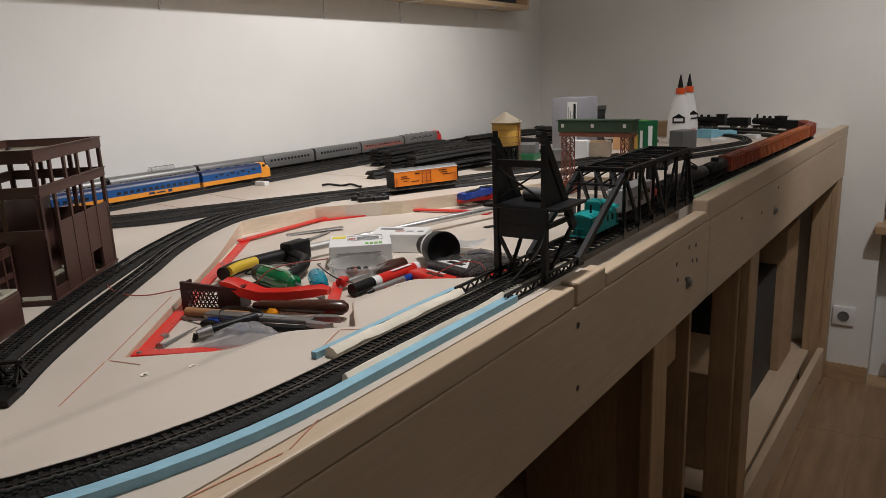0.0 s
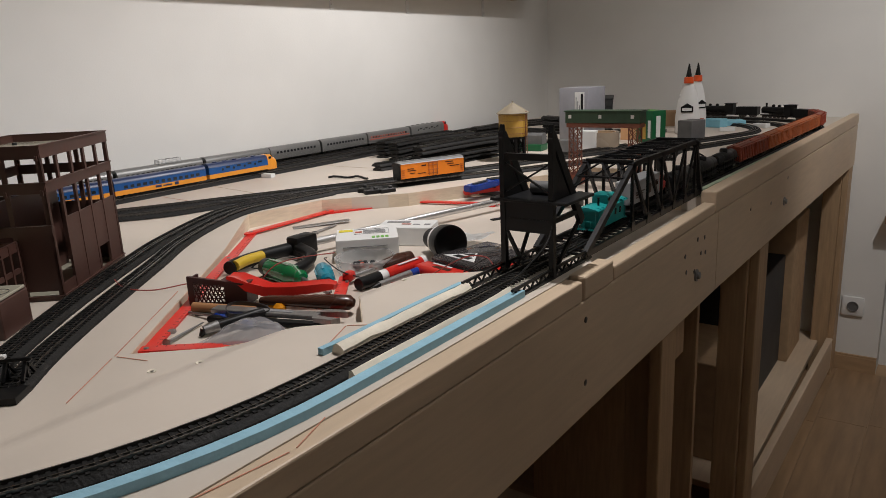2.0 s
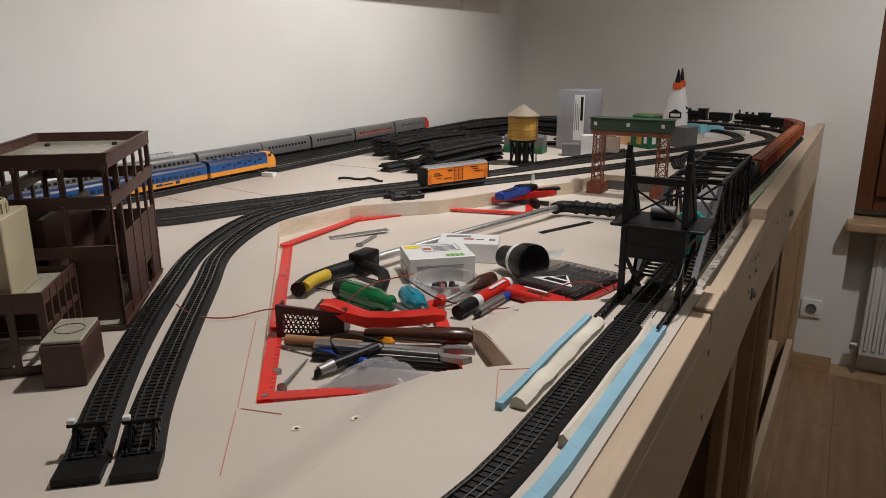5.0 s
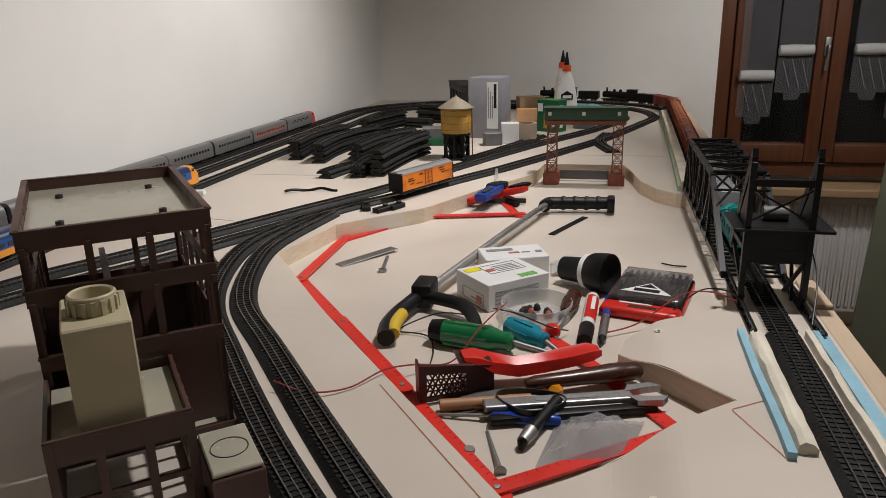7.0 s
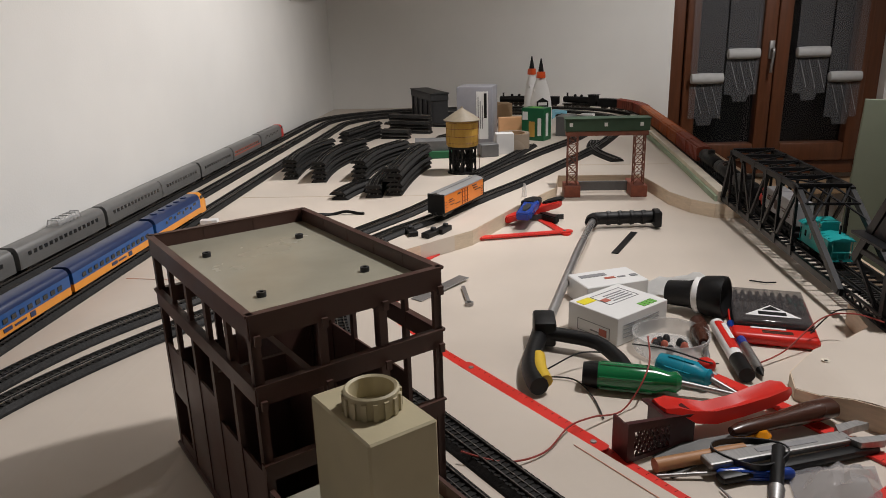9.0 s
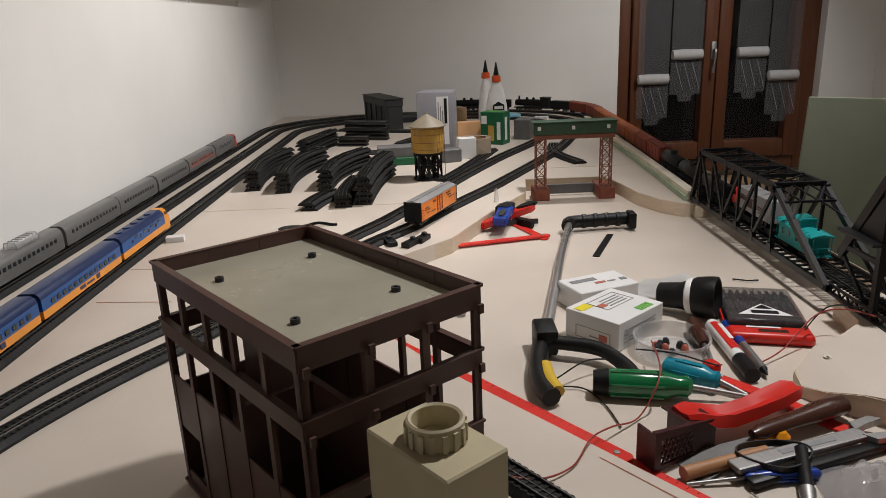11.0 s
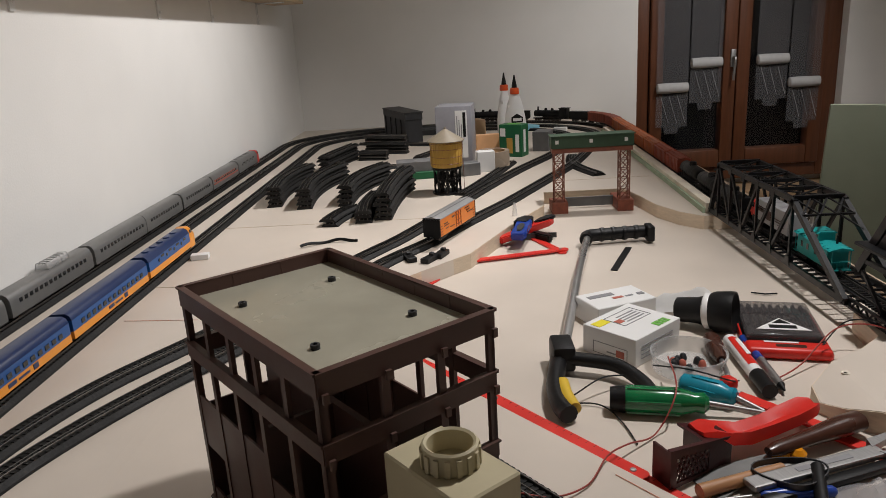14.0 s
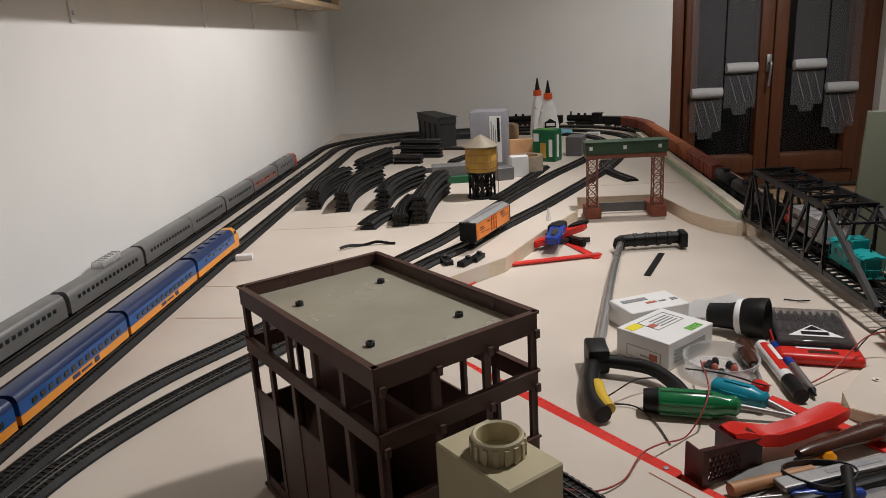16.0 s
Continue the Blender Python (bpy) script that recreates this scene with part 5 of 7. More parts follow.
for s_ in RAILS:
    part("rail", quick(sweep, [(bx, 0.90), (bx, 1.62)], [(s_ - 0.0006, TRACK_H - 0.003), (s_ + 0.0006, TRACK_H - 0.003), (s_ + 0.0006, TRACK_H + 0.0012), (s_ - 0.0006, TRACK_H + 0.0012)], ZU), M_RAIL, btrack)
bm = bmesh.new()
for k in range(96):
    box(bm, bx - 0.015, bx + 0.015, 0.903 + k * 0.0075, 0.9062 + k * 0.0075, ZU + 0.0045, ZU + 0.0075)
tagged(part("sleeper_bed", bm, M_SLEEPER, btrack), kind="stuff")

# lift tower in front of the bridge
gy = 0.984
tower = thing("bridge_tower", pose(bx + 0.003, gy, 0), "black plastic model bridge lift tower over the track", "bridge tower")
for s_ in (-1, 1):
    x = s_ * 0.034
    bm = bmesh.new()
    bar(bm, (x, 0, ZU - 0.002), (x, 0, 1.348), 0.0065, 0.008)
    bar(bm, (x, 0.0, 1.345), (x, 0.082, 1.225), 0.006, 0.012)
    bar(bm, (x, 0.078, 1.23), (x * 0.8, 0.020, ZU + 0.004), 0.004, 0.004)
    prism(bm, [(0.0, 0.0), (0.045, 0.0), (0.0, 0.062)], -0.0022, 0.0022, Matrix.Translation((x, 0.0, 1.265)) @ pose(0, 0, 0, 90, 0, 90))
    bar(bm, (x, 0, 1.24), (x, 0.075, 1.24), 0.005, 0.006)
    prism(bm, [(-0.004, 0), (0.004, 0), (0.0008, 0.012), (-0.0008, 0.012)], -0.003, 0.003, Matrix.Translation((x, 0, 1.345)) @ pose(0, 0, 0, 90, 0, 90))
    part("tower_frame", bm, M_BLACKMETAL, tower)
    bm = bmesh.new()
    bar(bm, (x, -0.10, ZU + 0.012), (x, 0.11, ZU + 0.012), 0.003, 0.003)
    bar(bm, (x, -0.10, ZU + 0.0015), (x, 0.11, ZU + 0.0015), 0.006, 0.003)
    for k in range(10):
        y = -0.098 + k * 0.0208
        bar(bm, (x, y, ZU + 0.002), (x, y + 0.0104, ZU + 0.012), 0.002, 0.002)
        bar(bm, (x, y + 0.0208, ZU + 0.002), (x, y + 0.0104, ZU + 0.012), 0.002, 0.002)
    part("base_girder", bm, M_BLACKMETAL, tower)
members(tower, "cross_brace", M_BLACKMETAL, [((-0.034, 0, 1.318), (0.034, 0, 1.318), 0.006, 0.008), ((-0.034, 0, 1.312), (0.034, 0, 1.272), 0.003, 0.002), ((0.034, 0, 1.312), (-0.034, 0, 1.272), 0.003, 0.002), ((-0.034, 0, 1.235), (0.034, 0, 1.235), 0.006, 0.012), ((-0.034, 0, 1.23), (-0.012, 0, 1.19), 0.004, 0.004), ((0.034, 0, 1.23), (0.012, 0, 1.19), 0.004, 0.004)])
part("girder_plate", quick(rbox, -0.034, 0.034, -0.0025, 0.0025, 1.224, 1.262, 0.0008, 1), M_BLACKMETAL, tower)
bm = bmesh.new()
rbox(bm, -0.05, 0.058, -0.008, 0.07, 1.262, 1.266, 0.0008, 1)
part("platform", bm, M_BLACKMETAL, tower)
bm = bmesh.new()
cyl(bm, (-0.012, 0.036, 1.2745), (0.016, 0.036, 1.2745), 0.0085, n=18)
part("drum", bm, M_GREYP, tower, "light grey winding drum", True)
# ---- factory building ----
LB, WB = 0.2255, 0.141
# local x runs along the front from R to P, local y away from it towards Q
bld = thing("factory_building", pose(-0.973, 0.564, ZU - 0.0168, 0, 0, 40) @ Matrix.Diagonal((1, 1, 1.075, 1)), "unfinished dark brown plastic model factory with open windows", "model building")
HT = 0.190


def wall_grid(owner, length, posts, bands, t, fills, m):
    """Posts at places along x, bands as (z0, z1), fills as (x0, x1, z0, z1)."""
    for x, w in posts:
        part("wall_post", quick(box, x, x + w, 0, t + 0.0005, 0, HT - 0.001, m), M_BROWNBLD, owner)
    for z0, z1 in bands:
        bm = bmesh.new()
        box(bm, 0, length, -0.001, t + 0.0002, z0, z1, m)
        box(bm, -0.001, length + 0.001, -0.0024, t + 0.0002, z1 - 0.0014, z1 + 0.0002, m)
        part("wall_band", bm, M_BROWNBLD, owner)
    for x0, x1, z0, z1 in fills:
        part("wall_panel", quick(box, x0, x1, 0.0008, t - 0.0004, z0, z1, m), M_BROWNBLD, owner)


BANDS = ((HT - 0.0155, HT), (0.133, 0.146), (0.0, 0.006))
# long side that faces the sidings
k5 = [(i * (LB - 0.006) / 5, 0.006) for i in range(6)]
cell = (LB - 0.006) / 5
fill = []
for i in range(5):
    x0, x1 = k5[i][0] + 0.006, k5[i + 1][0]
    if i == 3:
        fill += [(x0, x1, 0.036, 0.096)]
    elif i == 0:
        fill += [(x0, x1, 0.0, 0.020)]
    else:
        fill += [(x0, x1, 0.0, 0.096)]
mside = pose(WB, 0, 0, 0, 0, 90)
wall_grid(bld, LB, k5, BANDS, 0.003, fill, mside)
mside2 = Matrix.Translation((0, LB, 0)) @ pose(0, 0, 0, 0, 0, -90)
fill2 = []
for i in range(5):
    x0, x1 = k5[i][0] + 0.006, k5[i + 1][0]
    if i == 0:
        fill2 += [(x0, x1, 0.0, 0.016), (x0, x1, 0.056, 0.100)]
    elif i in (1, 2):
        fill2 += [(x0, x1, 0.0, 0.10)]
    else:
        fill2 += [(x0, x1, 0.0, 0.085)]
wall_grid(bld, LB, k5, BANDS, 0.003, fill2, mside2)
k3 = [(i * (WB - 0.006) / 3, 0.006) for i in range(4)]
mfront = Matrix.Identity(4)
fill3 = [(k3[2][0] + 0.006, k3[3][0], 0.012, 0.085), (k3[0][0] + 0.006, k3[1][0], 0.0, 0.05), (k3[1][0] + 0.006, k3[2][0], 0.0, 0.075)]
wall_grid(bld, WB, k3, BANDS + ((0.082, 0.094),), 0.003, fill3, mfront)
wall_grid(bld, WB, k3, BANDS, 0.003, [(k3[i][0] + 0.006, k3[i + 1][0], 0.0, 0.09) for i in range(3)], Matrix.Translation((WB, LB, 0)) @ pose(0, 0, 0, 0, 0, 180))
for i in range(4):
    for z in (0.172, 0.131):
        part("bolt_head", quick(box, k3[i][0] + 0.001, k3[i][0] + 0.005, -0.0052, -0.003, z, z + 0.006), M_BROWNBLD, bld)
roof = part("roof", quick(box, 0.003, WB - 0.003, 0.003, LB - 0.003, 0.1765, 0.1795), M_ROOF, bld, "pale grey flat roof panel")
for x, y in ((0.030, 0.055), (WB - 0.030, 0.055), (0.030, LB - 0.055), (WB - 0.030, LB - 0.055)):
    bm = bmesh.new()
    lathe(bm, [(0.0034, 0.1795), (0.0034, 0.1827), (0.0016, 0.1827), (0.0016, 0.180)], 14, Matrix.Translation((x, y, 0)))
    part("mounting_peg", bm, M_DGREY, roof, smooth=True)
bm = bmesh.new()
box(bm, 0.003, WB - 0.003, 0.003, LB - 0.003, 0.0005, 0.002)
part("floor_panel", bm, M_ROOF, bld)
bm = bmesh.new()
box(bm, WB * 0.40, WB * 0.44, 0.02, LB - 0.02, 0.002, 0.120)
box(bm, 0.004, WB * 0.40, 0.09, 0.094, 0.002, 0.120)
part("inner_wall", bm, M_BROWNBLD, bld)
# low annexes in front
AX, AY = 0.096, 0.110
walls = [("annex_wall", 0.0, 0.003, -AY, -0.0035, 0, 0.078)]
walls += [("annex_band", AX - 0.0028, AX, -AY, -0.0035, z0, z1) for z0, z1 in ((0, 0.010), (0.040, 0.046), (0.066, 0.078))]
walls += [("annex_post", AX - 0.003, AX + 0.0008, -AY + k * (AY - 0.0075) / 5, -AY + k * (AY - 0.0075) / 5 + 0.004, 0, 0.077) for k in range(6)]
walls += [("annex_post", x, x + 0.006, -AY - 0.0008, -AY + 0.003, 0, 0.0772) for x in (0.0, 0.030, 0.062, AX - 0.006)]
walls += [("annex_band", 0, AX, -AY, -AY + 0.0028, z0, z1) for z0, z1 in ((0, 0.008), (0.030, 0.034), (0.060, 0.079))]
for nm, *size in walls:
    part(nm, quick(box, *size), M_BROWNBLD, bld)
part("annex_roof", quick(box, 0.004, AX - 0.004, -AY + 0.004, -0.004, 0.066, 0.069), M_ROOF, bld, "pale grey annex roof")
bm = bmesh.new()
rbox(bm, 0.0225, 0.067, -0.100, -0.030, 0.0692, 0.1455, 0.0012, 1)
tank = part("cooling_box", bm, M_BEIGE, bld, "beige plastic rooftop cooling tower box")
bm = bmesh.new()
lathe(bm, [(0.0163, 0.1458), (0.0163, 0.1575), (0.0150, 0.1585), (0.0134, 0.1575), (0.0128, 0.1462)], 28, Matrix.Translation((0.0447, -0.066, 0)))
part("fan_ring", bm, M_BEIGE, tank, smooth=True)
for k in range(16):
    a = 2 * math.pi * k / 16
    part("rib", quick(box, 0.0158, 0.0175, -0.0015, 0.0015, 0.1458, 0.1555, Matrix.Translation((0.0447, -0.066, 0)) @ Matrix.Rotation(a, 4, "Z")), M_BEIGE, tank)
bm = bmesh.new()
rbox(bm, AX + 0.003, AX + 0.041, -0.146, -0.080, 0.0, 0.040, 0.001, 1)
part("small_annex", bm, M_BROWNBLD, bld)
part("small_annex_roof", quick(rbox, AX + 0.004, AX + 0.040, -0.144, -0.082, 0.0405, 0.044, 0.001, 1), M_ROOF, bld)
bm = bmesh.new()
lathe(bm, [(0.0140, 0.0438), (0.0140, 0.0446), (0.0135, 0.0446), (0.0135, 0.0438)], 24, Matrix.Translation((AX + 0.022, -0.113, 0)), caps=False)
part("moulded_ring", bm, M_DGREY, bld)

# ---- water tower ----
wt = thing("water_tower", pose(-0.918, 2.005, ZU) @ Matrix.Diagonal((1, 1, 1.07, 1)), "ochre model water tower on black lattice legs", "water tower")
bm = bmesh.new()
lathe(bm, [(0.037, 0.062), (0.0385, 0.065), (0.0385, 0.118), (0.037, 0.120)], 28)
part("tank", bm, M_OCHRE, wt, "ochre wooden-look tank", True)
bm = bmesh.new()
for k in range(28):
    a = 2 * math.pi * k / 28
    box(bm, 0.0380, 0.0392, -0.0008, 0.0008, 0.064, 0.119, Matrix.Rotation(a, 4, "Z"))
part("staves", bm, M_OCHRE, wt)
bm = bmesh.new()
for z in (0.070, 0.085, 0.102, 0.115):
    lathe(bm, [(0.0388, z), (0.0394, z + 0.0006), (0.0388, z + 0.0012)], 28, caps=False)
part("hoops", bm, M_LATTICE, wt)
bm = bmesh.new()
lathe(bm, [(0.045, 0.1195), (0.045, 0.121), (0.022, 0.135), (0.003, 0.146), (0.002, 0.150)], 28)
part("roof", bm, M_TOWERROOF, wt, "brown conical roof", True)
for r in (0.016, 0.031):
    ring = [(r * math.cos(2 * math.pi * k / 8), r * math.sin(2 * math.pi * k / 8)) for k in range(9)]
    for (x, y), (x2, y2) in zip(ring, ring[1:]):
        members(wt, "leg", M_BLACK, [((x, y, 0.004), (x, y, 0.062), 0.005, 0.005)])
        members(wt, "leg_brace", M_BLACK, [((x, y, 0.008), (x2, y2, 0.058), 0.002, 0.002), ((x2, y2, 0.008), (x, y, 0.058), 0.002, 0.002), ((x, y, 0.033), (x2, y2, 0.033), 0.003, 0.003)])
bm = bmesh.new()
lathe(bm, [(0.036, 0.056), (0.036, 0.062)], 20)
part("tank_floor", bm, M_BLACK, wt)
bm = bmesh.new()
lathe(bm, [(0.038, 0.0), (0.038, 0.004)], 16)
part("base_plate", bm, M_BLACK, wt)
bm = bmesh.new()
for x in (-0.004, 0.004):
    bar(bm, (0.041, x, 0.004), (0.0405, x, 0.125), 0.0012, 0.0012)
for k in range(14):
    bar(bm, (0.041, -0.004, 0.01 + k * 0.0082), (0.041, 0.004, 0.01 + k * 0.0082), 0.001, 0.001)
part("ladder", bm, M_LATTICE, wt)

# ---- signal gantry on brick feet ----
sg = thing("signal_bridge", pose(-0.592, 1.850, ZB) @ Matrix.Diagonal((0.89, 1, 1, 1)), "green model signal cabin bridge on lattice legs and brick feet", "signal bridge")
for s_ in (-1, 1):
    x = s_ * 0.082
    bm = bmesh.new()
    rbox(bm, x - 0.020, x + 0.020, -0.022, 0.060 if s_ > 0 else 0.035, 0.0, 0.026, 0.001, 1)
    part("brick_foot", bm, M_BRICKRED, sg, "brick-patterned red-brown foot")
    bm = bmesh.new()
    for dx in (-0.012, 0.012):
        for dy in (-0.010, 0.014):
            bar(bm, (x + dx, dy, 0.026), (x + dx, dy, 0.136), 0.0024, 0.0024)
    for k in range(5):
        z0, z1 = 0.028 + k * 0.0215, 0.028 + (k + 1) * 0.0215
        for dy in (-0.010, 0.014):
            bar(bm, (x - 0.012, dy, z0), (x + 0.012, dy, z1), 0.0014, 0.0014)
            bar(bm, (x + 0.012, dy, z0), (x - 0.012, dy, z1), 0.0014, 0.0014)
            bar(bm, (x - 0.012, dy, z1), (x + 0.012, dy, z1), 0.0014, 0.0014)
        for dx in (-0.012, 0.012):
            bar(bm, (x + dx, -0.010, z0), (x + dx, 0.014, z1), 0.0014, 0.0014)
            bar(bm, (x + dx, 0.014, z0), (x + dx, -0.010, z1), 0.0014, 0.0014)
    part("lattice_leg", bm, M_LATTICE, sg, "brown lattice leg")
part("girder", quick(rbox, -0.100, 0.100, -0.014, 0.018, 0.136, 0.146, 0.0008, 1), M_LATTICE, sg)
cabin = part("cabin", quick(rbox, -0.102, 0.102, -0.017, 0.021, 0.1465, 0.172, 0.001, 1), M_DKGREEN, sg, "dark green cabin")
part("cabin_roof", quick(section_body, [(-0.104, 0.1722), (0.104, 0.1722), (0.104, 0.1745), (-0.104, 0.1745)], -0.020, 0.024), M_DKGREEN, cabin)
bm = bmesh.new()
for x in (-0.088, -0.004, 0.082):
    box(bm, x - 0.004, x + 0.004, -0.0178, -0.0168, 0.157, 0.165)
part("window_pane", bm, M_WHITE, cabin, "small pale windows")
part("back_plate", quick(rbox, -0.064, 0.064, 0.030, 0.034, 0.004, 0.026, 0.0008, 1), M_GREYP, sg, "grey low wall between the feet")


# ---- boxes, bottles and parts at the far end ----
def bars(owner, name, material, rects, x0=None, y0=None, z0=None, t=0.0006, label=""):
    """Thin printed bars: rects of (a0, a1, b0, b1) on the plane where the one given coordinate is fixed."""
    bm = bmesh.new()
    for a0, a1, b0, b1 in rects:
        if z0 is not None:
            box(bm, a0, a1, b0, b1, z0, z0 + t)
        elif y0 is not None:
            box(bm, a0, a1, y0 - t, y0, b0, b1)
        else:
            box(bm, x0, x0 + t, a0, a1, b0, b1)
    return part(name, bm, material, owner, label)


def glue_bottle(m):
    b = thing("glue_bottle", m, "white plastic glue bottle with orange collar and black tip", "bottle", "glue bottles")
    bm = bmesh.new()
    lathe(bm, [(0.036, 0.0), (0.040, 0.004), (0.0405, 0.05), (0.036, 0.09), (0.026, 0.135), (0.016, 0.163), (0.014, 0.168)], 32, squash=0.62)
    body = part("body", bm, M_WHITEP, b, smooth=True)
    bm = bmesh.new()
    lathe(bm, [(0.006, 0.0), (0.0075, 0.002), (0.0075, 0.008), (0.005, 0.010)], 14, Matrix.Translation((-0.022, 0, 0.125)) @ pose(0, 0, 0, 90, 0, 0))
    part("knob", bm, M_WHITEP, body, smooth=True)
    bm = bmesh.new()
    lathe(bm, [(0.0155, 0.167), (0.0158, 0.172), (0.0148, 0.186), (0.012, 0.188)], 24)
    part("collar", bm, M_CAPRED, b, "orange-red screw collar", True)
    bm = bmesh.new()
    lathe(bm, [(0.0095, 0.188), (0.0085, 0.196), (0.0055, 0.212), (0.0028, 0.226), (0.0022, 0.231)], 20)
    part("tip", bm, M_BLACK, b, "black pointed tip", True)
    bm = bmesh.new()
    prism(bm, [(-0.020, 0.072), (0.020, 0.072), (0.020, 0.090), (0.0, 0.102), (-0.020, 0.090)], -0.0265, -0.0235, pose(0, 0, 0, 90, 0, 0) @ pose(0, 0, 0, 0, 0, 0))
    bmesh.ops.transform(bm, matrix=Matrix.Translation((0, -0.0495, 0)), verts=bm.verts[:])
    part("label_badge", bm, M_BLACK, b, "black house-shaped badge")
    bars(b, "label_bar", M_WHITE, [(-0.015, 0.015, 0.077, 0.087)], y0=-0.0262)
    bars(b, "label_bar", M_INKRED, [(-0.010, 0.012, 0.034, 0.037)], y0=-0.0256)
    bars(b, "label_bar", M_INK, [(-0.018, 0.018, 0.024, 0.0255), (-0.018, 0.014, 0.0195, 0.021), (-0.018, 0.016, 0.015, 0.0165)], y0=-0.0256)


glue_bottle(pose(-0.688, 2.834, ZU, 0, 0, 12))
glue_bottle(pose(-0.712, 3.055, ZU, 0, 0, 60))

sp = thing("screw_box", pose(-0.715, 2.540, ZU, 0, 0, -30) @ Matrix.Diagonal((1, 1, 1.12, 1)), "dark green cardboard screw box with a picture window", "box")
part("carton", quick(rbox, -0.038, 0.038, -0.026, 0.026, 0, 0.088, 0.0012, 1), M_BOXGREEN, sp)
bars(sp, "window", M_OCHRE, [(-0.012, 0.008, 0.010, 0.052)], y0=-0.0264, label="picture of brass screws")
bars(sp, "brand_bar", M_WHITE, [(0.018, 0.030, 0.014, 0.062)], y0=-0.0264)
bars(sp, "label_bar", M_WHITE, [(-0.034, -0.016, 0.056, 0.078)], y0=-0.0264)
bars(sp, "brand_bar", M_WHITE, [(-0.012, 0.004, 0.012, 0.074)], x0=0.0382)
bm = bmesh.new()
box(bm, -0.020, 0.020, -0.012, 0.012, 0.088, 0.0886)
part("top_label", bm, M_INKGREEN, sp)

mg = thing("lamp_carton", pose(-0.893, 2.415, ZU, 0, 0, -8), "silver grey product carton with printed label", "box")
bm = bmesh.new()
rbox(bm, -0.052, 0.052, -0.050, 0.050, 0.0, 0.178, 0.003, 2)
part("carton", bm, M_SILVERCARD, mg, smooth=True)
bars(mg, "white_label", M_WHITE, [(0.006, 0.040, 0.03, 0.165)], y0=-0.0502)
bars(mg, "lettering_bar", M_BLACK, [(0.028, 0.036, 0.090, 0.160)], y0=-0.0509)
bars(mg, "lettering_bar", M_INK, [(0.010 + 0.006 * k, 0.0125 + 0.006 * k, 0.06, 0.15 - 0.012 * k) for k in range(3)], y0=-0.0509)
bars(mg, "white_label", M_WHITE, [(-0.036, 0.010, 0.03, 0.168)], x0=0.0502)
bars(mg, "lettering_bar", M_BLACK, [(-0.004, 0.006, 0.080, 0.160)], x0=0.0509)
bars(mg, "lettering_bar", M_INK, [(-0.032 + 0.007 * k, -0.029 + 0.007 * k, 0.05, 0.15) for k in range(3)], x0=0.0509)

tr = thing("tape_roll", pose(-0.790, 2.335, ZU), "roll of brown packing tape lying flat", "tape roll")
bm = bmesh.new()
lathe(bm, [(0.036, 0.001), (0.047, 0.0), (0.047, 0.050), (0.036, 0.049)], 40, caps=False)
part("tape", bm, M_TAPE, tr, smooth=True)
bm = bmesh.new()
lathe(bm, [(0.0345, 0.0), (0.0358, 0.0), (0.0358, 0.050), (0.0345, 0.050), (0.0345, 0.0)], 40, caps=False)
part("core", bm, M_CARDB, tr, "cardboard core", True)

vb = thing("viaduct_piece", pose(-1.100, 3.15, ZU, 0, 0, 22) @ Matrix.Diagonal((1, 0.9, 0.92, 1)), "dark grey model arched wall section", "model part")
bm = bmesh.new()
rbox(bm, -0.034, 0.034, -0.155, 0.155, 0.090, 0.116, 0.002, 1)
for k in range(5):
    y = -0.150 + k * 0.0725
    box(bm, -0.032, 0.032, y - 0.005 if k else y, y + 0.012, 0.0, 0.090)
box(bm, -0.028, -0.024, -0.150, 0.150, 0.0, 0.09)
part("arched_wall", bm, M_DGREY, vb)
part("coping", quick(rbox, -0.037, 0.037, -0.158, 0.158, 0.1165, 0.121, 0.001, 1), M_DGREY, vb)

for x, y, sx, sy, sz, rz, m_, lab in ((-0.615, 2.63, 0.052, 0.07, 0.062, -20, M_GREYP, "grey moulded stone-look model part"),
                                      (-0.815, 2.28, 0.05, 0.03, 0.058, 10, M_WHITE, "small white cardboard box"),
                                      (-1.00, 2.235, 0.12, 0.055, 0.020, 6, M_BOXGREEN, "flat dark green carton"),
                                      (-0.795, 2.60, 0.075, 0.02, 0.064, 8, M_PEACH, "small peach-coloured printed card box"),
                                      (-0.86, 2.24, 0.05, 0.04, 0.035, 20, M_GREYP, "grey plastic model part"),
                                      (-0.58, 2.95, 0.05, 0.035, 0.012, 15, M_WHITE, "small white plastic block"),
                                      (-0.50, 3.12, 0.05, 0.03, 0.014, -20, M_WHITE, "small white plastic block"),
                                      (-0.63, 3.22, 0.10, 0.07, 0.018, 30, M_PALEBLUE, "pale blue foam offcut"),
                                      (-0.66, 3.12, 0.07, 0.05, 0.030, -15, M_PALEBLUE, "pale blue foam offcut"),
                                      (-0.96, 3.25, 0.16, 0.03, 0.020, 8, M_DGREY, "dark grey plastic model part"),
                                      (-0.84, 3.18, 0.10, 0.07, 0.055, 20, M_CARDB, "brown open cardboard box"),
                                      (-0.80, 2.86, 0.06, 0.05, 0.012, 30, M_GREYP, "grey flat plastic sheet")):
    one("offcut" if "offcut" in lab else "small_part", quick(rbox, -sx / 2, sx / 2, -sy / 2, sy / 2, 0, sz, 0.0015, 1), m_, lab, "model part", "parts at the far end", m=pose(x, y, ZU + 0.0001, 0, 0, rz))
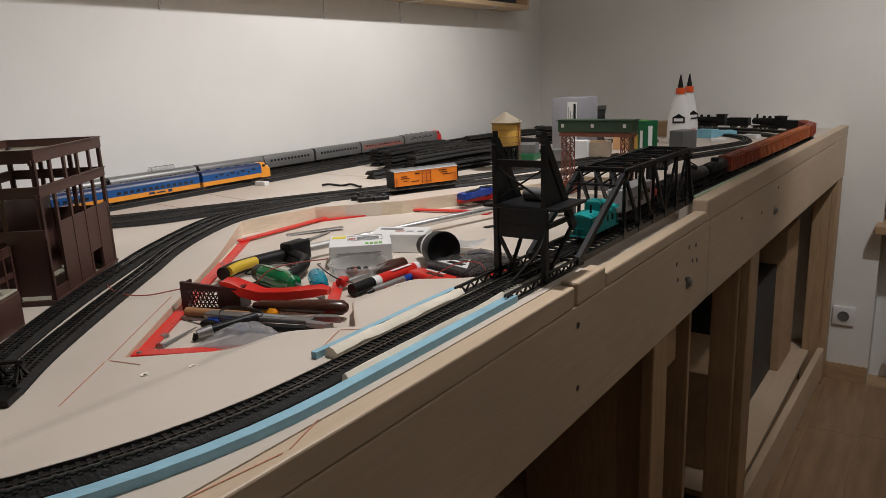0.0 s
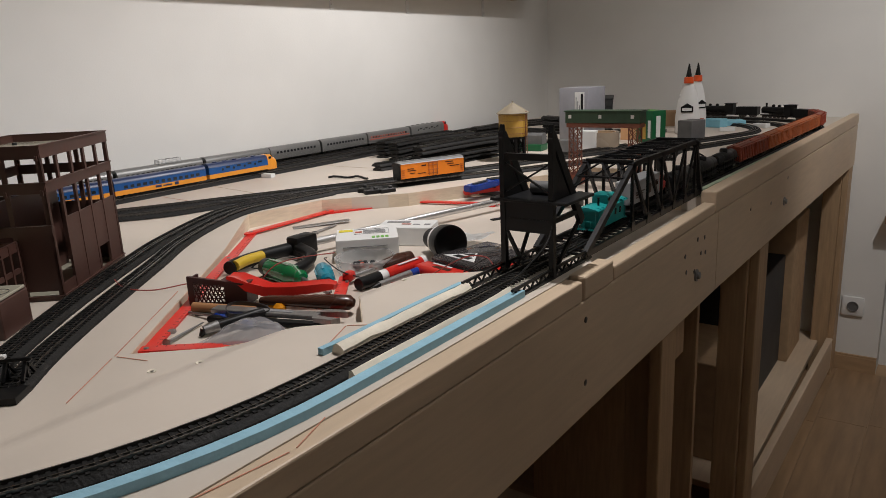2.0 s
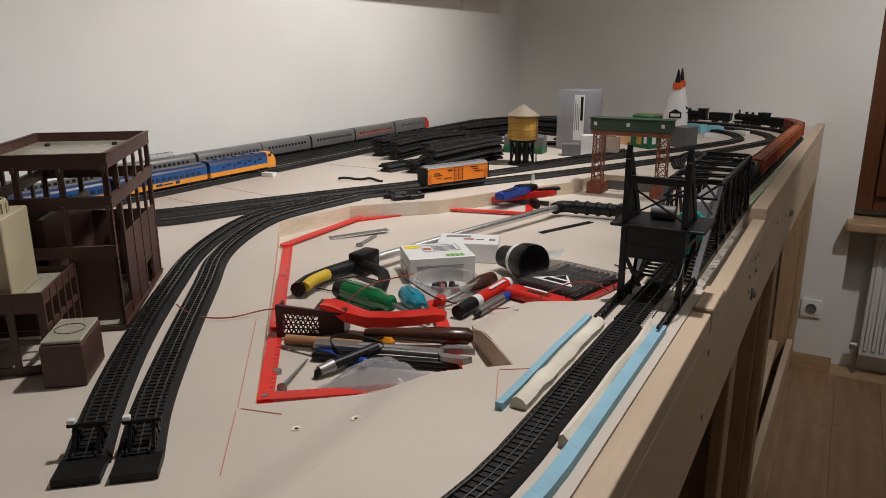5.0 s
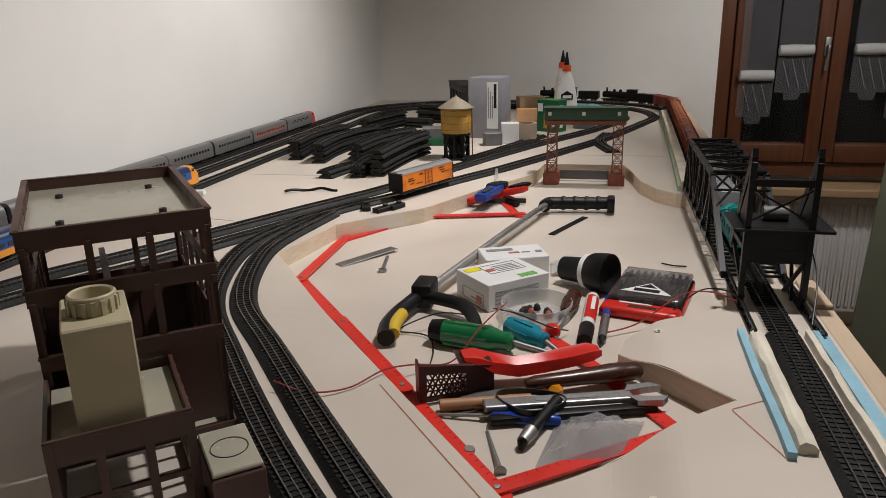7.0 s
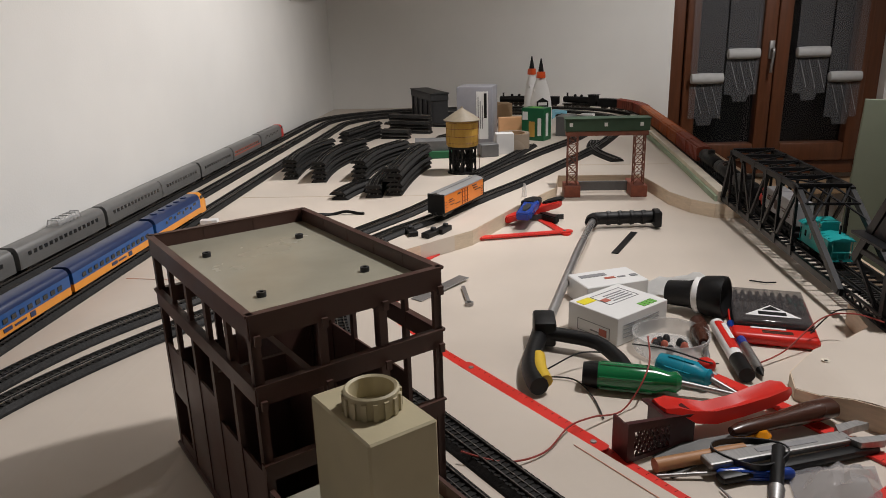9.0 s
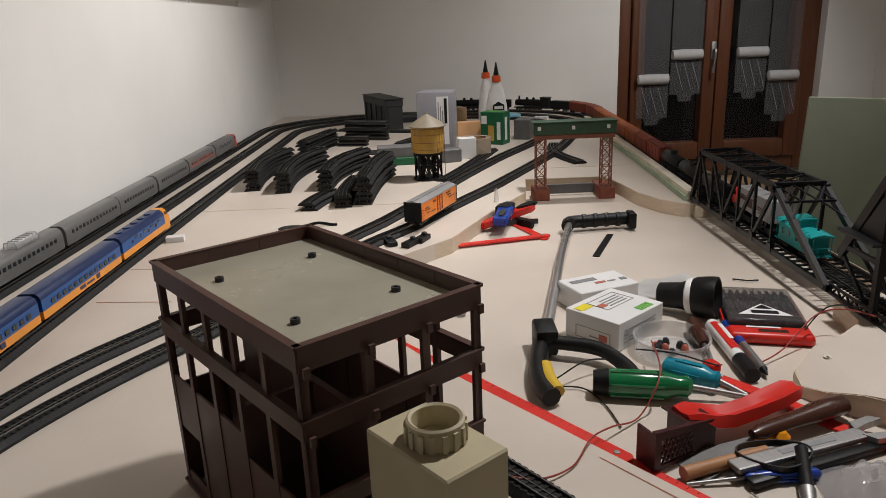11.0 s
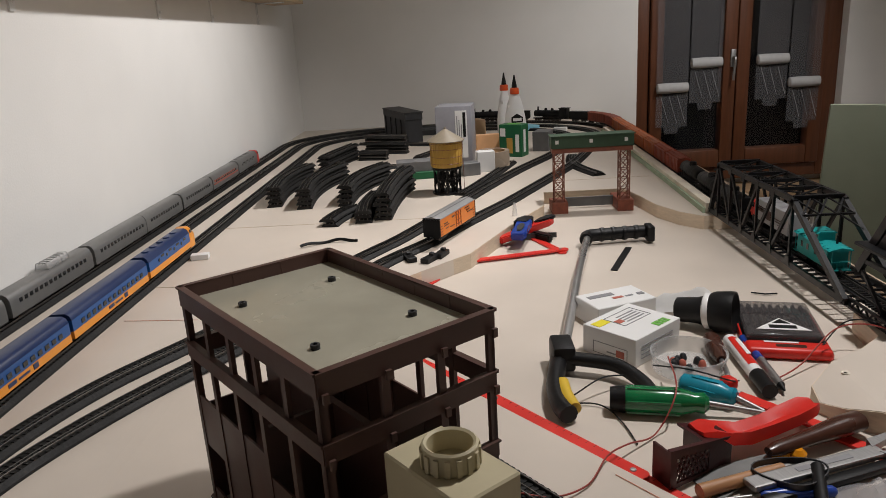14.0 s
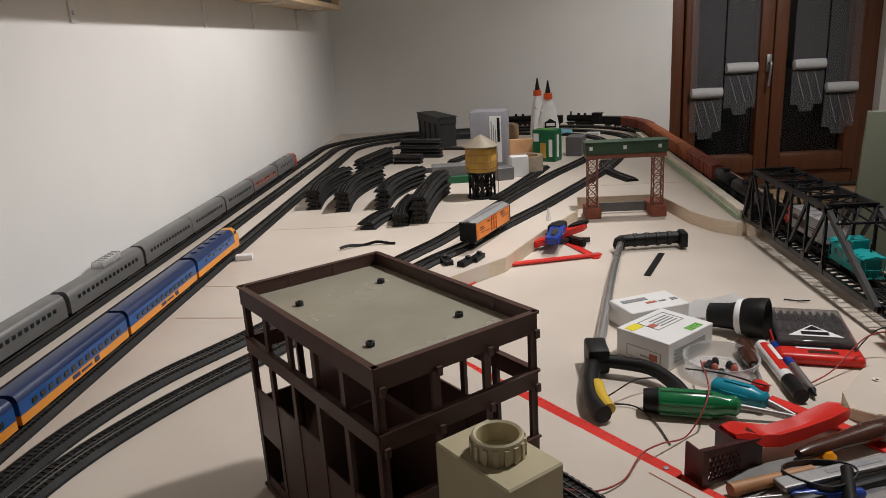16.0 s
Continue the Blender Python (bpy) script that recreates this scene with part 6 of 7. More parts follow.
gb = one("wagon_shell", quick(section_body, [(-0.018, 0.0), (0.018, 0.0), (0.018, 0.026), (0.010, 0.032), (-0.010, 0.032), (-0.018, 0.026)], -0.06, 0.06), M_GREYP, "grey model wagon shell on a flat carton", "model part", m=pose(-1.00, 2.235, ZU + 0.0202, 0, 0, 96))
one("small_bag", quick(rbox, -0.03, 0.03, -0.02, 0.02, 0, 0.012, 0.005, 3), M_BAG, "small clear plastic bag of parts", "plastic bag", m=pose(-0.84, 2.33, ZU + 0.0001, 0, 0, 25), smooth=True)
one("pipe_piece", quick(tube, [(0, 0, 0.012), (0.16, 0.05, 0.012)], 0.012, 12), M_DGREY, "dark round plastic tube on the board", "tube", m=pose(-1.05, 3.35, ZU))
for x, y, r in ((-0.98, 1.385, 20), (-0.945, 1.372, -30), (-0.925, 1.40, -24)):
    tm = thing("turnout_motor", pose(x, y, ZU, 0, 0, r), "small black turnout motor beside the track", "turnout motor", "turnout motors")
    part("body", quick(rbox, -0.008, 0.008, -0.018, 0.018, 0, 0.009, 0.001, 1), M_BLACK, tm)
    part("lever", quick(rbox, -0.004, 0.004, 0.004, 0.012, 0.0092, 0.014, 0.001, 1), M_DGREY, tm)


# ---- tools in the sunken field ----
def on_board(x, y, turn=0.0, z=0.0):
    return pose(x, y, ZB + z, 0, 0, turn)


def facing(a, b):
    """Pose on the board at a whose y axis points to b, and the way's length."""
    d = Vector(b) - Vector(a)
    return on_board(a[0], a[1], math.degrees(math.atan2(-d.x, d.y))), d.length


# folding rule
rule = thing("folding_rule", Matrix.Identity(4), "opened red folding rule lying in a bent line", "folding rule")
chain = [(-0.760, 1.640), (-0.706, 1.487), (-0.890, 1.437), (-0.983, 1.268), (-0.975, 1.060), (-0.857, 0.914), (-0.738, 0.766), (-0.618, 0.615), (-0.469, 0.728), (-0.532, 0.822), (-0.605, 0.915)]
for k, (a, b) in enumerate(zip(chain, chain[1:])):
    a, b = Vector(a), Vector(b)
    d = (b - a).normalized()
    z = ZB + 0.0004 + (0.0030 if k % 2 else 0.0)
    bm = bmesh.new()
    p, q = a - d * 0.010, b + d * 0.010
    side = Vector((-d.y, d.x)) * 0.0078
    ring = []
    for c, s_ in ((p, -1), (q, 1)):
        for i in range(7):
            t = (i / 6 - 0.5) * math.pi
            ring.append(c + d * s_ * 0.006 * math.cos(t) + (side * math.sin(t) * (1 if s_ > 0 else -1)))
    prism(bm, [(v.x, v.y) for v in ring], z, z + 0.0028)
    seg = part("rule_segment", bm, M_RULE, rule)
    bm = bmesh.new()
    lathe(bm, [(0.0032, 0.0), (0.0028, 0.0009), (0.0012, 0.0011)], 12, Matrix.Translation((a.x, a.y, ZB + 0.0063)))
    part("rivet", bm, M_STEEL, rule, "steel hinge rivet", True)
    bm = bmesh.new()
    n_ = int((b - a).length / 0.010)
    for i in range(1, n_):
        c = a + d * i * 0.010
        e = side * 0.85
        bar(bm, (c.x + e.x, c.y + e.y, z + 0.0029), (c.x + e.x * 0.45, c.y + e.y * 0.45, z + 0.0029), 0.0004, 0.0002)
    part("scale_marks", bm, M_HANDLEBROWN, seg)

# hacksaw
hs = thing("hacksaw", Matrix.Identity(4), "hacksaw with a silver tube frame and black grips", "saw")
part("frame_tube", quick(tube, [(-0.768, 0.998, ZB + 0.020), (-0.70, 1.30, ZB + 0.020), (-0.653, 1.505, ZB + 0.020)], 0.0065, 12), M_ALU, hs, "silver tube", True)
bm = bmesh.new()
tube(bm, smooth_path([(-0.772, 1.012, ZB + 0.016), (-0.779, 0.972, ZB + 0.016), (-0.788, 0.925, ZB + 0.015), (-0.790, 0.885, ZB + 0.014), (-0.783, 0.858, ZB + 0.013)], 4), 0.0105, 10)
tube(bm, smooth_path([(-0.776, 0.982, ZB + 0.020), (-0.748, 0.975, ZB + 0.019), (-0.712, 0.958, ZB + 0.018), (-0.692, 0.925, ZB + 0.014), (-0.687, 0.900, ZB + 0.012)], 4), 0.0085, 10)
rbox(bm, -0.784, -0.757, 0.972, 1.017, ZB + 0.004, ZB + 0.036, 0.004)
part("rear_grip", bm, M_BLACK, hs, "black moulded grip", True)
bm = bmesh.new()
tube(bm, smooth_path([(-0.781, 0.920, ZB + 0.018), (-0.781, 0.890, ZB + 0.018), (-0.776, 0.864, ZB + 0.016)], 4), 0.0078, 10)
part("grip_inlay", bm, M_YELLOWP, hs, "yellow rubber inlay", True)
bm = bmesh.new()
tube(bm, smooth_path([(-0.656, 1.500, ZB + 0.018), (-0.648, 1.525, ZB + 0.019), (-0.61, 1.532, ZB + 0.019), (-0.565, 1.538, ZB + 0.019), (-0.530, 1.540, ZB + 0.019)], 4), 0.012, 10)
for k in range(4):
    lathe(bm, [(0.0135, 0), (0.0145, 0.004), (0.0135, 0.008)], 10, Matrix.Translation((-0.625 + 0.022 * k, 1.531 + 0.002 * k, ZB + 0.019)) @ pose(0, 0, 0, 0, 90, 0))
rbox(bm, -0.538, -0.524, 1.512, 1.548, ZB + 0.004, ZB + 0.034, 0.003)
part("front_grip", bm, M_BLACK, hs, "black ribbed front grip", True)
m_, L = facing((-0.632, 1.352), (-0.578, 1.480))
one("saw_blade", quick(rbox, -0.006, 0.006, 0, L, 0.0005, 0.002, 0.0004, 1), M_BLACK, "short black saw blade lying on the board", "saw blade", m=m_)

# white cartons
wg = thing("terminal_carton", pose(-0.684, 0.983, ZB, 0, 0, 42) @ Matrix.Diagonal((0.93, 1.17, 0.88, 1)), "white cardboard box with green and grey print", "box")
part("carton", quick(rbox, 0, 0.104, 0, 0.068, 0.0005, 0.042, 0.0008, 1), M_WHITE, wg)
bars(wg, "sticker", M_YELLOW, [(0.004, 0.028, 0.048, 0.060)], z0=0.0422, label="yellow sticker")
bars(wg, "brand_bar", M_INKGREEN, [(0.060 + 0.0075 * k, 0.0655 + 0.0075 * k, 0.004, 0.014) for k in range(4)], z0=0.0422)
bars(wg, "label_frame", M_INK, [(0.030, 0.090, 0.058, 0.0586), (0.030, 0.090, 0.030, 0.0306), (0.030, 0.0306, 0.030, 0.058), (0.0894, 0.090, 0.030, 0.058)], z0=0.0422)
bars(wg, "label_bar", M_INK, [(0.046, 0.084, 0.050 - 0.005 * k, 0.0515 - 0.005 * k) for k in range(4)], z0=0.0422)
bars(wg, "label_bar", M_INKRED, [(0.032, 0.044, 0.038, 0.046)], z0=0.0422)
bars(wg, "label_bar", M_INK, [(0.010, 0.054, 0.005, 0.0056), (0.010, 0.054, 0.022, 0.0226), (0.010, 0.0106, 0.005, 0.022), (0.0534, 0.054, 0.005, 0.022), (0.014, 0.036, 0.010, 0.012)], x0=-0.0006)
bars(wg, "label_bar", M_INKRED, [(0.014, 0.024, 0.008, 0.018)], x0=-0.0007)
bars(wg, "label_bar", M_INK, [(0.012, 0.085, 0.010 + 0.006 * k, 0.0112 + 0.006 * k) for k in range(4)], y0=-0.0001)
w2 = thing("terminal_carton", pose(-0.660, 1.120, ZB, 0, 0, 22), "white cardboard box lying behind another", "box")
part("carton", quick(rbox, -0.05, 0.045, 0, 0.06, 0.0005, 0.032, 0.0012, 1), M_WHITE, w2)
bars(w2, "label_bar", M_INK, [(-0.040, 0.0, 0.036, 0.046), (0.010, 0.022, 0.022, 0.026), (0.030, 0.040, 0.020, 0.028)], z0=0.0322)
bars(w2, "label_bar", M_INKRED, [(-0.010, 0.006, 0.022, 0.028)], z0=0.0322)
bm = bmesh.new()
n_ = 10
grid = [[bm.verts.new((0.010 * i, 0.010 * j, 0.004 + 0.010 * abs(noise.noise(Vector((i * 0.45, j * 0.45, 3)))) + 0.0016 * i)) for j in range(7)] for i in range(n_)]
for i in range(n_ - 1):
    for j in range(6):
        bm.faces.new((grid[i][j], grid[i + 1][j], grid[i + 1][j + 1], grid[i][j + 1]))
bmesh.ops.solidify(bm, geom=bm.faces[:], thickness=0.0008)
pg = one("paper_leaflet", bm, M_WHITE, "crumpled white paper leaflet on the board", "paper", m=pose(-0.615, 1.135, ZB, 0, 0, 5), smooth=True)

# petri dish with small parts
pd = thing("round_dish", on_board(-0.622, 0.979), "round clear plastic dish with small dark parts", "dish")
bm = bmesh.new()
lathe(bm, [(0.0, 0.0006), (0.0415, 0.0006), (0.043, 0.003), (0.0435, 0.021), (0.0422, 0.021), (0.0418, 0.0032), (0.0, 0.0025)], 40, caps=False)
part("bowl", bm, M_CLEAR, pd, smooth=True)
bm = bmesh.new()
lathe(bm, [(0.0437, 0.0195), (0.0450, 0.0195), (0.0450, 0.0225), (0.0437, 0.0225), (0.0437, 0.0195)], 40, caps=False)
part("rim", bm, M_CLEAR, pd, smooth=True)
for k in range(12):
    a, r = random.uniform(0, 6.28), random.uniform(0.004, 0.026)
    bm = bmesh.new()
    lathe(bm, [(0.0045, 0), (0.005, 0.002), (0.0035, 0.007), (0.002, 0.0085)], 10, Matrix.Translation((r * math.cos(a) - 0.004, r * math.sin(a) + 0.010, 0.0028)))
    part("small_fitting", bm, M_DGREY if k < 9 else M_INKRED, pd, smooth=True)

# torch
tc_ = thing("torch", pose(-0.542, 1.080, ZB + 0.0285, 0, 0, -122), "black torch with a white ring", "torch")
bm = bmesh.new()
lathe(bm, [(0.013, -0.066), (0.0165, -0.064), (0.0175, -0.046), (0.018, -0.036), (0.0205, -0.028)], 24, pose(0, 0, 0, -84, 0, 0))
part("barrel", bm, M_BLACK, tc_, smooth=True)
bm = bmesh.new()
lathe(bm, [(0.0207, -0.028), (0.0240, -0.026), (0.0245, -0.020), (0.0240, -0.019)], 28, pose(0, 0, 0, -84, 0, 0))
part("ring", bm, M_WHITEP, tc_, "white ring", True)
bm = bmesh.new()
lathe(bm, [(0.0240, -0.019), (0.0265, -0.013), (0.0278, 0.006), (0.0272, 0.012), (0.0250, 0.012), (0.014, 0.002), (0.004, 0.0)], 32, pose(0, 0, 0, -84, 0, 0))
part("head", bm, M_BLACK, tc_, smooth=True)

# bit set
bs = thing("bit_set", pose(-0.480, 1.062, ZB, 0, 0, -13.5) @ Matrix.Diagonal((0.9, 1, 1, 1)), "red case of screwdriver bits with a clear lid", "bit case")
part("tray", quick(rbox, -0.054, 0.054, -0.060, 0.072, 0.0005, 0.012, 0.005, 3), M_BLACK, bs, smooth=True)
bm = bmesh.new()
rbox(bm, -0.054, 0.054, -0.080, -0.050, 0.0005, 0.015, 0.006, 3)
rbox(bm, -0.055, -0.049, -0.075, 0.060, 0.001, 0.010, 0.002)
rbox(bm, 0.049, 0.055, -0.075, 0.060, 0.001, 0.010, 0.002)
part("red_edge", bm, M_RED, bs, "red plastic handle edge", True)
part("carry_slot", quick(rbox, -0.016, 0.022, -0.072, -0.064, 0.0145, 0.0156, 0.0004, 1), M_HANDLEBROWN, bs)
bars(bs, "brand_bar", M_WHITE, [(-0.030, 0.014, -0.0605, -0.0565)], z0=0.0152)
for row, y in enumerate((0.012, 0.050)):
    for k in range(9):
        bm = bmesh.new()
        cyl(bm, (-0.042 + k * 0.0105, y - 0.014, 0.0145), (-0.042 + k * 0.0105, y + 0.016, 0.0145), 0.0032, n=6)
        part("bit", bm, M_DGREY, bs)
bm = bmesh.new()
prism(bm, [(-0.036, -0.034), (0.036, -0.034), (0.0, 0.004)], 0.0215, 0.0221)
part("label", bm, M_WHITE, bs, "white triangular label")
bm = bmesh.new()
prism(bm, [(-0.012, -0.014), (0.012, -0.014), (0.0, 0.000)], 0.0222, 0.0226)
box(bm, -0.018, 0.018, -0.030, -0.020, 0.0222, 0.0226)
part("label_bar", bm, M_BLACK, bs)
part("lid", quick(rbox, -0.051, 0.051, -0.048, 0.070, 0.0125, 0.0212, 0.004, 3), M_CASE, bs, "smoky clear lid", True)

# marker and pen
m_, L = facing((-0.554, 1.032), (-0.560, 0.895))
mk = thing("marker_pen", m_ @ pose(0, 0, 0.0095), "white marker pen with red label and black cap", "marker")
part("barrel", quick(cyl, (0, 0, 0), (0, 0.098, 0), 0.0086, n=20), M_WHITEP, mk, smooth=True)
part("cap", quick(cyl, (0, 0.098, 0), (0, L, 0), 0.0092, 0.0086, n=20), M_BLACK, mk, "black cap", True)
bm = bmesh.new()
lathe(bm, [(0.0089, 0.008), (0.0089, 0.084)], 20, pose(0, 0, 0, -90, 0, 0), caps=False)
bmesh.ops.delete(bm, geom=[f for f in bm.faces if f.calc_center_median().x > 0.004 or f.calc_center_median().z < -0.003], context="FACES")
part("label", bm, M_RED, mk, "red label")
bars(mk, "brand_bar", M_WHITE, [(-0.006, -0.001, 0.016, 0.060)], z0=0.0088, t=0.0005)
m_, L = facing((-0.533, 1.042), (-0.541, 0.902))
pn = thing("ballpoint_pen", m_ @ pose(0, 0, 0.0065), "blue and silver ballpoint pen", "pen")
part("barrel", quick(cyl, (0, 0, 0), (0, 0.065, 0), 0.0055, n=14), M_BLUEP, pn, smooth=True)
part("grip", quick(cyl, (0, 0.065, 0), (0, L - 0.012, 0), 0.0055, 0.005, n=14), M_STEEL, pn, "silver grip", True)
part("tip", quick(cyl, (0, L - 0.012, 0), (0, L, 0), 0.0045, 0.001, n=12), M_BLACK, pn, smooth=True)
m_, L = facing((-0.577, 1.037), (-0.595, 0.902))
bu = thing("wood_handled_tool", m_ @ pose(0, 0, 0.0125), "small tool with a brown wooden handle", "tool")
bm = bmesh.new()
lathe(bm, [(0.004, 0), (0.010, 0.006), (0.0115, 0.03), (0.009, 0.055), (0.006, 0.068)], 16, pose(0, 0, 0, -90, 0, 0))
part("handle", bm, M_HANDLEBROWN, bu, smooth=True)
part("hook", quick(tube, smooth_path([(0, 0.066, 0), (0.0, 0.10, -0.002), (0.006, 0.120, -0.006), (-0.006, 0.135, -0.008)], 4), 0.003, 8), M_STEEL, bu, smooth=True)


def screwdriver(a, b, c, r, handle_mat, label, shaft_r=0.003):
    """Handle from a to b, blade on to c."""
    m0, L0 = facing(a, b)
    L1 = (Vector(c) - Vector(b)).length
    t = thing("screwdriver", m0 @ pose(0, 0, r + 0.0006), label, "screwdriver", "screwdrivers")
    bm = bmesh.new()
    lathe(bm, [(r * 0.55, 0), (r * 0.92, 0.003), (r, 0.012), (r, L0 * 0.72), (r * 0.72, L0 * 0.86), (r * 0.8, L0 * 0.95), (r * 0.5, L0)], 20, pose(0, 0, 0, -90, 0, 0))
    h_ = part("handle", bm, handle_mat, t, smooth=True)
    bm = bmesh.new()
    for k in range(6):
        a_ = k * math.pi / 3 + 0.3
        bar(bm, (r * math.cos(a_), 0.014, r * math.sin(a_)), (r * math.cos(a_), L0 * 0.70, r * math.sin(a_)), 0.0022, 0.0022)
    part("grip_rib", bm, handle_mat, h_)
    part("blade", quick(cyl, (0, L0, 0), (0, L0 + L1, -r * 0.6), shaft_r, shaft_r * 0.8, n=12), M_STEEL, t, "steel blade", True)
    return t


sd = screwdriver((-0.731, 0.885), (-0.636, 0.866), (-0.575, 0.868), 0.0145, M_HANDLEGREEN, "screwdriver with a translucent green handle")
part("end_cap", quick(cyl, (0, -0.004, 0), (0, 0.012, 0), 0.0125, 0.0150, n=18), M_BLACK, sd, "black end cap", True)
screwdriver((-0.650, 0.918), (-0.602, 0.879), (-0.577, 0.866), 0.0125, M_TEALHANDLE, "short screwdriver with a petrol blue handle")
screwdriver((-0.575, 0.7235), (-0.640, 0.7215), (-0.690, 0.7215), 0.0055, M_BLUEP, "thin screwdriver with a blue handle", 0.002)
m_, L = facing((-0.600, 0.925), (-0.585, 0.885))
one("red_cap", quick(rbox, -0.008, 0.008, 0, 0.018, 0.004, 0.018, 0.005, 3), M_RED, "small red plastic cap among the tools", "cap", m=m_, smooth=True)

# rasp plane: perforated head with a red scoop handle
def loft(bm, rows):
    """A flat bar through rows of (x, y, z, width, thickness) along y."""
    rings = []
    for x, y, z, w, t in rows:
        rings.append([bm.verts.new(p) for p in ((x - w, y, z), (x - w * 0.8, y, z + t), (x, y, z + t * 0.55), (x + w * 0.8, y, z + t), (x + w, y, z), (x, y, z - t * 0.5))])
    for a, b in zip(rings, rings[1:]):
        for i in range(6):
            bm.faces.new((a[i], a[(i + 1) % 6], b[(i + 1) % 6], b[i]))
    bm.faces.new(rings[0][::-1])
    bm.faces.new(rings[-1])


rp = thing("rasp_plane", pose(-0.690, 0.774, ZB, 0, 0, -67) @ Matrix.Diagonal((1, 0.97, 1.1, 1)), "red plastic rasp plane with a perforated dark head", "rasp")


def head_point(u, v, w):
    """A point of the tapering head: u along it, v across it, w upwards, each from 0 to 1."""
    half = 0.025 - 0.010 * u
    return Vector((-half + 2 * half * v, -0.036 + 0.080 * u, 0.002 + w * (0.036 - 0.010 * u)))


head = None
for (u0, u1), (v0, v1), (w0, w1) in (((0.55, 1), (0, 1), (0.93, 1)), ((0, 0.55), (0.90, 1), (0.93, 1)), ((0, 0.03), (0.5, 1), (0, 0.93)), ((0.62, 1), (0.06, 1), (0, 0.93)), ((0.03, 0.62), (0.94, 1), (0, 0.12)), ((0.03, 0.62), (0.94, 1), (0.80, 0.93)), ((0.03, 0.10), (0.94, 1), (0.12, 0.80))):
    bm = bmesh.new()
    vs = [bm.verts.new(head_point(u, v, w)) for w in (w0, w1) for v in (v0, v1) for u in (u0, u1)]
    for f in ((0, 2, 3, 1), (4, 5, 7, 6), (0, 1, 5, 4), (1, 3, 7, 5), (3, 2, 6, 7), (2, 0, 4, 6)):
        bm.faces.new([vs[i] for i in f])
    if head:
        part("head_wall", bm, M_DARKRED, head)
    else:
        head = part("head", bm, M_DARKRED, rp, "dark red-black head")
for k in range(9):
    for lean in (-1, 1):
        u = 0.06 + 0.072 * k
        p, q = (u, u + 0.16) if lean > 0 else (u + 0.16, u)
        if max(p, q) > 0.70:
            continue
        part("grille_bar", quick(bar, head_point(p, 0.97, 0.10), head_point(q, 0.97, 0.82), 0.0016, 0.0016), M_DARKRED, head)
for k in range(5):
    w = 0.12 + 0.16 * k
    part("grille_bar", quick(bar, head_point(0.08, 0.96, w), head_point(0.62, 0.96, w), 0.0012, 0.0012), M_DARKRED, head)
bm = bmesh.new()
loft(bm, [(0, 0.014, 0.0325, 0.012, 0.003), (0, 0.028, 0.030, 0.016, 0.005), (0.001, 0.044, 0.020, 0.017, 0.010), (0.002, 0.070, 0.013, 0.013, 0.011), (0.003, 0.100, 0.015, 0.013, 0.010), (0.003, 0.130, 0.019, 0.015, 0.009), (0.002, 0.152, 0.022, 0.014, 0.008), (0.001, 0.164, 0.023, 0.008, 0.005)])
part("handle", bm, M_RED, rp, "glossy red scoop handle", True)

# putty knife, wooden handle, spanner, strap, pliers
m_, L = facing((-0.501, 0.822), (-0.613, 0.772))
pk = thing("putty_knife", m_ @ pose(0, 0, 0.0155), "putty knife with a dark brown handle", "putty knife")
bm = bmesh.new()
lathe(bm, [(0.006, 0), (0.0115, 0.006), (0.0120, 0.03), (0.0088, 0.075), (0.0080, L - 0.01), (0.005, L)], 18, pose(0, 0, 0, -90, 0, 0), squash=0.8)
part("handle", bm, M_HANDLEBROWN, pk, smooth=True)
bm = bmesh.new()
prism(bm, [(-0.007, L - 0.005), (0.007, L - 0.005), (0.022, L + 0.075), (-0.022, L + 0.08)], -0.0008, 0.0008, pose(0, 0, 0, -4, 0, 0))
part("blade", bm, M_BLADE, pk, "steel blade")
m_, L = facing((-0.690, 0.728), (-0.606, 0.757))
ch = thing("wooden_handle_tool", m_ @ pose(0, 0, 0.0075), "slim tool with a light wooden handle", "tool")
part("handle", quick(cyl, (0, 0, 0), (0, L, 0), 0.0065, 0.0055, n=14), M_WOODHANDLE, ch, smooth=True)
part("ferrule", quick(cyl, (0, L, 0), (0, L + 0.03, 0), 0.004, 0.002, n=12), M_STEEL, ch, smooth=True)
m_, L = facing((-0.648, 0.728), (-0.492, 0.778))
sw = thing("spanner", m_ @ pose(0, 0, 0.012), "steel open-ended spanner across other tools", "spanner")
bm = bmesh.new()
rbox(bm, -0.0085, 0.0085, 0.0, L - 0.02, -0.003, 0.003, 0.0018)
for s_ in (-1, 1):
    prism(bm, [(s_ * 0.004, L - 0.026), (s_ * 0.016, L - 0.020), (s_ * 0.018, L + 0.004), (s_ * 0.010, L + 0.012), (s_ * 0.0085, L - 0.006)][::s_], -0.0035, 0.0035)
part("jaw_and_shaft", bm, M_STEEL, sw)
part("stamped_bar", quick(box, -0.003, 0.003, 0.05, 0.11, 0.003, 0.0034), M_INK, sw)
m_, L = facing((-0.640, 0.713), (-0.488, 0.766))
one("black_lever", quick(rbox, -0.006, 0.006, 0, L, 0.002, 0.010, 0.003, 2), M_BLACK, "long black steel lever among the tools", "lever", m=m_, smooth=True)
bm = bmesh.new()
ring = [(-0.605 + 0.031 * math.cos(a) + 0.006 * math.sin(2 * a), 0.740 + 0.021 * math.sin(a)) for a in [2 * math.pi * i / 32 for i in range(33)]]
sweep(bm, ring, [(-0.0006, 0.0), (0.0006, 0.0), (0.0006, 0.006), (-0.0006, 0.006)], ZB + 0.0105)
one("rubber_strap", bm, M_DGREY, "dark grey rubber strap loop on the tools", "strap")
m_, L = facing((-0.580, 0.748), (-0.607, 0.676))
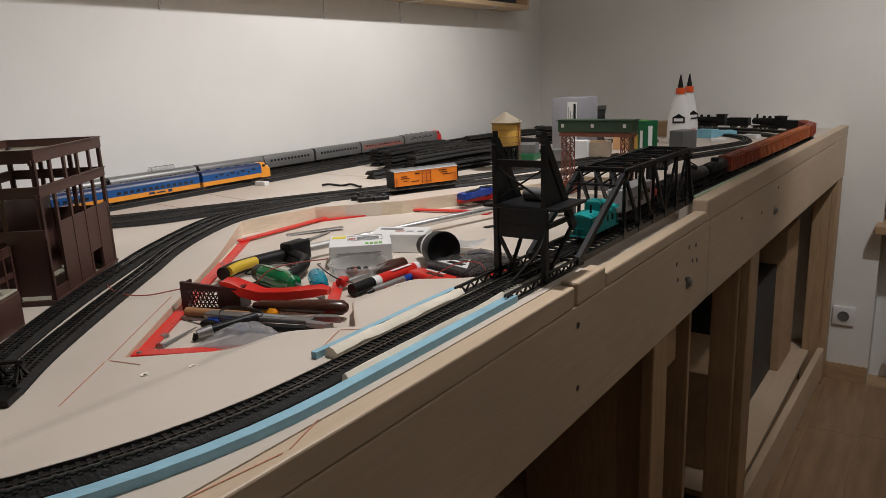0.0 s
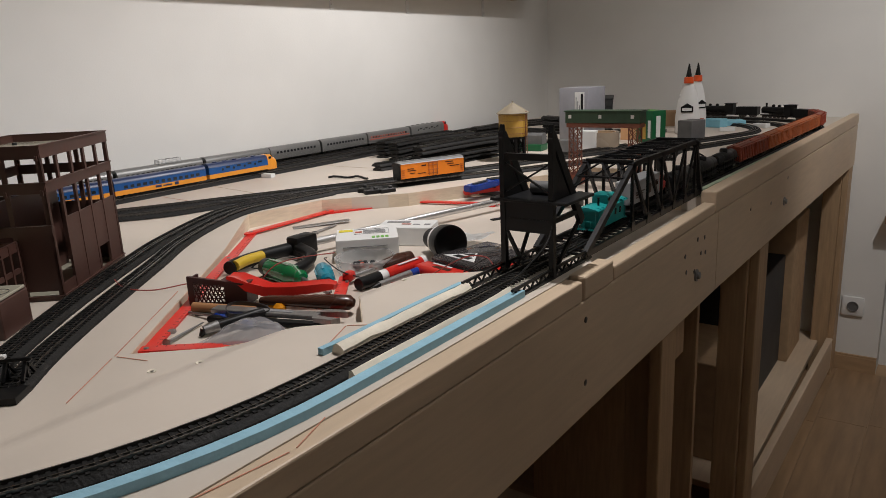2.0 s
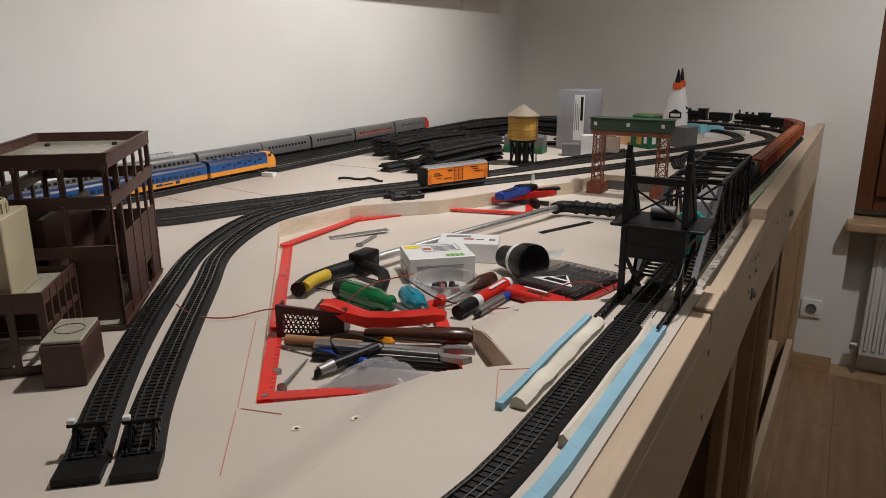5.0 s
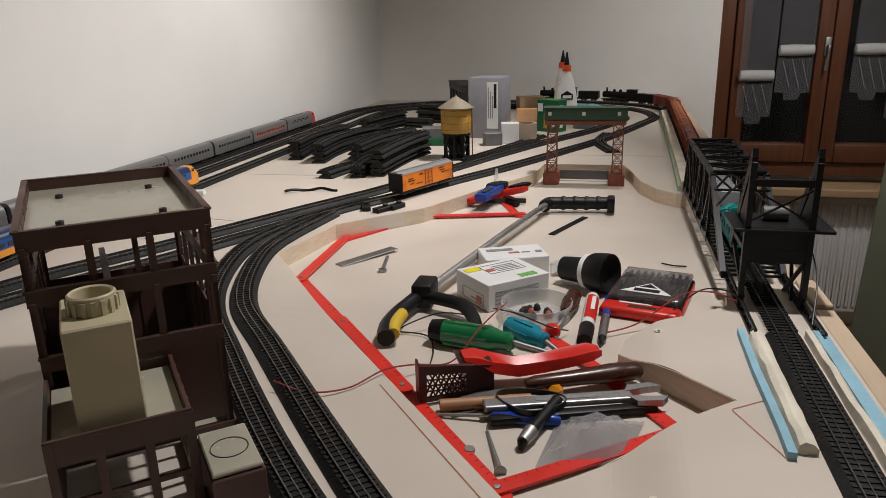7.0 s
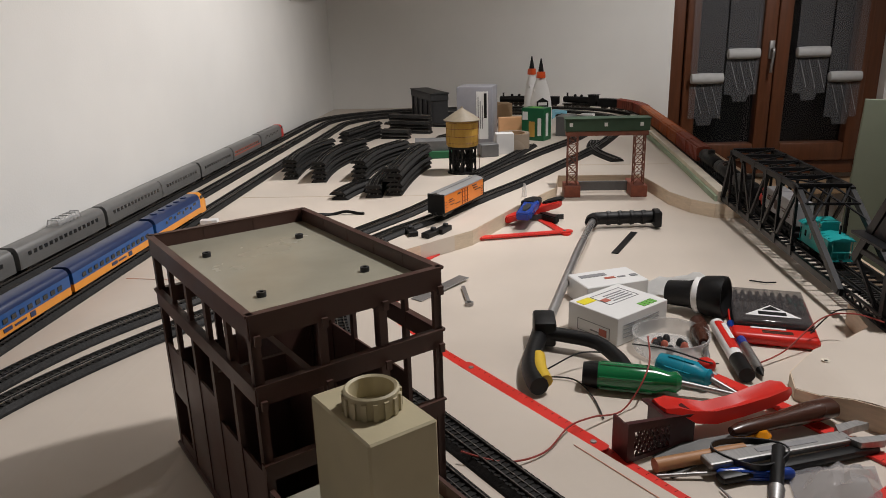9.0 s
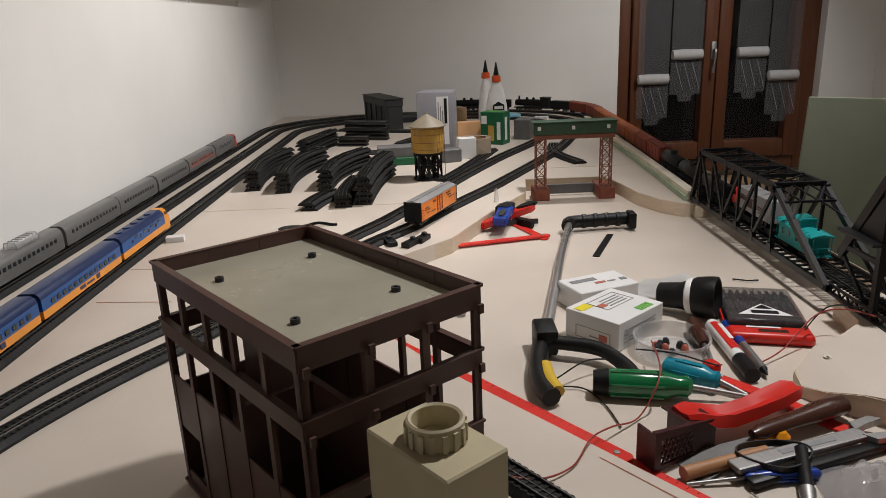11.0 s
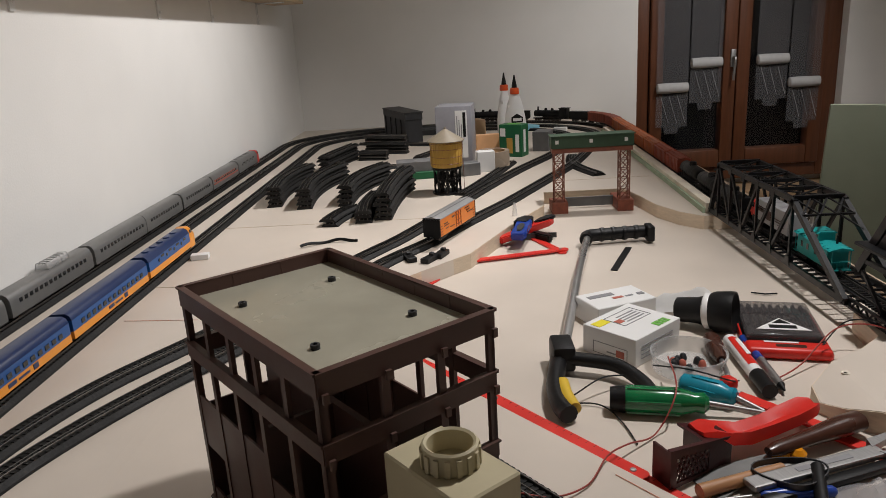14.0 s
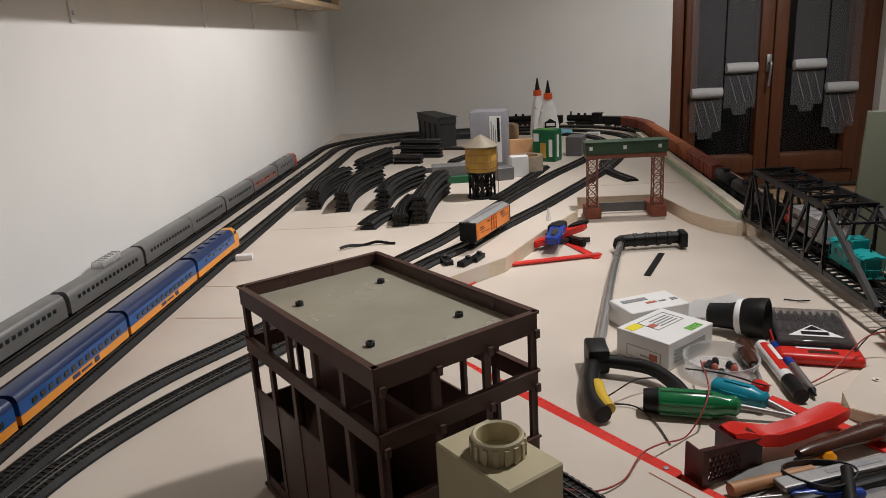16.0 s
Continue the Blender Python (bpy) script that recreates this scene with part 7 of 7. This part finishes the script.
pl = thing("small_drill_holder", m_ @ pose(0, 0, 0.0095), "small black tool with a silver chuck", "tool")
part("body", quick(cyl, (0, 0, 0.004), (0, 0.055, 0), 0.0060, 0.0055, n=16), M_BLACK, pl, smooth=True)
part("chuck", quick(cyl, (0, 0.055, 0), (0, 0.072, -0.002), 0.0068, 0.0055, n=16), M_STEEL, pl, "silver chuck", True)
part("tip", quick(cyl, (0, 0.072, -0.002), (0, L, -0.008), 0.005, 0.002, n=12), M_BLACK, pl, smooth=True)
for x, y, r in ((-0.598, 0.782, 0.010), (-0.584, 0.776, 0.008)):
    bm = bmesh.new()
    lathe(bm, [(r * 0.4, 0.0006), (r, 0.004), (r, 0.011), (r * 0.5, 0.015)], 16, Matrix.Translation((x, y, ZB)))
    one("amber_fitting", bm, M_AMBERP, "small translucent amber plastic fitting", "fitting", "amber fittings", smooth=True)
# clear bag
bm = bmesh.new()
nx, ny = 16, 12
corners = [Vector((-0.592, 0.652)), Vector((-0.520, 0.668)), Vector((-0.500, 0.742)), Vector((-0.578, 0.735))]
g = []
for i in range(nx + 1):
    col = []
    for j in range(ny + 1):
        u, v = i / nx, j / ny
        p = corners[0] * (1 - u) * (1 - v) + corners[1] * u * (1 - v) + corners[2] * u * v + corners[3] * (1 - u) * v
        hgt = 0.006 + 0.016 * math.sin(math.pi * u) * math.sin(math.pi * v) + 0.006 * noise.noise(Vector((i * 0.7, j * 0.9, 1.3)))
        col.append(bm.verts.new((p.x, p.y, ZB + 0.0015 + max(hgt, 0.0) * (0.15 + 0.85 * min(1, 6 * u * (1 - u)) * min(1, 6 * v * (1 - v))))))
    g.append(col)
for i in range(nx):
    for j in range(ny):
        bm.faces.new((g[i][j], g[i + 1][j], g[i + 1][j + 1], g[i][j + 1]))
one("plastic_bag", bm, M_BAG, "crumpled clear plastic bag among the tools", "plastic bag", smooth=True)
# screws and bits on the board
m_, L = facing((-0.641, 0.705), (-0.619, 0.640))
sc = thing("long_screw", m_ @ pose(0, 0, 0.003), "long steel screw lying on the board", "screw")
part("shank", quick(cyl, (0, 0, 0), (0, L - 0.006, 0), 0.0008, 0.0026, n=10), M_STEEL, sc, smooth=True)
part("head", quick(cyl, (0, L - 0.006, 0), (0, L, 0), 0.003, 0.0055, n=14), M_STEEL, sc, smooth=True)
one("hex_nut", quick(cyl, (0, 0, 0.0004), (0, 0, 0.004), 0.005, n=6), M_STEEL, "small steel nut on the board", "nut", m=on_board(-0.650, 0.668))
m_, L = facing((-0.945, 1.135), (-0.880, 1.225))
fg = one("metal_strip", quick(rbox, -0.010, 0.010, 0, L, 0.0004, 0.0016, 0.0004, 1), M_STEEL, "thin bent metal strip on the board", "metal strip", m=m_ @ pose(0, 0, 0, 2, 0, 0))
m_, L = facing((-0.868, 1.118), (-0.880, 1.185))
ky = thing("ring_spanner", m_ @ pose(0, 0, 0.003), "small steel spanner with a ring end", "spanner")
part("shaft", quick(rbox, -0.0028, 0.0028, 0.004, L, -0.0018, 0.0018, 0.0008, 1), M_STEEL, ky)
bm = bmesh.new()
lathe(bm, [(0.0035, -0.002), (0.0062, -0.002), (0.0062, 0.002), (0.0035, 0.002), (0.0035, -0.002)], 18, caps=False)
part("ring", bm, M_STEEL, ky, smooth=True)
one("dark_sliver", quick(tube, [(-0.455, 1.215, ZB + 0.002), (-0.438, 1.203, ZB + 0.003), (-0.420, 1.206, ZB + 0.002)], 0.0012, 5), M_BLACK, "thin dark plastic sliver on the board", "sliver")

# quick clamps and a nozzle
cl = thing("quick_clamp", Matrix.Identity(4), "small quick clamp in red and blue plastic", "clamp")
def leaf(a, b, outline, z, h, tilt):
    """A bevelled flat plate with the outline (share of the way, half width) from a to b."""
    m, way = facing(a, b)
    bm = bmesh.new()
    rim = [(-w, way * f) for f, w in outline] + [(w, way * f) for f, w in outline[::-1]]
    prism(bm, rim[::-1], z, z + h, m @ pose(0, 0, 0, tilt, 0, 0))
    bmesh.ops.bevel(bm, geom=bm.edges[:], offset=0.0022, segments=2, affect="EDGES")
    return bm


part("red_lever", leaf((-0.815, 1.548), (-0.703, 1.650), ((0, 0.006), (0.2, 0.010), (0.5, 0.008), (0.7, 0.011), (0.88, 0.014), (1, 0.008)), 0.006, 0.013, 5), M_RED, cl, "red lever")
part("lever_grip", leaf((-0.738, 1.622), (-0.696, 1.660), ((0, 0.004), (0.4, 0.011), (0.8, 0.012), (1, 0.006)), 0.026, 0.006, 4), M_BLACK, cl, "black grip pad")
part("blue_grip", leaf((-0.783, 1.512), (-0.757, 1.622), ((0, 0.012), (0.15, 0.015), (0.5, 0.013), (0.75, 0.016), (1, 0.011)), 0.020, 0.014, 3), M_BLUEP, cl, "blue grip")
part("grip_pad", leaf((-0.779, 1.530), (-0.768, 1.578), ((0, 0.005), (0.5, 0.007), (1, 0.005)), 0.033, 0.004, 3), M_DGREY, cl, "grey rubber pad")
part("jaw", leaf((-0.772, 1.590), (-0.750, 1.640), ((0, 0.014), (0.5, 0.017), (1, 0.010)), 0.018, 0.022, 0), M_BLACK, cl, "black jaw")
part("bar", quick(bar, (-0.845, 1.590, ZB + 0.006), (-0.700, 1.590, ZB + 0.008), 0.004, 0.010), M_DGREY, cl, "dark steel bar")
part("jaw", quick(rbox, -0.830, -0.785, 1.610, 1.640, ZB + 0.0005, ZB + 0.020, 0.004), M_BLACK, cl)
part("jaw", leaf((-0.745, 1.610), (-0.715, 1.560), ((0, 0.008), (0.6, 0.010), (1, 0.006)), 0.001, 0.014, 0), M_BLACK, cl)
one("clamp_bar", quick(bar, (-0.835, 1.665, ZB + 0.0052), (-0.79, 1.740, ZB + 0.0052), 0.005, 0.010), M_DGREY, "dark flat steel bar on the board", "steel bar")
bm = bmesh.new()
lathe(bm, [(0.012, 0.0), (0.012, 0.008), (0.007, 0.018), (0.003, 0.055), (0.0024, 0.056)], 16)
one("glue_nozzle", bm, M_CLEAR, "clear plastic glue nozzle standing on the board", "nozzle", m=on_board(-0.775, 1.70), smooth=True)


# loose wires
def wire(pts, material, label, r=0.0009):
    one("wire", quick(tube, smooth_path(pts, 8), r, 6), material, label, "wire", "loose wires", smooth=True)


wire([(-0.858, 0.722, ZU - 0.006), (-0.82, 0.715, ZU - 0.011), (-0.785, 0.735, ZU - 0.014), (-0.76, 0.775, ZU - 0.012), (-0.735, 0.80, ZB + 0.012), (-0.70, 0.83, ZB + 0.004), (-0.672, 0.86, ZB + 0.035), (-0.655, 0.95, ZB + 0.030)], M_WIRERED, "thin red wire running from the track to the tools")
wire([(-0.785, 0.90, ZB + 0.003), (-0.765, 0.905, ZB + 0.014), (-0.735, 0.925, ZB + 0.020), (-0.705, 0.94, ZB + 0.014)], M_WIREBLACK, "thin black wire curling beside the saw grip")
wire([(-0.785, 0.90, ZB + 0.003), (-0.745, 0.895, ZB + 0.003), (-0.728, 0.86, ZB + 0.002), (-0.722, 0.815, ZB + 0.002)], M_WIREBLACK, "thin black wire curling beside the saw grip")
wire([(-0.672, 0.95, ZB + 0.02), (-0.64, 0.915, ZB + 0.030), (-0.60, 0.905, ZB + 0.020), (-0.58, 0.93, ZB + 0.006)], M_WIREBLACK, "thin black wire across the screwdrivers")
wire([(-0.545, 0.925, ZB + 0.006), (-0.50, 0.955, ZB + 0.010), (-0.45, 0.985, ZU + 0.010), (-0.415, 0.985, ZU + 0.016), (-0.39, 0.965, ZU + 0.014)], M_WIRERED, "thin red wire leading to the bridge tower")
wire([(-0.46, 0.992, ZB + 0.012), (-0.425, 1.01, ZU + 0.008), (-0.40, 1.00, ZU + 0.014), (-0.388, 0.975, ZU + 0.016)], M_WIREBLACK, "thin black wire leading to the bridge tower")
wire([(-0.325, 0.90, ZU + 0.016), (-0.31, 0.96, 1.22), (-0.318, 1.00, 1.262)], M_WIREBLACK, "thin black wire at the bridge tower")

# laminate planks
plank = None
rnd = random.Random(5)
for i in range(9):
    x = FRONT - 0.12 + i * 0.160
    y = -0.6 + rnd.uniform(-0.4, 0)
    while y < settle(FAR) - 0.01:
        L = min(1.2, settle(FAR) - 0.012 - y)
        if y + L > 0.2 and x + 0.158 < RIGHT:
            p = part("plank", quick(box, 0, 0.1585, 0, L - 0.0015, -0.0038, 0.0), M_FLOOR, floor)
            p.location = (x, y, GROUND)
        y += 1.2

# ---- rows of small alike pieces become single pieces ----
def pick_apart(ob, name):
    """Every loose piece of a row becomes a part of its own."""
    bm = bmesh.new()
    bm.from_mesh(ob.data)
    left = set(bm.verts)
    groups = []
    while left:
        todo = [left.pop()]
        found = set(todo)
        while todo:
            for e in todo.pop().link_edges:
                for v in e.verts:
                    if v in left:
                        left.discard(v)
                        found.add(v)
                        todo.append(v)
        groups.append(found)
    if len(groups) > 1:
        for found in sorted(groups, key=lambda g: min((round(v.co.x, 4), round(v.co.y, 4), v.index) for v in g)):
            order = sorted(found, key=lambda v: v.index)
            place = {v: i for i, v in enumerate(order)}
            faces = [[place[v] for v in f.verts] for f in bm.faces if f.verts[0] in found]
            mesh = bpy.data.meshes.new(name)
            mesh.from_pydata([v.co[:] for v in order], [], faces)
            mesh.materials.append(ob.data.materials[0])
            piece = new(name, mesh)
            piece.parent = ob.parent
            piece.matrix_parent_inverse = ob.matrix_parent_inverse.copy()
            piece.matrix_basis = ob.matrix_basis.copy()
        bpy.data.objects.remove(ob)
    bm.free()


SINGLE = {"fluting": "flute", "chimney_and_domes": "boiler_fitting", "window_pane": "window_pane", "diaphragm": "diaphragm", "side_window": "side_window", "cupola_window": "cupola_window", "grip_rib": "grip_rib", "roof_fan": "roof_fan", "window_row": "window", "lettering_bars": "lettering_bar", "door_hardware": "door_hinge", "platform_rail": "platform_rail", "portholes": "porthole", "tank_band": "tank_band"}
for row in [o for o in bpy.data.objects if o.type == "MESH"]:
    single = SINGLE.get(row.name.split(".")[0])
    if single:
        pick_apart(row, single)
